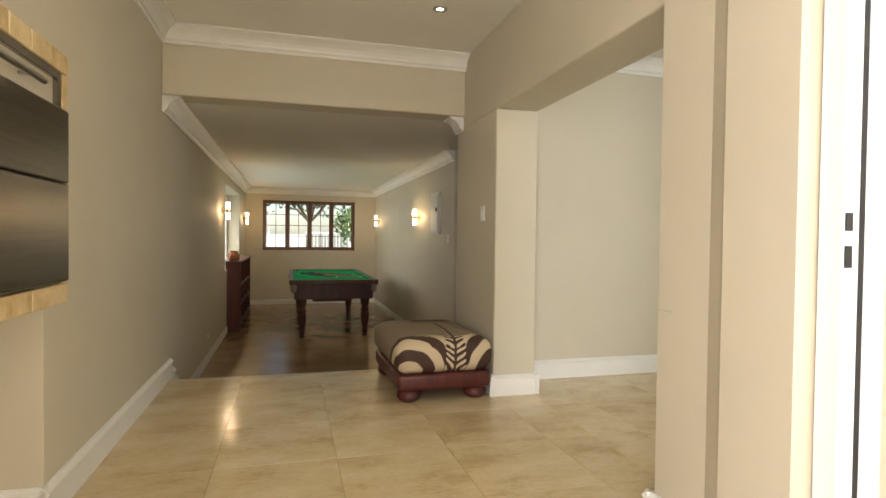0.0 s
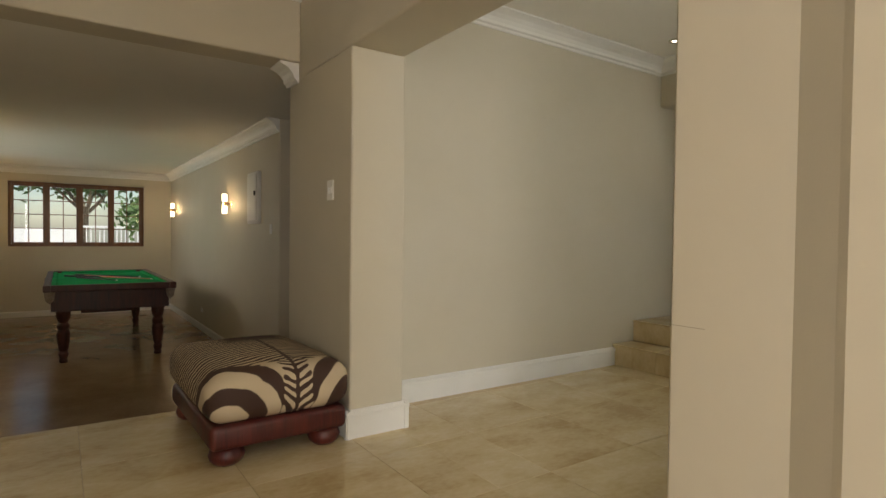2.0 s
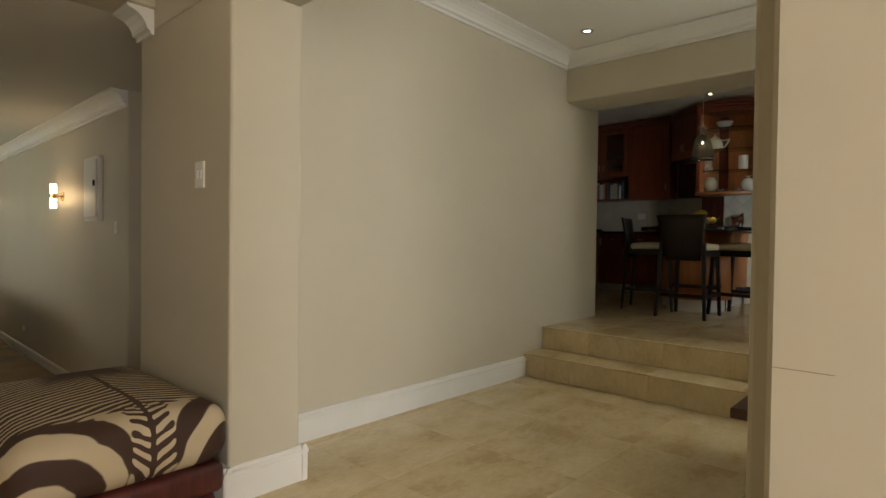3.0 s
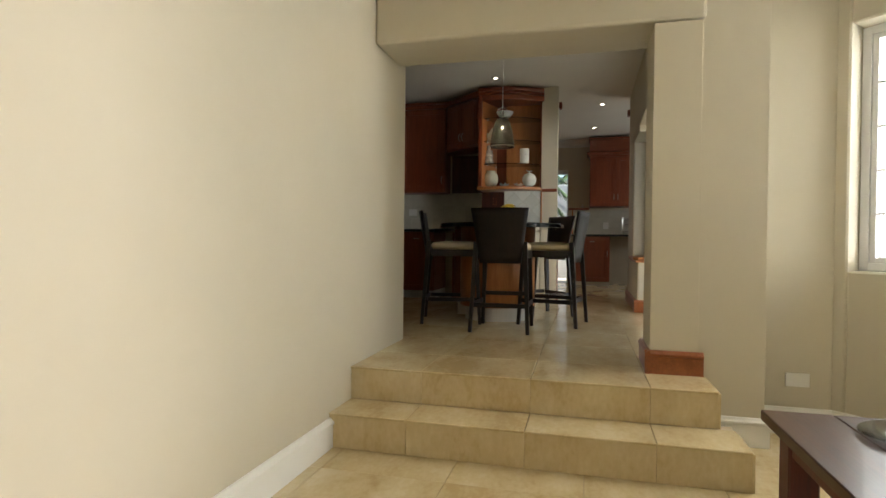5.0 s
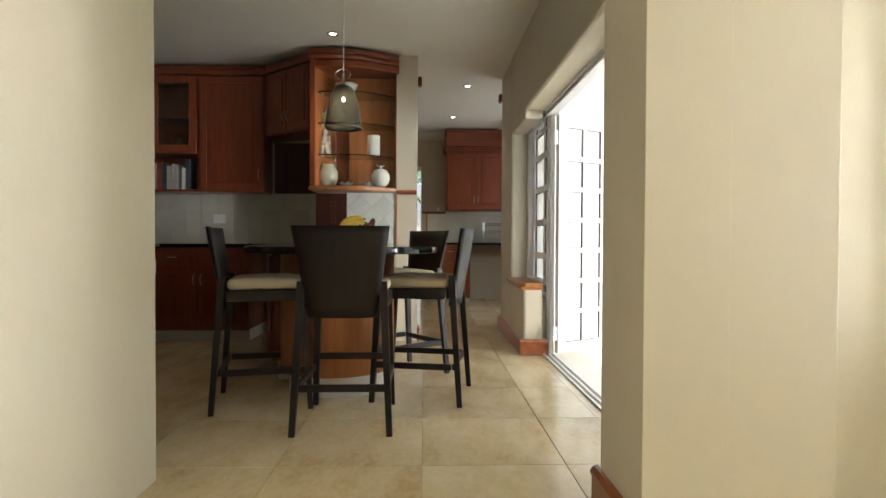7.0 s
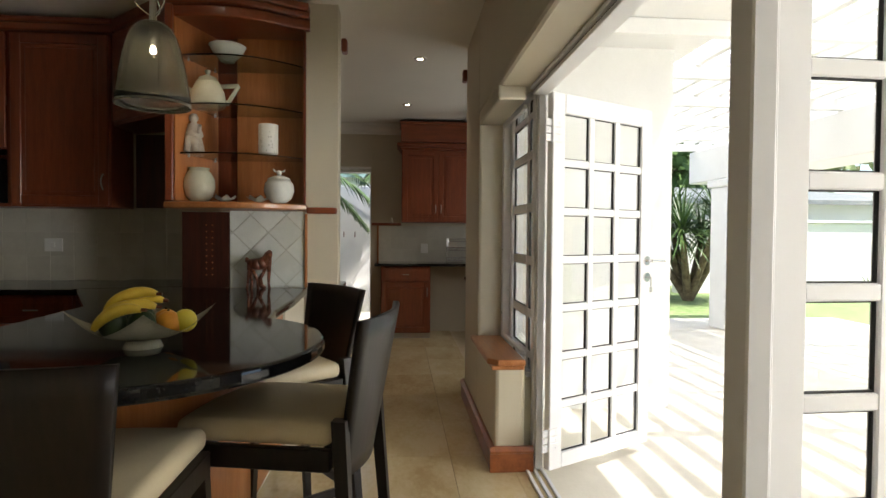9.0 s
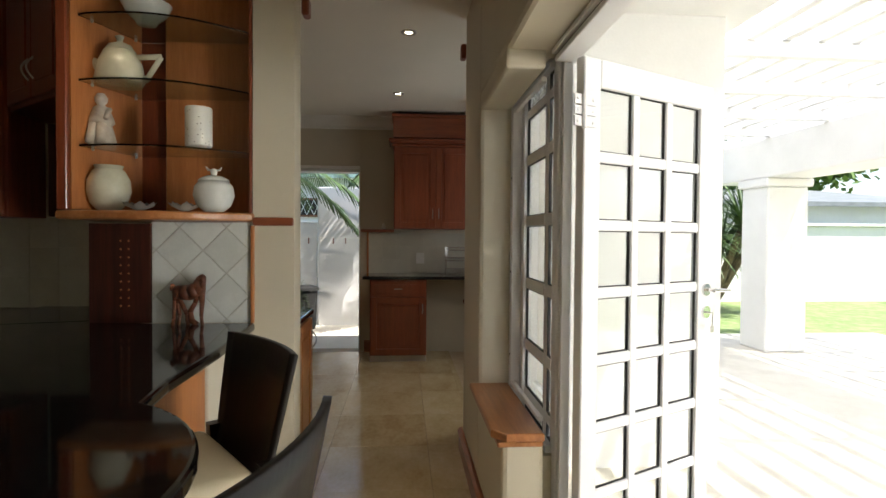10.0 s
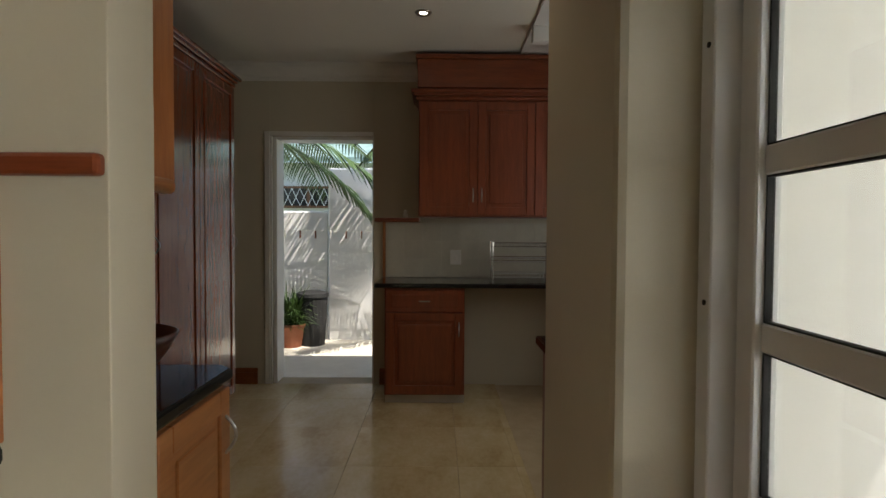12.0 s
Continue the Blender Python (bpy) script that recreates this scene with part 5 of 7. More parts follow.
def corner_unit():
    """The diagonal unit between the wall cabinets and the display shelves."""
    o = thing("corner_cabinet", (0, 0, 0), "red cherry diagonal corner cabinet above a dark recess", "cabinet")
    a, b2, c, d = (8.655, 4.47), (8.22, 3.95), (8.54, 3.74), (8.955, 4.47)
    bm = bmesh.new()
    prism(bm, [a, b2, (8.40, 3.93), (8.70, 3.95), d], 2.27, 2.86)
    part("body", bm, M["cherry"], o)
    ang = math.degrees(math.atan2(b2[1] - a[1], b2[0] - a[0]))
    ln = math.hypot(b2[0] - a[0], b2[1] - a[1])
    f = pose(a[0], a[1], 0, 0, 0, ang)
    for i in range(2):
        s = part("door", boxes(((0.02 + i * (ln - 0.04) / 2 + 0.002, -0.02, 2.29), (0.02 + (i + 1) * (ln - 0.04) / 2 - 0.002, -0.001, 2.84), 0.004)), M["cherry"], o)
        s.matrix_basis = f
        p = part("panel", boxes(((0.07 + i * (ln - 0.04) / 2, -0.027, 2.35), (-0.03 + (i + 1) * (ln - 0.04) / 2, -0.019, 2.78), 0.006)), M["cherry"], s)
        bow_handle(s, ln / 2 - 0.03 if i == 0 else ln / 2 + 0.03, 2.42)
    bm = bmesh.new()
    prism(bm, [(8.62, 4.47), (8.15, 3.93), (8.40, 3.93), (8.70, 3.95), (8.955, 4.47)], 2.861, 2.935, 0.01)
    part("crown", bm, M["cherry_h"], o)
    # near-black wood at the back: the recess's shade put into its colour
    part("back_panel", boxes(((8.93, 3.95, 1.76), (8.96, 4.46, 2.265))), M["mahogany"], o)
    t = thing("dark_wall_panel", (0, 0, 0), "dark red wooden panel beside the tiles with pale studs", "panel")
    bm = bmesh.new()
    prism(bm, [(8.345, 3.665), (8.355, 3.66), (8.42, 3.93), (8.36, 3.94)], 1.262, 1.715)
    part("board", bm, M["mahogany"], t)
    for i in range(9):
        for k in range(2):
            q = bmesh.new()
            lathe(q, [(0, 0), (0.0045, 0), (0.004, 0.003), (0, 0.004)], n=8, m=pose(8.347, 3.76 + k * 0.035, 1.34 + 0.037 * i, 0, -90, 0))
            part("stud", q, M["honey"], t, "pale stud")


corner_unit()


def display_unit():
    o = thing("display_shelf_unit", (0, 0, 0), "cherry corner display unit with curved glass shelves and crown", "shelf unit")
    L, C = (8.17, 3.905), (8.54, 3.785)
    # lit side coloured as paler honey wood, the back panel as darker cherry
    bm = bmesh.new()
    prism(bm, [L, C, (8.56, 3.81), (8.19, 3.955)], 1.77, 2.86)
    part("side_panel", bm, M["honey"], o, "honey brown side panel, its lit tone put into the wood")
    part("back_panel", boxes(((8.541, 3.212, 1.77), (8.56, 3.785, 2.86))), M["cherry"], o)
    part("end_panel", boxes(((8.345, 3.212, 1.77), (8.54, 3.226, 2.86), 0.002)), M["cherry"], o)
    part("edge_post", boxes(((8.14, 3.907, 1.768), (8.169, 3.95, 2.86), 0.004)), M["cherry"], o)

    def curve(r=0.0, n=10, depth=0.09):
        pts = []
        for i in range(n + 1):
            t = i / n
            x = (1 - t) * 8.18 + t * 8.335
            y = (1 - t) * 3.925 + t * 3.235
            bow = math.sin(math.pi * t) * depth
            pts.append((x - bow - r, y - bow * 0.3))
        return pts
    for z in (2.038, 2.314, 2.588):
        bm = bmesh.new()
        pts = [(x + 0.02, y) for x, y in curve(depth=0.11)]
        prism(bm, [(x, min(y, 3.89)) for x, y in pts] + [(8.535, 3.235), (8.535, 3.775)], z, z + 0.008)
        part("glass_shelf", bm, M["shelf_glass"], o, "clear curved glass shelf")
        for x, y in ((8.25, 3.86), (8.48, 3.785), (8.53, 3.30)):
            q = bmesh.new()
            cyl(q, (x, y, z - 0.007), (x - 0.02, y - 0.01, z - 0.007), 0.006, n=8)
            part("shelf_pin", q, M["steel"], o, "steel shelf pin")
    bm = bmesh.new()
    prism(bm, [(x, y + (0.04 if i == 0 else 0) - (0.03 if i == 10 else 0)) for i, (x, y) in enumerate(curve(0.02, depth=0.12))] + [(8.345, 3.20), (8.345, 3.212), (8.56, 3.212), (8.56, 3.96)], 1.728, 1.766, 0.01)
    part("base_shelf", bm, M["honey_h"], o, "thick honey oak base shelf")
    for z0, z1, r in ((2.80, 2.862, 0.012), (2.863, 2.90, 0.04), (2.901, 2.945, 0.065)):
        bm = bmesh.new()
        prism(bm, [(x, y + 0.03 * (i == 0) - 0.05 * (i == 10)) for i, (x, y) in enumerate(curve(r))] + [(8.56, 3.19), (8.56, 3.96)], z0, z1, 0.01)
        part("crown", bm, M["cherry_h"], o)
    r = thing("dado_rail", (0, 0, 0), "red brown wooden rail round the wall nib", "rail")
    part("rail", boxes(((8.322, 3.022, 1.71), (8.349, 3.205, 1.748), 0.008, 2)), M["cherry_h"], r)
    s = thing("tile_edge_strip", (0, 0, 0), "thin honey wood strip beside the tiles", "strip")
    part("strip", boxes(((8.332, 3.200, 1.262), (8.349, 3.216, 1.709), 0.002)), M["honey"], s)


display_unit()


def clipped(poly, lo, hi):
    for axis, lim, sign in ((0, lo[0], 1), (0, hi[0], -1), (1, lo[1], 1), (1, hi[1], -1)):
        out = []
        for i, p in enumerate(poly):
            q = poly[(i + 1) % len(poly)]
            ip, iq = sign * (p[axis] - lim) >= 0, sign * (q[axis] - lim) >= 0
            if ip:
                out.append(p)
            if ip != iq:
                t = (lim - p[axis]) / (q[axis] - p[axis])
                out.append((p[0] + t * (q[0] - p[0]), p[1] + t * (q[1] - p[1])))
        poly = out
        if not poly:
            return []
    return poly


def diagonal_tiles():
    o = thing("diagonal_tile_panel", (0, 0, 0), "white glazed tiles laid diagonally above the bar", "tile panel")
    part("bedding", boxes(((8.352, 3.217, 1.262), (8.36, 3.66, 1.725))), M["grout_pale"], o)
    s, lo, hi = 0.148, (3.219, 1.264), (3.655, 1.722)
    for i in range(-3, 8):
        for j in range(-5, 6):
            cx, cz = 3.43 + (i + j) * s * 0.7071, 1.49 + (i - j) * s * 0.7071
            h = (s - 0.006) * 0.7071
            p = clipped([(cx - h, cz), (cx, cz - h), (cx + h, cz), (cx, cz + h)], lo, hi)
            if len(p) < 3:
                continue
            bm = bmesh.new()
            f = [bm.verts.new((8.345, y, z)) for y, z in p]
            g = [bm.verts.new((8.352, y, z)) for y, z in p]
            bm.faces.new(f)
            bm.faces.new(list(reversed(g)))
            for k in range(len(p)):
                bm.faces.new((f[k], f[(k + 1) % len(p)], g[(k + 1) % len(p)], g[k]))
            bmesh.ops.recalc_face_normals(bm, faces=bm.faces)
            part("tile", bm, M["tile_white"], o)


M["grout_pale"] = mottled("pale_grout", [(0.50, 0.50, 0.44), (0.56, 0.56, 0.50)], 0.8, 8, 60, 0.05)
M["tile_white"] = mottled("white_crackle_tile", [(0.60, 0.62, 0.58), (0.70, 0.72, 0.68)], 0.2, 8, 80, 0.03, per_piece=0.3)
diagonal_tiles()


def bar():
    o = thing("breakfast_bar", (0, 0, 0), "curved cherry and honey oak bar base on a pale plinth", "bar")
    bm = bmesh.new()
    box(bm, (6.95, 3.26, 0.50), (8.345, 3.95, 1.22), 0.004)
    part("carcass", bm, M["cherry"], o)
    # lit wood on the curve is painted honey, the carcass stays dark cherry
    bm = bmesh.new()
    cyl(bm, (6.83, 3.50, 0.50), (6.83, 3.50, 1.22), 0.355, n=48)
    part("curved_panel", bm, M["honey"], o, "curved panel, its lit wood coloured honey", smooth=True)
    part("side_panel", boxes(((7.0, 3.235, 0.50), (7.80, 3.259, 1.22))), M["honey"], o, "honey oak side panel")
    part("end_wall", boxes(((7.803, 3.222, KIT_Z), (8.345, 3.259, 1.22), 0.004)), W, o, "beige plastered bar end")
    part("plinth", boxes(((6.98, 3.30, KIT_Z), (8.33, 3.92, 0.499))), M["plinth"], o)
    bm = bmesh.new()
    cyl(bm, (6.83, 3.50, KIT_Z), (6.83, 3.50, 0.499), 0.30, n=40)
    part("round_plinth", bm, M["plinth"], o)
    part("side_door", boxes(((6.94, 3.952, 0.53), (8.2, 3.972, 1.19), 0.004)), M["cherry"], o)
    t = thing("granite_counter", (0, 0, 0), "glossy black granite bar top with a round end", "bar top")
    pts = [(8.344, 3.20)]
    pts += [(7.75, 3.165), (7.32, 3.165)]
    cx, cy, r = 6.64, 3.44, 0.565
    a0, a1 = -32, -275
    n = 44
    pts += [(cx + r * math.cos(radians(a0 + (a1 - a0) * i / n)), cy + r * math.sin(radians(a0 + (a1 - a0) * i / n))) for i in range(n + 1)]
    pts += [(7.5, 4.04), (8.27, 4.50), (8.43, 3.945), (8.344, 3.66)]
    bm = bmesh.new()
    prism(bm, pts, 1.222, 1.262, 0.012, 3)
    part("round_slab", bm, M["granite"], t)
    bm = bmesh.new()
    prism(bm, [(8.273, 4.515), (8.975, 4.515), (8.975, 3.96), (8.433, 3.948), (8.273, 4.503)], 1.222, 1.262)
    part("corner_slab", bm, M["granite"], t)


bar()


def bar_stool(x, y, turn):
    """Faces local +x; the back stands at -x."""
    o = thing("bar_stool", (x, y, KIT_Z), "dark espresso bar stool with a cream cushion and curved back", "bar stool", "stools round the bar", turn)
    hw = 0.215
    seat = bmesh.new()
    box(seat, (-0.20, -hw + 0.01, 0.655), (0.235, hw - 0.01, 0.715), 0.025, seg=4)
    bmesh.ops.subdivide_edges(seat, edges=[e for e in seat.edges if e.calc_length() > 0.2], cuts=5, use_grid_fill=True)
    for v in seat.verts:
        if v.co.z > 0.69:
            v.co.z += 0.018 * (1 - ((v.co.x - 0.02) / 0.23) ** 2) * (1 - (v.co.y / hw) ** 2)
    part("seat", seat, M["cream"], o, "cream leather cushion", smooth=True)
    part("seat_frame", boxes(((-0.20, -hw, 0.595), (0.22, -hw + 0.025, 0.655), 0.003), ((-0.20, hw - 0.025, 0.595), (0.22, hw, 0.655), 0.003), ((0.195, -hw + 0.025, 0.595), (0.22, hw - 0.025, 0.655), 0.003), ((-0.20, -hw + 0.025, 0.595), (-0.175, hw - 0.025, 0.655), 0.003)), M["espresso"], o)
    bk = bmesh.new()
    nx, nz = 12, 8
    grid = {}
    for side in (0, 1):
        for i in range(nx + 1):
            for j in range(nz + 1):
                u, v = -1 + 2 * i / nx, j / nz
                half = 0.165 + 0.065 * v
                xx = -0.235 - 0.075 * v + 0.035 * u * u - side * 0.018
                z = 0.555 + 0.44 * v
                grid[side, i, j] = bk.verts.new((xx, u * half, z))
    for i in range(nx):
        for j in range(nz):
            bk.faces.new((grid[0, i, j], grid[0, i + 1, j], grid[0, i + 1, j + 1], grid[0, i, j + 1]))
            bk.faces.new((grid[1, i, j], grid[1, i, j + 1], grid[1, i + 1, j + 1], grid[1, i + 1, j]))
    for i in range(nx):
        bk.faces.new((grid[0, i, 0], grid[1, i, 0], grid[1, i + 1, 0], grid[0, i + 1, 0]))
        bk.faces.new((grid[0, i, nz], grid[0, i + 1, nz], grid[1, i + 1, nz], grid[1, i, nz]))
    for j in range(nz):
        bk.faces.new((grid[0, 0, j], grid[0, 0, j + 1], grid[1, 0, j + 1], grid[1, 0, j]))
        bk.faces.new((grid[0, nx, j], grid[1, nx, j], grid[1, nx, j + 1], grid[0, nx, j + 1]))
    bmesh.ops.recalc_face_normals(bk, faces=bk.faces)
    part("backrest", bk, M["espresso"], o, "tall curved dark wooden back", smooth=True)

    def leg(top, foot, name):
        b = bmesh.new()
        t0, t1 = 0.019, 0.014
        q = [bmesh.ops.create_cube(b, size=1.0)["verts"]]
        for v in q[0]:
            up = v.co.z > 0
            c, h = (top, t0) if up else (foot, t1)
            v.co = Vector((c[0] + math.copysign(h, v.co.x), c[1] + math.copysign(h, v.co.y), c[2]))
        part(name, b, M["espresso"], o)
    leg((-0.222, hw - 0.02, 0.73), (-0.275, hw + 0.015, 0), "leg")
    leg((-0.222, -hw + 0.02, 0.73), (-0.275, -hw - 0.015, 0), "leg")
    leg((0.20, hw - 0.02, 0.595), (0.235, hw - 0.0, 0), "leg")
    leg((0.20, -hw + 0.02, 0.595), (0.235, -hw + 0.0, 0), "leg")
    for y0 in (-hw - 0.002, hw + 0.002):
        part("stretcher", boxes(((-0.225, y0 - 0.008, 0.20), (0.212, y0 + 0.008, 0.235), 0.002)), M["espresso"], o)
    part("stretcher", boxes(((-0.246, -hw, 0.20), (-0.228, hw, 0.235), 0.002)), M["espresso"], o)
    part("foot_rail", boxes(((0.212, -hw + 0.01, 0.26), (0.232, hw - 0.01, 0.295), 0.002)), M["espresso"], o)
    return o


s1 = bar_stool(6.175, 3.345, 0)
for x, y, a in ((6.50, 3.85, -78), (6.62, 2.98, 79), (7.16, 3.15, 126)):
    copy_thing(s1, pose(x, y, KIT_Z, 0, 0, a))


def pendant():
    o = thing("pendant_lamp", (6.885, 3.476, 0), "smoked glass bell pendant lamp on a thin cable", "pendant lamp")
    b = bmesh.new()
    lathe(b, [(0, 2.969), (0.055, 2.969), (0.055, 2.925), (0.050, 2.915), (0.02, 2.908), (0, 2.908)], n=28)
    part("canopy", b, M["steel_dark"], o, "dark steel ceiling canopy", smooth=True)
    b = bmesh.new()
    cyl(b, (0, 0, 2.38), (0, 0, 2.909), 0.003, n=8)
    part("cable", b, M["white"], o)
    b = bmesh.new()
    cyl(b, (0, 0, 2.25), (0, 0, 2.37), 0.014, 0.01, n=14)
    for i in range(3):
        a = 2 * math.pi * i / 3
        pts = [Vector((0.055 * math.sin(math.pi * k / 8) * math.cos(a), 0.055 * math.sin(math.pi * k / 8) * math.sin(a), 2.40 - 0.09 * k / 8)) for k in range(9)]
        for p, q in zip(pts, pts[1:]):
            cyl(b, p, q, 0.0022, n=6)
    part("holder", b, M["chrome"], o)
    b = bmesh.new()
    outer = [(0.022, 2.292), (0.042, 2.287), (0.060, 2.272), (0.075, 2.245), (0.088, 2.20), (0.099, 2.15), (0.108, 2.10), (0.115, 2.05), (0.118, 2.016)]
    inner = [(r - 0.004, z) for r, z in reversed(outer)]
    lathe(b, outer + inner, n=40, closed=True)
    part("glass_shade", b, M["smoke_glass"], o, "smoked translucent glass bell", smooth=True)
    b = bmesh.new()
    lathe(b, [(0.1165, 2.012), (0.1195, 2.014), (0.1192, 2.021), (0.1168, 2.021)], n=40, closed=True)
    part("chrome_rim", b, M["chrome"], o)
    b = bmesh.new()
    lathe(b, [(0, 2.185), (0.008, 2.188), (0.011, 2.196), (0.009, 2.206), (0.006, 2.214), (0, 2.216)], n=20)
    part("bulb", b, M["lamp_glow"], o, "small glowing bulb", smooth=True)
    point_lamp("pendant_bulb", (6.885, 3.476, 2.178), 1.0, (1, 0.8, 0.55), 0.001)


pendant()


def ceramics():
    v = thing("cream_vase", (8.29, 3.815, 1.767), "round cream ceramic vase on the base shelf", "vase")
    v.scale = (0.92, 0.92, 0.98)
    b = bmesh.new()
    lathe(b, [(0, 0), (0.045, 0), (0.08, 0.035), (0.096, 0.09), (0.092, 0.14), (0.07, 0.18), (0.058, 0.19), (0.064, 0.205), (0.058, 0.205), (0.05, 0.188), (0, 0.17)], n=36)
    part("body", b, M["glaze_cream"], v, smooth=True)
    for x, y in ((8.205, 3.645), (8.215, 3.46)):
        d = thing("shell_dish", (x, y, 1.767), "small white shell-shaped ceramic dish", "dish", "shell dishes on the shelf")
        b = bmesh.new()
        n, c = 28, []
        rings = []
        for r, z, wv in ((0.012, 0.0, 0), (0.035, 0.012, 0.002), (0.062, 0.03, 0.010)):
            rings.append([b.verts.new(((r + wv * 0.6 * math.cos(7 * 2 * math.pi * i / n)) * math.cos(2 * math.pi * i / n), (r + wv * 0.6 * math.cos(7 * 2 * math.pi * i / n)) * math.sin(2 * math.pi * i / n), z + wv * math.cos(7 * 2 * math.pi * i / n))) for i in range(n)])
        c = b.verts.new((0, 0, 0.0))
        for i in range(n):
            b.faces.new((c, rings[0][(i + 1) % n], rings[0][i]))
            for p, q in zip(rings, rings[1:]):
                b.faces.new((p[i], p[(i + 1) % n], q[(i + 1) % n], q[i]))
        bmesh.ops.solidify(b, geom=list(b.faces), thickness=0.003)
        bmesh.ops.recalc_face_normals(b, faces=b.faces)
        part("dish", b, M["glaze_white"], d, smooth=True)
    p = thing("lidded_pot", (8.235, 3.345, 1.767), "round white lidded pot with a bird knob", "pot")
    b = bmesh.new()
    lathe(b, [(0, 0), (0.04, 0), (0.07, 0.025), (0.086, 0.07), (0.08, 0.11), (0.06, 0.135), (0, 0.135)], n=36)
    part("body", b, M["glaze_white"], p, smooth=True)
    b = bmesh.new()
    lathe(b, [(0.066, 0.134), (0.062, 0.142), (0.03, 0.157), (0, 0.16), ], n=36)
    l = part("lid", b, M["glaze_white"], p, smooth=True)
    b = bmesh.new()
    lathe(b, [(0, 0.155), (0.012, 0.16), (0.015, 0.175), (0.009, 0.188), (0, 0.19)], n=14)
    box(b, (-0.004, -0.03, 0.178), (0.004, 0.03, 0.186), 0.003)
    cyl(b, (0, 0.024, 0.182), (0, 0.034, 0.198), 0.006, 0.003, n=8)
    cyl(b, (0, -0.024, 0.182), (0, -0.034, 0.194), 0.006, 0.002, n=8)
    part("knob", b, M["glaze_white"], l, smooth=True)
    f = thing("seated_figurine", (8.29, 3.845, 2.047), "small pale stone figurine on the glass shelf", "figurine")
    f.scale = (1.15, 1.2, 1.08)
    b = bmesh.new()
    lathe(b, [(0, 0), (0.045, 0), (0.05, 0.02), (0.04, 0.07), (0.035, 0.09), (0.045, 0.10), (0.04, 0.12), (0.026, 0.16), (0.012, 0.172), (0.02, 0.185), (0.022, 0.2), (0.012, 0.218), (0, 0.22)], n=20)
    cyl(b, (0, 0.03, 0.155), (-0.03, 0.045, 0.10), 0.011, 0.009, n=8)
    cyl(b, (0, -0.028, 0.155), (-0.04, -0.035, 0.11), 0.011, 0.009, n=8)
    cyl(b, (-0.03, 0.01, 0.09), (-0.055, 0.015, 0.01), 0.018, 0.014, n=10)
    cyl(b, (-0.03, -0.015, 0.09), (-0.05, -0.02, 0.01), 0.018, 0.014, n=10)
    part("figure", b, M["stone_pale"], f, smooth=True)
    c = thing("speckled_cylinder_vase", (8.215, 3.402, 2.047), "white speckled cylindrical ceramic vase", "vase")
    b = bmesh.new()
    lathe(b, [(0, 0), (0.053, 0), (0.055, 0.005), (0.055, 0.163), (0.053, 0.167), (0.048, 0.167), (0.048, 0.02), (0, 0.02)], n=40)
    part("body", b, M["speckled"], c, smooth=True)
    t = thing("ceramic_teapot", (8.29, 3.765, 2.323), "pale patterned ceramic teapot with an angular handle", "teapot")
    t.scale = (1.0, 1.18, 1.28)
    b = bmesh.new()
    lathe(b, [(0, 0), (0.075, 0), (0.088, 0.015), (0.078, 0.07), (0.055, 0.115), (0.0, 0.12)], n=32)
    part("body", b, M["glaze_cream"], t, smooth=True)
    b = bmesh.new()
    lathe(b, [(0.052, 0.117), (0.04, 0.135), (0.012, 0.145), (0.01, 0.15), (0.016, 0.165), (0, 0.172)], n=24)
    part("lid", b, M["glaze_cream"], t, smooth=True)
    b = bmesh.new()
    for p, q, r0, r1 in (((0, 0.06, 0.05), (0, 0.115, 0.09), 0.022, 0.015), ((0, 0.115, 0.09), (0, 0.15, 0.15), 0.015, 0.009), ((0, 0.15, 0.15), (0, 0.165, 0.155), 0.009, 0.008)):
        cyl(b, p, q, r0, r1, n=14)
    part("spout", b, M["glaze_cream"], t, smooth=True)
    b = bmesh.new()
    for p, q in (((0, -0.06, 0.095), (0, -0.15, 0.10)), ((0, -0.15, 0.10), (0, -0.10, 0.025)), ((0, -0.10, 0.025), (0, -0.075, 0.02))):
        cyl(b, p, q, 0.010, n=10)
    part("handle", b, M["glaze_cream"], t, smooth=True)
    w = thing("white_bowl", (8.30, 3.655, 2.597), "white ceramic bowl on the top glass shelf", "bowl")
    b = bmesh.new()
    lathe(b, [(0, 0), (0.04, 0), (0.045, 0.012), (0.085, 0.05), (0.104, 0.085), (0.1, 0.088), (0.08, 0.055), (0.04, 0.02), (0, 0.018)], n=36)
    part("bowl", b, M["glaze_white"], w, smooth=True)
    a = thing("carved_wooden_animal", (8.285, 3.475, 1.262), "carved brown wooden long-legged animal on the bar", "carving")
    b = bmesh.new()

    def limb(points):
        for (p, r0), (q, r1) in zip(points, points[1:]):
            cyl(b, p, q, r0, r1, n=12)
            bmesh.ops.create_icosphere(b, subdivisions=2, radius=r1 * 0.97, matrix=Matrix.Translation(q))
    limb((((-0.01, 0.064, 0.0), 0.008), ((-0.005, 0.060, 0.03), 0.007), ((0.0, 0.058, 0.11), 0.009), ((0.0, 0.052, 0.16), 0.017)))
    limb((((0.012, 0.046, 0.0), 0.008), ((0.010, 0.040, 0.045), 0.008), ((0.008, 0.050, 0.10), 0.011), ((0.0, 0.046, 0.15), 0.016)))
    limb((((-0.012, -0.066, 0.0), 0.008), ((-0.008, -0.060, 0.04), 0.008), ((-0.004, -0.062, 0.10), 0.011), ((0.0, -0.056, 0.16), 0.019)))
    limb((((0.010, -0.036, 0.0), 0.012), ((0.006, -0.012, 0.02), 0.014), ((0.004, -0.008, 0.06), 0.012), ((0.004, -0.030, 0.10), 0.010), ((0.0, -0.042, 0.15), 0.016)))
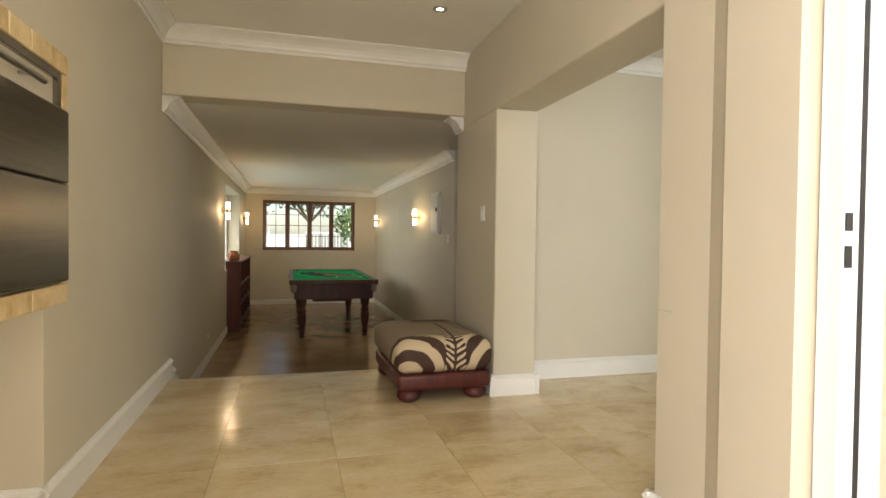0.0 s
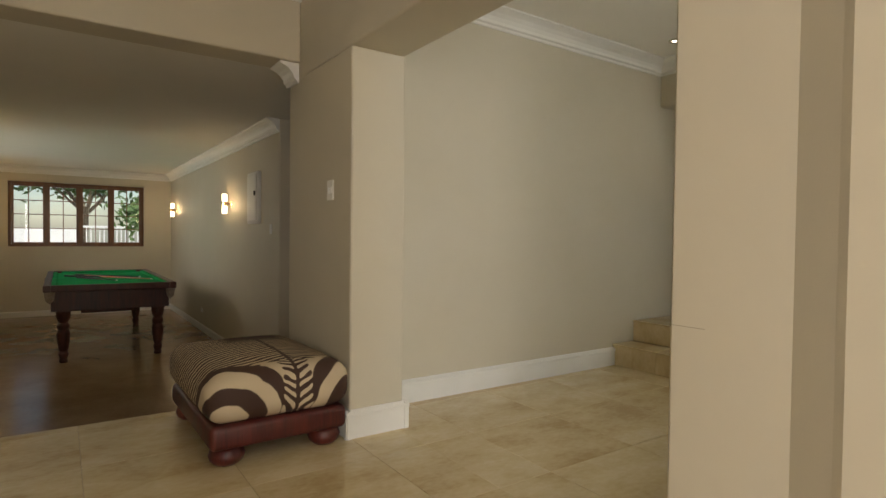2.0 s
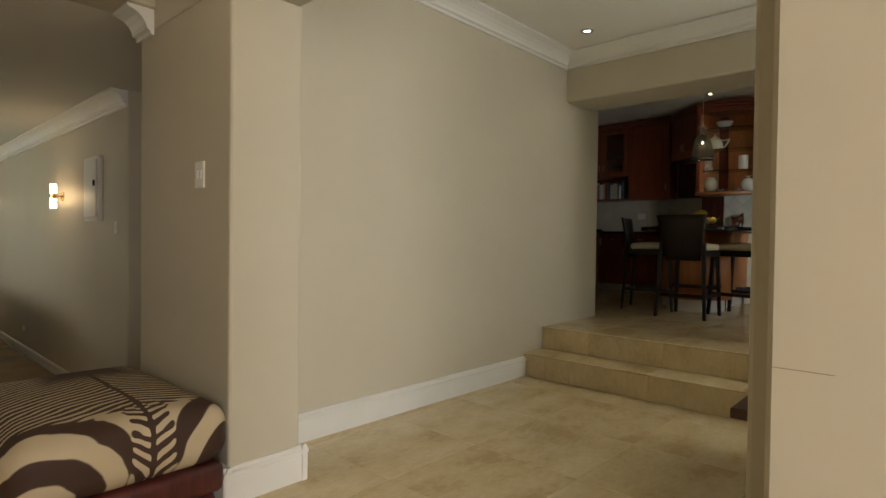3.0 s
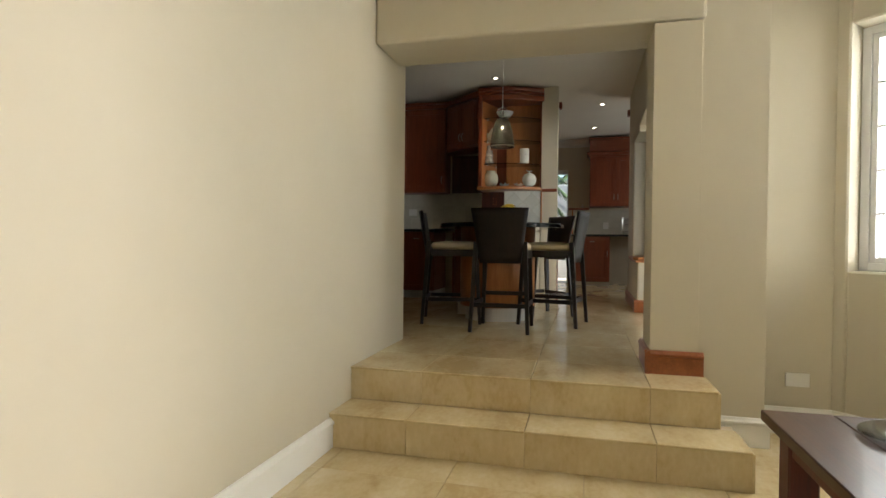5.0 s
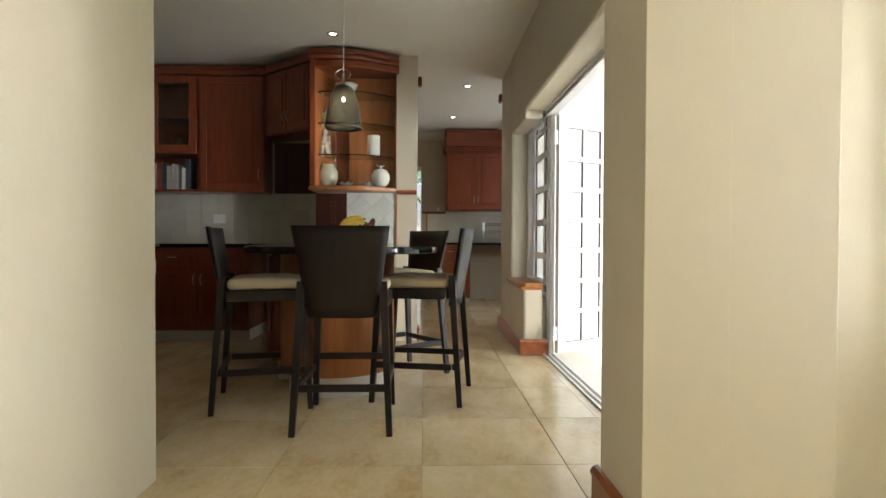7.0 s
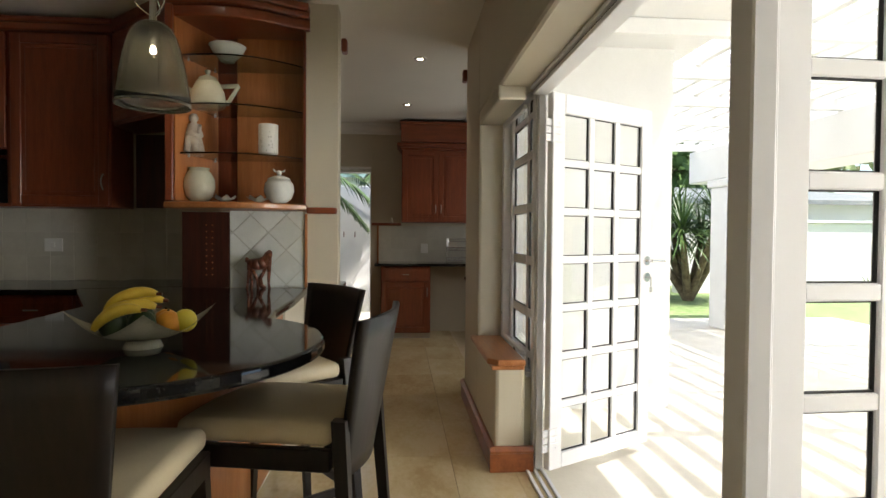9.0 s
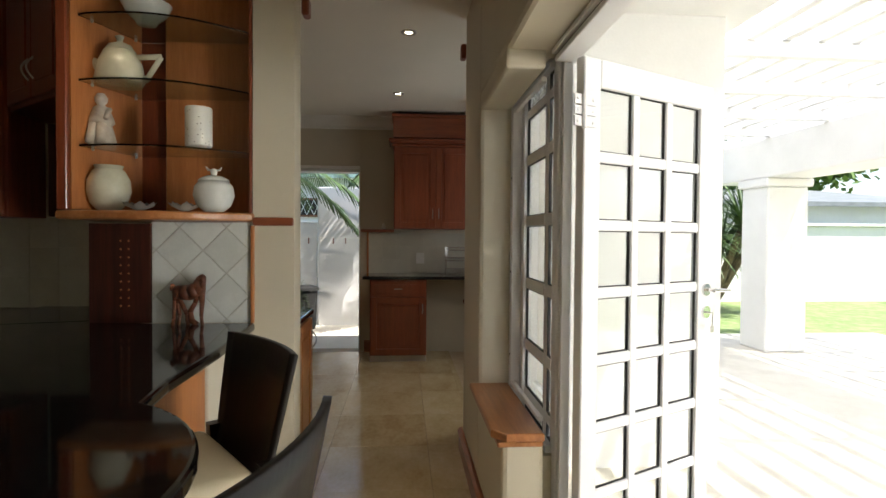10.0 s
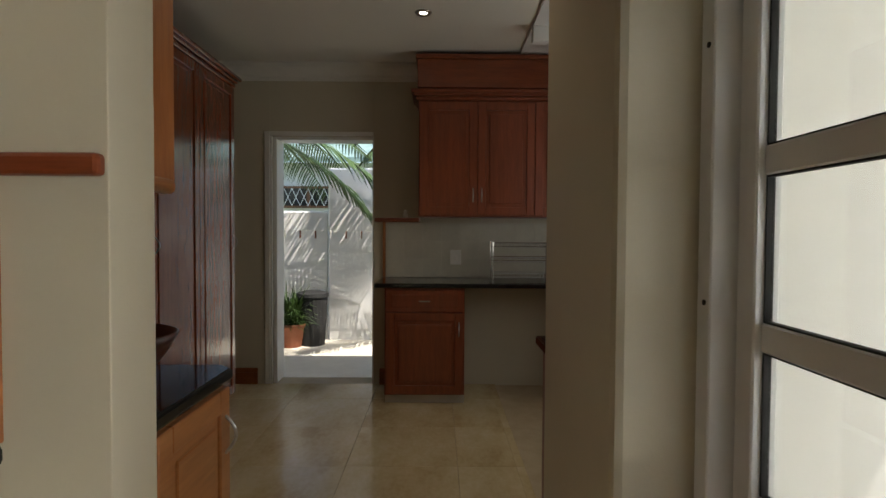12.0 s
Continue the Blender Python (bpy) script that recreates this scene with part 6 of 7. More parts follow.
    limb((((0.008, 0.004, 0.0), 0.009), ((0.004, 0.006, 0.05), 0.010), ((0.002, 0.030, 0.10), 0.010), ((0.0, 0.044, 0.14), 0.015)))
    limb((((0.0, 0.056, 0.160), 0.022), ((0.0, 0.030, 0.146), 0.033), ((0.0, -0.010, 0.146), 0.037), ((0.0, -0.042, 0.160), 0.036), ((0.0, -0.054, 0.200), 0.023), ((-0.004, -0.062, 0.212), 0.018)))
    limb((((-0.006, -0.066, 0.215), 0.015), ((-0.018, -0.070, 0.195), 0.013), ((-0.022, -0.070, 0.172), 0.008)))
    limb((((0.0, 0.060, 0.168), 0.012), ((-0.002, 0.068, 0.178), 0.009), ((-0.004, 0.072, 0.160), 0.006)))
    part("carving", b, M["carved"], a, smooth=True)


M["glaze_cream"] = mottled("cream_glaze", [(0.52, 0.50, 0.36), (0.62, 0.60, 0.47)], 0.22, 6, 60, 0.02)
M["glaze_white"] = mottled("white_glaze", [(0.64, 0.65, 0.60), (0.72, 0.73, 0.69)], 0.15, 8, 60, 0.0)
M["stone_pale"] = mottled("pale_soapstone", [(0.45, 0.38, 0.30), (0.6, 0.54, 0.45)], 0.6, 20, 60, 0.2)
M["carved"] = wood("carved_brown_wood", (0.09, 0.025, 0.010), (0.20, 0.06, 0.025), 0.35)


def speckled():
    m, nt, b = node_material("speckled_glaze", 0.35)
    n, l = nt.nodes, nt.links
    tc, vo, rp = n.new("ShaderNodeTexCoord"), n.new("ShaderNodeTexVoronoi"), n.new("ShaderNodeValToRGB")
    vo.inputs["Scale"].default_value = 55
    l.new(tc.outputs["Object"], vo.inputs["Vector"])
    l.new(vo.outputs["Distance"], rp.inputs[0])
    e = rp.color_ramp.elements
    e[0].position, e[1].position = 0.13, 0.2
    e[0].color, e[1].color = (0.16, 0.14, 0.10, 1), (0.68, 0.68, 0.63, 1)
    l.new(rp.outputs[0], b.inputs["Base Color"])
    return m


M["speckled"] = speckled()
ceramics()


def fruit_bowl():
    o = thing("fruit_platter", (6.56, 3.37, 1.262), "cream square ceramic platter with upturned corners", "platter", turn=69)
    b = bmesh.new()
    n = 14
    g = {}
    for i in range(n + 1):
        for j in range(n + 1):
            u, v = -1 + 2 * i / n, -1 + 2 * j / n
            r = math.hypot(u, v)
            g[i, j] = b.verts.new((u * 0.136, v * 0.136, 0.022 + 0.016 * max(abs(u), abs(v)) ** 2 + 0.014 * r * r + 0.05 * abs(u * v) ** 1.3))
    for i in range(n):
        for j in range(n):
            b.faces.new((g[i, j], g[i + 1, j], g[i + 1, j + 1], g[i, j + 1]))
    bmesh.ops.solidify(b, geom=list(b.faces), thickness=0.006)
    bmesh.ops.recalc_face_normals(b, faces=b.faces)
    part("platter", b, M["glaze_cream"], o, smooth=True)
    b = bmesh.new()
    lathe(b, [(0, 0), (0.052, 0), (0.044, 0.018), (0, 0.018)], n=28)
    part("foot", b, M["glaze_cream"], o, smooth=True)

    def fruit(name, x, y, z, r, mat, label, sz=1.0):
        f = thing(name, (x, y, z), label, "fruit", "fruit on the platter")
        b = bmesh.new()
        lathe(b, [(0, 0)] + [(r * math.sin(math.pi * k / 12), r * sz * (1 - math.cos(math.pi * k / 12))) for k in range(1, 12)] + [(0, 2 * r * sz)], n=24)
        part("flesh", b, mat, f, smooth=True)
        b = bmesh.new()
        cyl(b, (0, 0, 2 * r * sz - 0.002), (0, 0, 2 * r * sz + 0.004), 0.003, n=6)
        part("stalk", b, M["espresso"], f)
    z = 1.262 + 0.031
    for x, y in ((6.50, 3.42), (6.58, 3.38), (6.56, 3.445), (6.62, 3.41), (6.51, 3.35)):
        fruit("avocado", x, y, z, 0.036, M["avocado"], "dark green avocado on the platter", 1.15)
    fruit("orange", 6.56, 3.30, z, 0.036, M["orange"], "ripe orange on the platter")
    fruit("orange", 6.63, 3.335, z, 0.034, M["orange"], "ripe orange on the platter")
    fruit("lemon", 6.58, 3.262, z + 0.008, 0.033, M["lemon"], "bright yellow lemon on the platter")
    for k, (off, up) in enumerate(((0.0, 0.07), (0.035, 0.082), (0.018, 0.10), (-0.03, 0.06))):
        f = thing("banana", (0, 0, 0), "ripe yellow banana on top of the fruit", "fruit", "fruit on the platter")
        f.matrix_world = pose(6.48 + off * 0.9, 3.360 - off * 0.3, 1.255 + up - 0.006, 0, 14 + 3 * k, 112 - 9 * k)
        b = bmesh.new()
        N, rings = 12, []
        for i in range(N + 1):
            t = i / N
            a = radians(-55 + 110 * t)
            c = Vector((0.085 * math.sin(a), 0, 0.02 + 0.052 * math.cos(a)))
            r = 0.0165 * math.sin(math.pi * min(1, max(0.0, 0.06 + 0.88 * t))) ** 0.45
            tn = Vector((math.cos(a), 0, -0.4 * math.sin(a))).normalized()
            up_ = tn.cross(Vector((0, 1, 0)))
            rings.append([b.verts.new(c + Vector((0, 1, 0)) * r * math.cos(2 * math.pi * q / 8) + up_ * r * math.sin(2 * math.pi * q / 8)) for q in range(8)])
        for p, q in zip(rings, rings[1:]):
            for s in range(8):
                b.faces.new((p[s], p[(s + 1) % 8], q[(s + 1) % 8], q[s]))
        b.faces.new(rings[0])
        b.faces.new(list(reversed(rings[-1])))
        bmesh.ops.recalc_face_normals(b, faces=b.faces)
        part("peel", b, M["banana"], f, smooth=True)
        b = bmesh.new()
        cyl(b, (-0.067, 0, 0.051), (-0.082, 0, 0.044), 0.005, 0.0045, n=8)
        part("stem", b, M["carved"], f)


M["avocado"] = mottled("avocado_skin", [(0.012, 0.03, 0.01), (0.03, 0.06, 0.02)], 0.4, 30, 200, 0.3)
M["orange"] = mottled("orange_skin", [(0.65, 0.26, 0.02), (0.75, 0.33, 0.03)], 0.4, 10, 250, 0.3)
M["lemon"] = mottled("lemon_skin", [(0.72, 0.60, 0.05), (0.8, 0.68, 0.08)], 0.38, 10, 250, 0.3)
M["banana"] = mottled("banana_skin", [(0.66, 0.46, 0.05), (0.78, 0.58, 0.08)], 0.45, 12, 80, 0.05)
fruit_bowl()


def island():
    o = thing("kitchen_island", (7.15, 5.40, KIT_Z), "curved honey cherry island with a black granite top", "island")
    b = bmesh.new()
    cyl(b, (0, 0, 0.10), (0, 0, 0.85), 0.52, n=48)
    part("curved_body", b, M["cherry"], o)
    b = bmesh.new()
    cyl(b, (0, 0, 0), (0, 0, 0.099), 0.47, n=40)
    part("plinth", b, M["plinth"], o)
    b = bmesh.new()
    lathe(b, [(0, 0.851), (0.56, 0.851), (0.575, 0.865), (0.575, 0.875), (0.56, 0.89), (0, 0.89)], n=56)
    part("top", b, M["granite"], o, "black granite top")
    for k in range(3):
        b = bmesh.new()
        a = radians(-80 + 8 * k)
        cyl(b, (0.545 * math.cos(a), 0.545 * math.sin(a), 0.68), (0.545 * math.cos(a), 0.545 * math.sin(a), 0.78), 0.004, n=8)
        part("handle", b, M["steel"], o)
    t = thing("kitchen_tap", (8.62, 5.72, 1.256), "chrome swan neck kitchen tap at the sink", "tap")
    b = bmesh.new()
    cyl(b, (0, 0, 0), (0, 0, 0.05), 0.022, n=16)
    pts = [Vector((0, 0, 0.05 + 0.17 * k / 4)) for k in range(5)] + [Vector((-0.08 + 0.08 * math.cos(math.pi * k / 8), 0, 0.22 + 0.07 * math.sin(math.pi * k / 8))) for k in range(1, 8)]
    for p, q in zip(pts, pts[1:]):
        cyl(b, p, q, 0.011, n=10)
    part("spout", b, M["chrome"], t, smooth=True)
    for s in (-1, 1):
        b = bmesh.new()
        cyl(b, (0, s * 0.02, 0.03), (0, s * 0.07, 0.05), 0.008, n=10)
        lathe(b, [(0, 0), (0.02, 0), (0.022, 0.02), (0, 0.03)], at=(0, s * 0.07, 0.045), n=12)
        part("tap_knob", b, M["chrome"], t, smooth=True)


island()

# small dark wooden spot fittings under the ceiling beside the wall ends
for x, y in ((8.52, 3.0), (9.1, 2.16)):
    q = thing("ceiling_speaker", (x, y, 2.74), "small dark wooden corner fitting high on the wall", "fitting")
    b = bmesh.new()
    box(b, (-0.025, -0.018, 0.0), (0.05, 0.018, 0.085), 0.008)
    part("case", b, M["cherry"], q)

# ---- garden, patio and courtyard ----
slab("ground", -70, -70, 90, 90, -1.3, -1.05, M["grass"], "open ground around the house")
slab("ground_patio", 5.25, -4.2, 13.2, 1.88, -0.5, 0.33, M["paving"], "pale stone patio paving")
slab("ground_lawn", 5.25, -12, 30, 1.88, -0.9, 0.27, M["grass"], "mown green lawn")
slab("ground_yard", 12.2, 1.88, 14.05, 9.5, -0.5, 0.34, M["paving"], "pale paved back yard")
slab("ground_front", -8, 13.0, 9, 40, -1.0, -0.55, M["paving"], "pale paved drive")


def patio():
    for x, y in ((12.2, -1.98),):
        o = thing("patio_column", (x, y, 0.33), "square white rendered patio column with a low step", "column")
        part("shaft", boxes(((-0.25, -0.25, 0), (0.25, 0.25, 1.95), 0.015)), M["outdoor_white"], o)
        part("cap", boxes(((-0.29, -0.29, 1.951), (0.29, 0.29, 2.05), 0.015)), M["outdoor_white"], o)
    bm = thing("patio_beam", (0, 0, 0), "white rendered beam over the patio columns", "beam")
    part("beam", boxes(((5.4, -2.25, 2.381), (13.0, -1.7, 2.85), 0.015)), M["outdoor_white"], bm)
    pg = thing("pergola", (0, 0, 0), "white timber pergola under an added light-diffusing sheet", "pergola")
    for i in range(9):
        part("rafter", boxes(((5.6 + 0.9 * i, -4.3, 2.851), (5.67 + 0.9 * i, 1.87, 2.95), 0.004)), M["outdoor_white"], pg)
    for i in range(19):
        part("slat", boxes(((5.4, 0.25 - 0.24 * i, 2.951), (13.0, 0.31 - 0.24 * i, 3.03), 0.004)), M["outdoor_white"], pg)
    # sheet added to whiten the sky and blur the slats' shadows
    sh = bmesh.new()
    box(sh, (5.4, -4.3, 3.034), (13.0, 1.87, 3.04))
    part("diffuser_sheet", sh, M["diffuser_sheet"], pg, "added milky sheet that whitens the sky and softens the sun")
    part("roof_board", boxes(((5.4, 0.5, 2.951), (13.0, 1.87, 3.03))), M["outdoor_white"], pg)
    gw = thing("garden_wall", (0, 0, 0), "white rendered garden boundary wall", "wall")
    part("wall", boxes(((17.5, -12, -0.5), (17.8, -3.9, 1.95), 0.02), ((4, -12.2, -0.5), (17.5, -11.9, 1.95), 0.02)), M["outdoor_white"], gw)
    part("coping", boxes(((17.42, -12.2, 1.951), (17.88, -3.9, 2.01), 0.01)), M["outdoor_white"], gw)
    sh = thing("outbuilding", (0, 0, 0), "white outbuilding with a grey sheeted roof", "building")
    part("wall", boxes(((19.5, -12, -0.5), (26, -4.0, 2.55))), M["outdoor_white"], sh)
    r = bmesh.new()
    v = [r.verts.new(p) for p in ((19.1, -12.4, 2.5), (19.1, -3.6, 2.5), (26.4, -3.6, 3.5), (26.4, -12.4, 3.5))]
    w = [r.verts.new(p) for p in ((19.1, -12.4, 2.62), (19.1, -3.6, 2.62), (26.4, -3.6, 3.62), (26.4, -12.4, 3.62))]
    r.faces.new(v), r.faces.new(list(reversed(w)))
    for i in range(4):
        r.faces.new((v[i], v[(i + 1) % 4], w[(i + 1) % 4], w[i]))
    bmesh.ops.recalc_face_normals(r, faces=r.faces)
    part("roof", r, M["grey_roof"], sh, "grey corrugated roof")


def translucent_sheet():
    m = bpy.data.materials.new("milky_diffuser_sheet")
    m.use_nodes = True
    nt = m.node_tree
    nt.nodes.remove(nt.nodes["Principled BSDF"])
    a, b, x = nt.nodes.new("ShaderNodeBsdfTranslucent"), nt.nodes.new("ShaderNodeBsdfTransparent"), nt.nodes.new("ShaderNodeMixShader")
    a.inputs["Color"].default_value = (0.95, 0.95, 0.94, 1)
    x.inputs[0].default_value = 0.4
    nt.links.new(b.outputs[0], x.inputs[1])
    nt.links.new(a.outputs[0], x.inputs[2])
    nt.links.new(x.outputs[0], nt.nodes["Material Output"].inputs["Surface"])
    return m


M["diffuser_sheet"] = translucent_sheet()
M["grey_roof"] = mottled("grey_roof_sheet", [(0.16, 0.18, 0.18), (0.24, 0.26, 0.26)], 0.6, 3, 40, 0.2)
M["bark"] = mottled("tree_bark", [(0.08, 0.055, 0.035), (0.2, 0.15, 0.10)], 0.9, 10, 60, 0.6)
M["foliage"] = mottled("tree_foliage", [(0.04, 0.09, 0.02), (0.08, 0.15, 0.03), (0.14, 0.20, 0.05)], 0.6, 1.5, 30, 0.1)
patio()


def blade(bm, base, way, length, width, droop, seg=5):
    """One narrow leaf."""
    way = Vector(way).normalized()
    side = way.cross(Vector((0, 0, 1)))
    side = side.normalized() if side.length > 1e-3 else Vector((1, 0, 0))
    prev = None
    p, d = Vector(base), way.copy()
    for i in range(seg + 1):
        t = i / seg
        w = width * (1 - t) ** 0.7 * (0.6 + 0.4 * min(1, t * 5))
        pair = (bm.verts.new(p - side * w / 2), bm.verts.new(p + side * w / 2))
        if prev:
            bm.faces.new((prev[0], prev[1], pair[1], pair[0]))
        prev = pair
        p = p + d * (length / seg)
        d = (d + Vector((0, 0, -droop / seg))).normalized()


def spiky_plant(name, at, trunk_h, heads, leaves, length, label, cat, seed, spread=0.5):
    rnd = random.Random(seed)
    o = thing(name, at, label, cat)
    tr, cr = bmesh.new(), bmesh.new()
    for h in range(heads):
        a = 2 * math.pi * h / heads + rnd.uniform(-0.3, 0.3)
        top = Vector((spread * math.cos(a) * (heads > 1), spread * math.sin(a) * (heads > 1), trunk_h * rnd.uniform(0.6, 1.0)))
        cyl(tr, (0, 0, 0), top, 0.09, 0.05, n=8)
        for _ in range(leaves):
            b2, e = rnd.uniform(0, 2 * math.pi), rnd.uniform(-0.45, 1.25)
            blade(cr, top + Vector((0, 0, rnd.uniform(-0.25, 0.1))), (math.cos(b2) * math.cos(e), math.sin(b2) * math.cos(e), math.sin(e)), length * rnd.uniform(0.7, 1.1), 0.055, rnd.uniform(0.3, 0.9))
    part("trunk", tr, M["bark"], o)
    part("crown", cr, M["leaf"], o, kind="stuff")


spiky_plant("yucca_palm", (16.0, -3.35, 0.27), 1.95, 8, 130, 1.15, "tall spiky green yucca palm beside the lawn", "palm", 5, 0.75)
spiky_plant("low_spiky_plant", (16.9, -5.5, 0.27), 0.1, 1, 60, 0.5, "low spiky green plant at the garden wall", "plant", 6)
spiky_plant("low_spiky_plant", (16.9, -8.2, 0.27), 0.1, 1, 60, 0.6, "low spiky green plant at the garden wall", "plant", 7)


def broad_tree(at, height, spread, n, seed, label, leaf=0.16):
    rnd = random.Random(seed)
    o = thing("garden_tree", at, label, "tree")
    tr, cr = bmesh.new(), bmesh.new()
    fork = Vector((0.1, 0, height * 0.4))
    k = height / 7
    cyl(tr, (0, 0, 0), fork, 0.2 * k, 0.14 * k, n=10)
    tips = []
    for i in range(9):
        a = 2 * math.pi * i / 9 + rnd.uniform(-0.3, 0.3)
        m = fork + Vector((math.cos(a) * spread * 0.4, math.sin(a) * spread * 0.4, height * rnd.uniform(0.12, 0.3)))
        cyl(tr, fork, m, 0.09 * k, 0.05 * k, n=8)
        for _ in range(3):
            t = m + Vector((rnd.uniform(-1, 1) * spread * 0.45, rnd.uniform(-1, 1) * spread * 0.45, height * rnd.uniform(0.02, 0.28)))
            cyl(tr, m, t, 0.05 * k, 0.02 * k, n=6)
            tips.append(t)
    for _ in range(n):
        c = rnd.choice(tips) + Vector((rnd.gauss(0, 1), rnd.gauss(0, 1), rnd.gauss(0, 0.7))) * spread * 0.17
        u = Vector((rnd.uniform(-1, 1), rnd.uniform(-1, 1), rnd.uniform(-1, 1))).normalized()
        w = u.orthogonal().normalized() * leaf * 0.5 * rnd.uniform(0.6, 1.2)
        u = u * leaf * rnd.uniform(0.6, 1.2)
        cr.faces.new([cr.verts.new(c - u), cr.verts.new(c + w), cr.verts.new(c + u), cr.verts.new(c - w)])
    part("trunk", tr, M["bark"], o)
    part("crown", cr, M["foliage"], o, kind="stuff")


broad_tree((28, -9, -0.5), 7.5, 4.2, 5200, 11, "broad green tree beyond the outbuilding", 0.28)
broad_tree((31, -15, -0.5), 8.0, 4.5, 5200, 12, "broad green tree beyond the outbuilding", 0.28)
broad_tree((9.5, -9.5, -0.1), 4.6, 2.6, 4200, 16, "leafy green tree beyond the lawn", 0.2)
broad_tree((-4.0, 33, -0.55), 6.0, 3.0, 4200, 13, "leafy tree across the drive", 0.22)
broad_tree((1.2, 36, -0.55), 6.5, 3.4, 4200, 14, "leafy tree across the drive", 0.22)
broad_tree((3.6, 21, -0.55), 3.0, 1.9, 3600, 15, "bushy tree with yellow green leaves outside the window", 0.14)

fw = thing("front_wall", (0, 0, 0), "long white boundary wall beyond the drive", "wall")
part("wall", boxes(((-14, 27, -0.6), (0.8, 27.25, 1.25), 0.02), ((2.9, 27, -0.6), (16, 27.25, 1.25), 0.02)), M["outdoor_white"], fw)
gt = thing("front_gate", (0, 0, 0), "white barred gate in the boundary wall", "gate")
part("rail", boxes(((0.8, 27.1, -0.3), (2.9, 27.14, -0.22)), ((0.8, 27.1, 1.3), (2.9, 27.14, 1.38))), M["outdoor_white"], gt)
for i in range(14):
    part("bar", boxes(((0.88 + 0.15 * i, 27.1, -0.22), (0.92 + 0.15 * i, 27.14, 1.3))), M["outdoor_white"], gt)


def yard():
    o = thing("yard_wall", (0, 0, 0), "tall white rendered yard wall with a lower left stretch", "wall")
    part("tall_wall", boxes(((14.0, -1, 0.0), (14.25, 3.78, 2.38), 0.02)), M["outdoor_white"], o)
    part("low_wall", boxes(((14.06, 3.781, 0.0), (14.25, 8.0, 1.87), 0.02)), M["outdoor_white"], o)
    b = thing("neighbour_building", (0, 0, 0), "white neighbouring building with a barred window and green roof", "building")
    part("wall", boxes(((17.2, -3, -0.3), (22, 9, 2.84))), M["outdoor_white"], b)
    w = part("window", boxes(((17.16, 4.05, 2.08), (17.199, 5.45, 2.38))), M["window_dark"], b, "dark window with a white lattice")
    part("window_frame", boxes(((17.14, 4.0, 2.04), (17.17, 5.5, 2.08)), ((17.14, 4.0, 2.38), (17.17, 5.5, 2.42)), ((17.14, 4.0, 2.08), (17.17, 4.05, 2.38)), ((17.14, 5.45, 2.08), (17.17, 5.5, 2.38)), ((17.14, 4.72, 2.08), (17.17, 4.78, 2.38))), M["window_wood"], w)
    g = bmesh.new()
    for i in range(10):
        y = 4.05 + 0.14 * i
        cyl(g, (17.13, y, 2.08), (17.13, y + 0.14, 2.38), 0.006, n=5)
        cyl(g, (17.13, y + 0.14, 2.08), (17.13, y, 2.38), 0.006, n=5)
    part("lattice", g, M["aluminium"], w)
    r = bmesh.new()
    v = [r.verts.new(p) for p in ((16.8, -3.3, 2.8), (16.8, 9.3, 2.8), (22.5, 9.3, 4.2), (22.5, -3.3, 4.2), (16.8, -3.3, 2.88), (16.8, 9.3, 2.88), (22.5, 9.3, 4.3), (22.5, -3.3, 4.3))]
    r.faces.new(v[:4]), r.faces.new(v[4:])
    for i in range(4):
        r.faces.new((v[i], v[(i + 1) % 4], v[4 + (i + 1) % 4], v[4 + i]))
    bmesh.ops.recalc_face_normals(r, faces=r.faces)
    part("roof", r, M["teal_roof"], b, "weathered green roof sheets")
    p = thing("potted_plant", (13.6, 4.1, 0.34), "bushy green plant in a terracotta pot", "plant")
    q = bmesh.new()
    lathe(q, [(0, 0), (0.10, 0), (0.14, 0.22), (0.155, 0.22), (0.155, 0.26), (0.13, 0.26), (0.12, 0.2), (0, 0.2)], n=24)
    part("pot", q, M["terracotta"], p, smooth=True)
    q = bmesh.new()
    rnd = random.Random(9)
    for _ in range(650):
        a, e = rnd.uniform(0, 2 * math.pi), rnd.uniform(0.2, 1.5)
        blade(q, (rnd.uniform(-0.08, 0.08), rnd.uniform(-0.08, 0.08), 0.2 + rnd.uniform(0, 0.2)), (math.cos(a) * math.cos(e), math.sin(a) * math.cos(e), math.sin(e)), rnd.uniform(0.15, 0.42), 0.02, 1.0, 3)
    part("foliage", q, M["leaf"], p, kind="stuff")
    d = thing("refuse_bin", (13.72, 3.9, 0.34), "dark plastic refuse bin behind the pot", "bin")
    q = bmesh.new()
    lathe(q, [(0, 0), (0.14, 0), (0.17, 0.55), (0, 0.55)], n=24)
    part("body", q, M["rubber"], d)
    q = bmesh.new()
    lathe(q, [(0.185, 0.551), (0.18, 0.59), (0.08, 0.62), (0, 0.625)], n=24)
    part("lid", q, M["rubber"], d)
    c = thing("washing_line", (0, 0, 0), "thin washing line with small pegs", "washing line")
    q = bmesh.new()
    cyl(q, (13.6, 2.6, 1.62), (13.6, 5.6, 1.66), 0.004, n=6)
    part("cord", q, M["white"], c)
    for i in range(9):
        part("peg", boxes(((13.594, 3.15 + 0.17 * i, 1.55), (13.606, 3.165 + 0.17 * i, 1.635))), M["carved"] if i % 3 else M["white"], c)


M["window_dark"] = mottled("dark_window_glass", [(0.02, 0.02, 0.025), (0.04, 0.035, 0.03)], 0.1, 3, 20, 0)
M["teal_roof"] = mottled("weathered_green_roof", [(0.16, 0.26, 0.24), (0.3, 0.42, 0.38)], 0.6, 3, 40, 0.3)
yard()


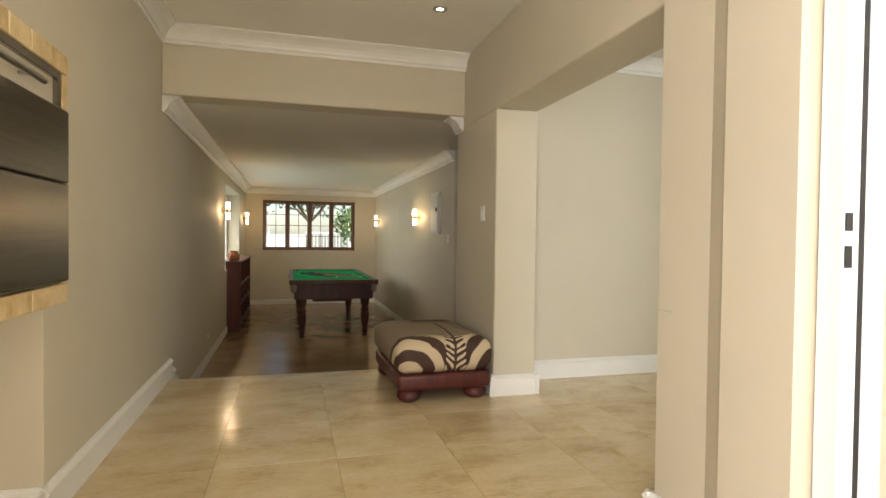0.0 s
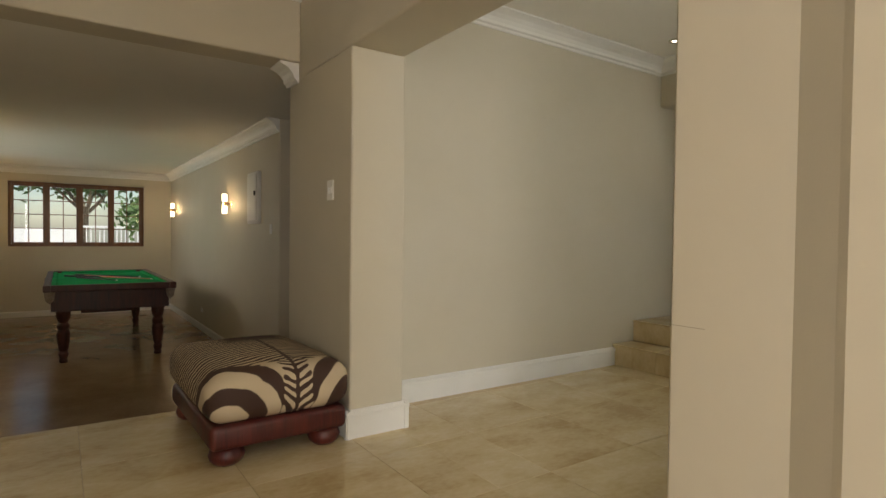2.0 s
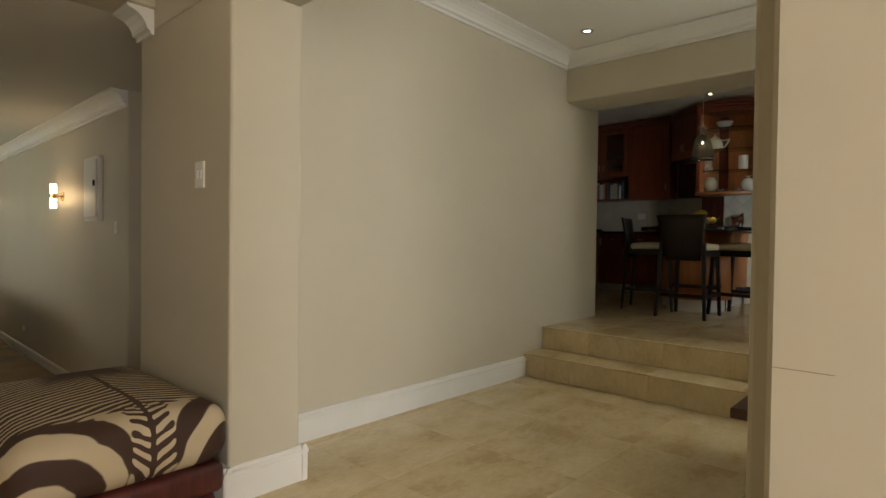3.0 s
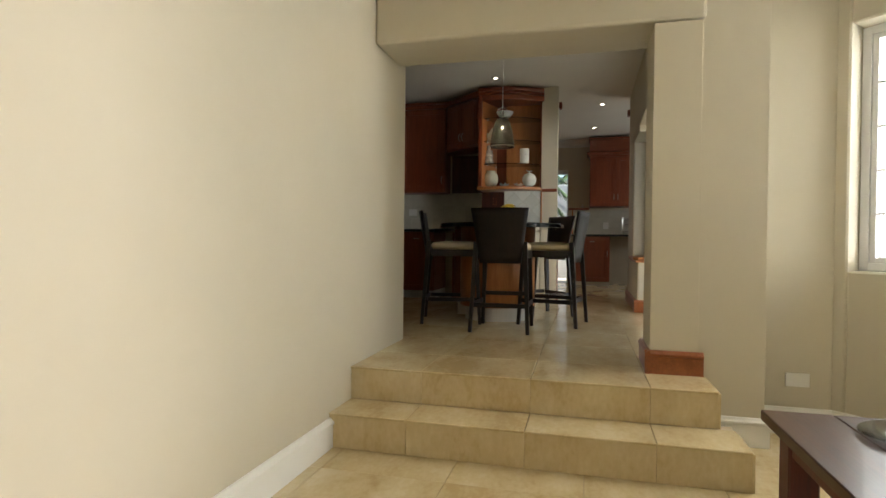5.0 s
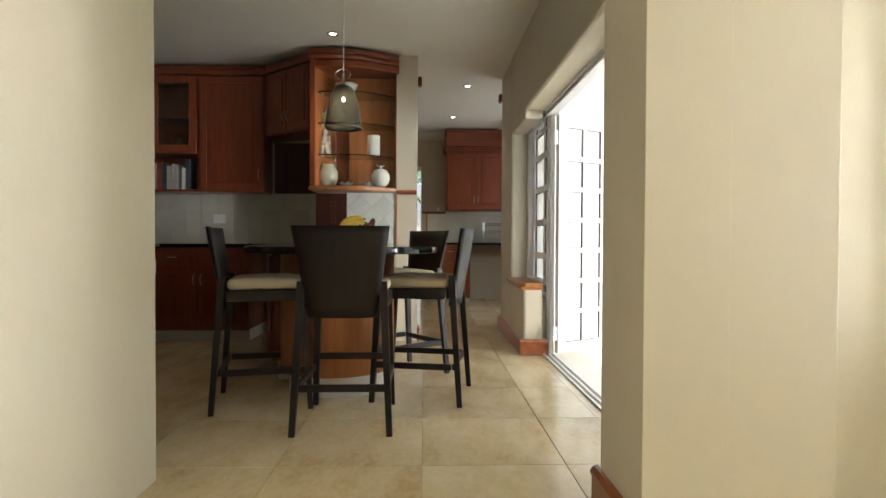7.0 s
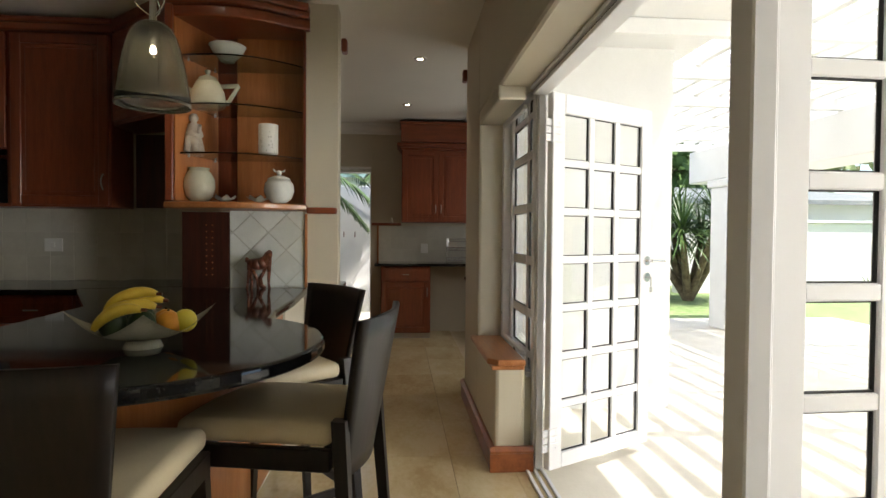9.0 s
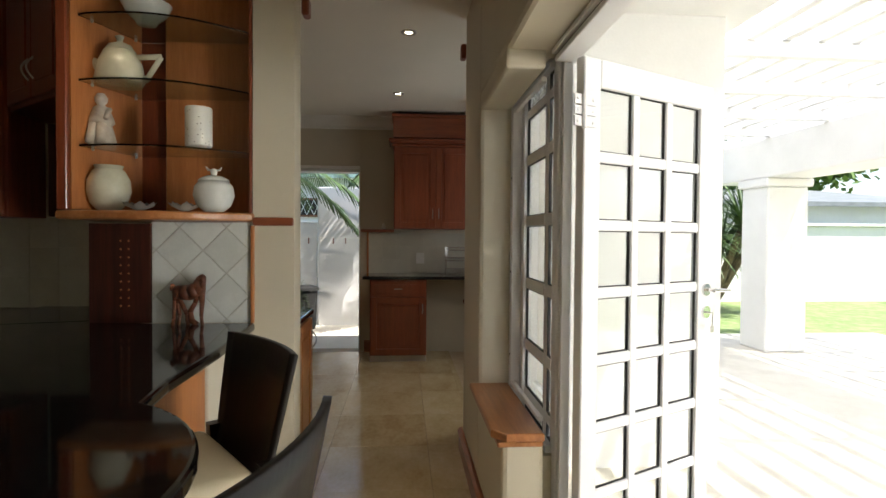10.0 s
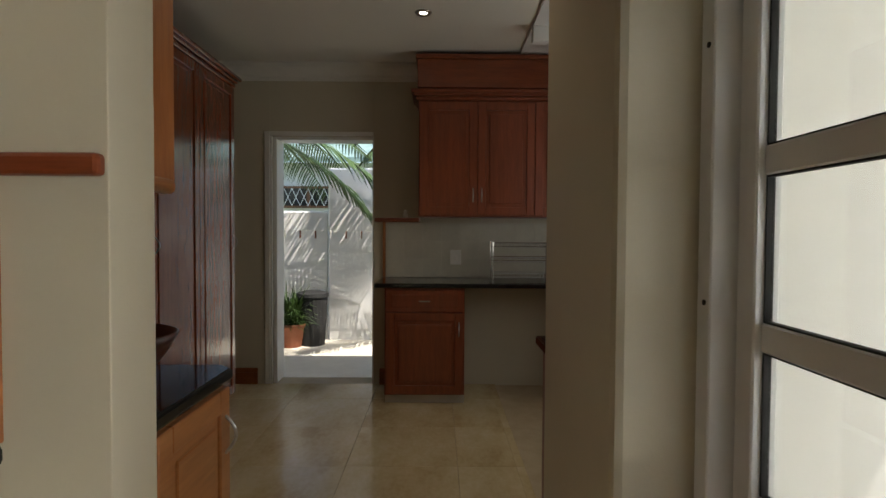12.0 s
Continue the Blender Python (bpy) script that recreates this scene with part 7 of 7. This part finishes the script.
def date_palm(at, trunk_h, fronds, length, seed, label):
    rnd = random.Random(seed)
    o = thing("feather_palm", at, label, "palm")
    t = bmesh.new()
    cyl(t, (0, 0, 0), (0, 0, trunk_h), 0.2, 0.16, n=14)
    part("trunk", t, M["bark"], o)
    for k in range(fronds):
        a = 2 * math.pi * k / fronds + rnd.uniform(-0.15, 0.15)
        e = rnd.uniform(-0.3, 0.6)
        reach = min(length, (at[0] - 12.45) / max(0.05, -math.cos(a)) + 0.1)
        f = bmesh.new()
        p, d = Vector((0, 0, trunk_h)), Vector((math.cos(a) * math.cos(e), math.sin(a) * math.cos(e), math.sin(e)))
        N = 26
        for i in range(N):
            q = p + d * reach / N
            cyl(f, p, q, 0.018 * (1 - i / N) + 0.004, n=5)
            side = d.cross(Vector((0, 0, 1))).normalized()
            if i > 2:
                for s in (-1, 1):
                    for u in (0, 0.5):
                        w = (side * s + d * 0.75 + Vector((0, 0, rnd.uniform(-0.25, 0.05)))).normalized()
                        blade(f, p + (q - p) * u, w, reach * 0.24 * math.sin(math.pi * (0.12 + 0.8 * i / N)), 0.03, 0.7, 3)
            p = q
            d = (d + Vector((0, 0, -1.1 / N))).normalized()
        part("frond", f, M["leaf"], o)


date_palm((13.25, 4.9, 0.34), 2.45, 17, 2.3, 21, "feather palm with long drooping green fronds")
date_palm((13.35, 1.7, 0.34), 2.7, 9, 1.9, 22, "feather palm with long drooping green fronds")

# ---- tiles, last ----


def tile_floor(parent, x0, y0, x1, y1, ox, oy, pitch, z, mat):
    made = {}
    i0, i1 = math.floor((x0 - ox) / pitch), math.ceil((x1 - ox) / pitch)
    j0, j1 = math.floor((y0 - oy) / pitch), math.ceil((y1 - oy) / pitch)
    for i in range(i0, i1):
        for j in range(j0, j1):
            a, b = max(x0, ox + i * pitch + 0.001), min(x1, ox + (i + 1) * pitch - 0.001)
            c, d = max(y0, oy + j * pitch + 0.001), min(y1, oy + (j + 1) * pitch - 0.001)
            if b - a < 0.02 or d - c < 0.02:
                continue
            key = (round(b - a, 3), round(d - c, 3))
            if key not in made:
                bm = bmesh.new()
                box(bm, (-key[0] / 2, -key[1] / 2, -0.0075), (key[0] / 2, key[1] / 2, 0), 0.0012)
                me = bpy.data.meshes.new("tile")
                bm.to_mesh(me)
                bm.free()
                me.materials.append(mat)
                made[key] = me
            o = new("tile", made[key])
            o.location = ((a + b) / 2, (c + d) / 2, z)
            o.parent = parent


T = M["travertine"]
tile_floor(floor_hall, WX - 0.59, -1.4, 1.82, 4.6, 0.305, 2.68, 0.61, 0.0, T)
tile_floor(floor_hall, 1.82, -1.4, 4.232, 3.98, 0.305, 2.68, 0.61, 0.0, T)
tile_floor(floor_lounge, 4.232, -1.4, 5.15, 1.965, 0.305, 2.68, 0.61, 0.0, T)
tile_floor(floor_kitchen, 4.95, 2.045, 11.97, 6.5, 4.95, 2.36, 0.6, KIT_Z, T)
tile_floor(floor_kitchen, 5.41, 1.90, 7.74, 2.045, 4.95, 2.36, 0.6, KIT_Z, T)
tile_floor(floor_kitchen, 9.1, 2.0, 11.97, 2.045, 4.95, 2.36, 0.6, KIT_Z, T)


def step_tiles(parent, x, x_back, y0, y1, z0, z1):
    y = y0
    cuts = [y0] + [c for c in (2.36, 2.96, 3.56) if y0 < c < y1] + [y1]
    for a, b in zip(cuts, cuts[1:]):
        part("tread_tile", boxes(((x - 0.012, a + 0.001, z1 - 0.0115), (x_back, b - 0.001, z1), 0.003)), T, parent)
        part("riser_tile", boxes(((x, a + 0.001, z0), (x + 0.012, b - 0.001, z1 - 0.012), 0.001)), T, parent)
    part("end_tile", boxes(((x + 0.001, y0 - 0.012, z0), (x_back, y0 - 0.0, z1 - 0.012), 0.001)), T, parent)


step_tiles(step_lower, 4.22, 4.50, 1.965, 3.984, 0.001, 0.185)
step_tiles(step_upper, 4.50, 4.95, 2.045, 3.984, 0.186, KIT_Z)
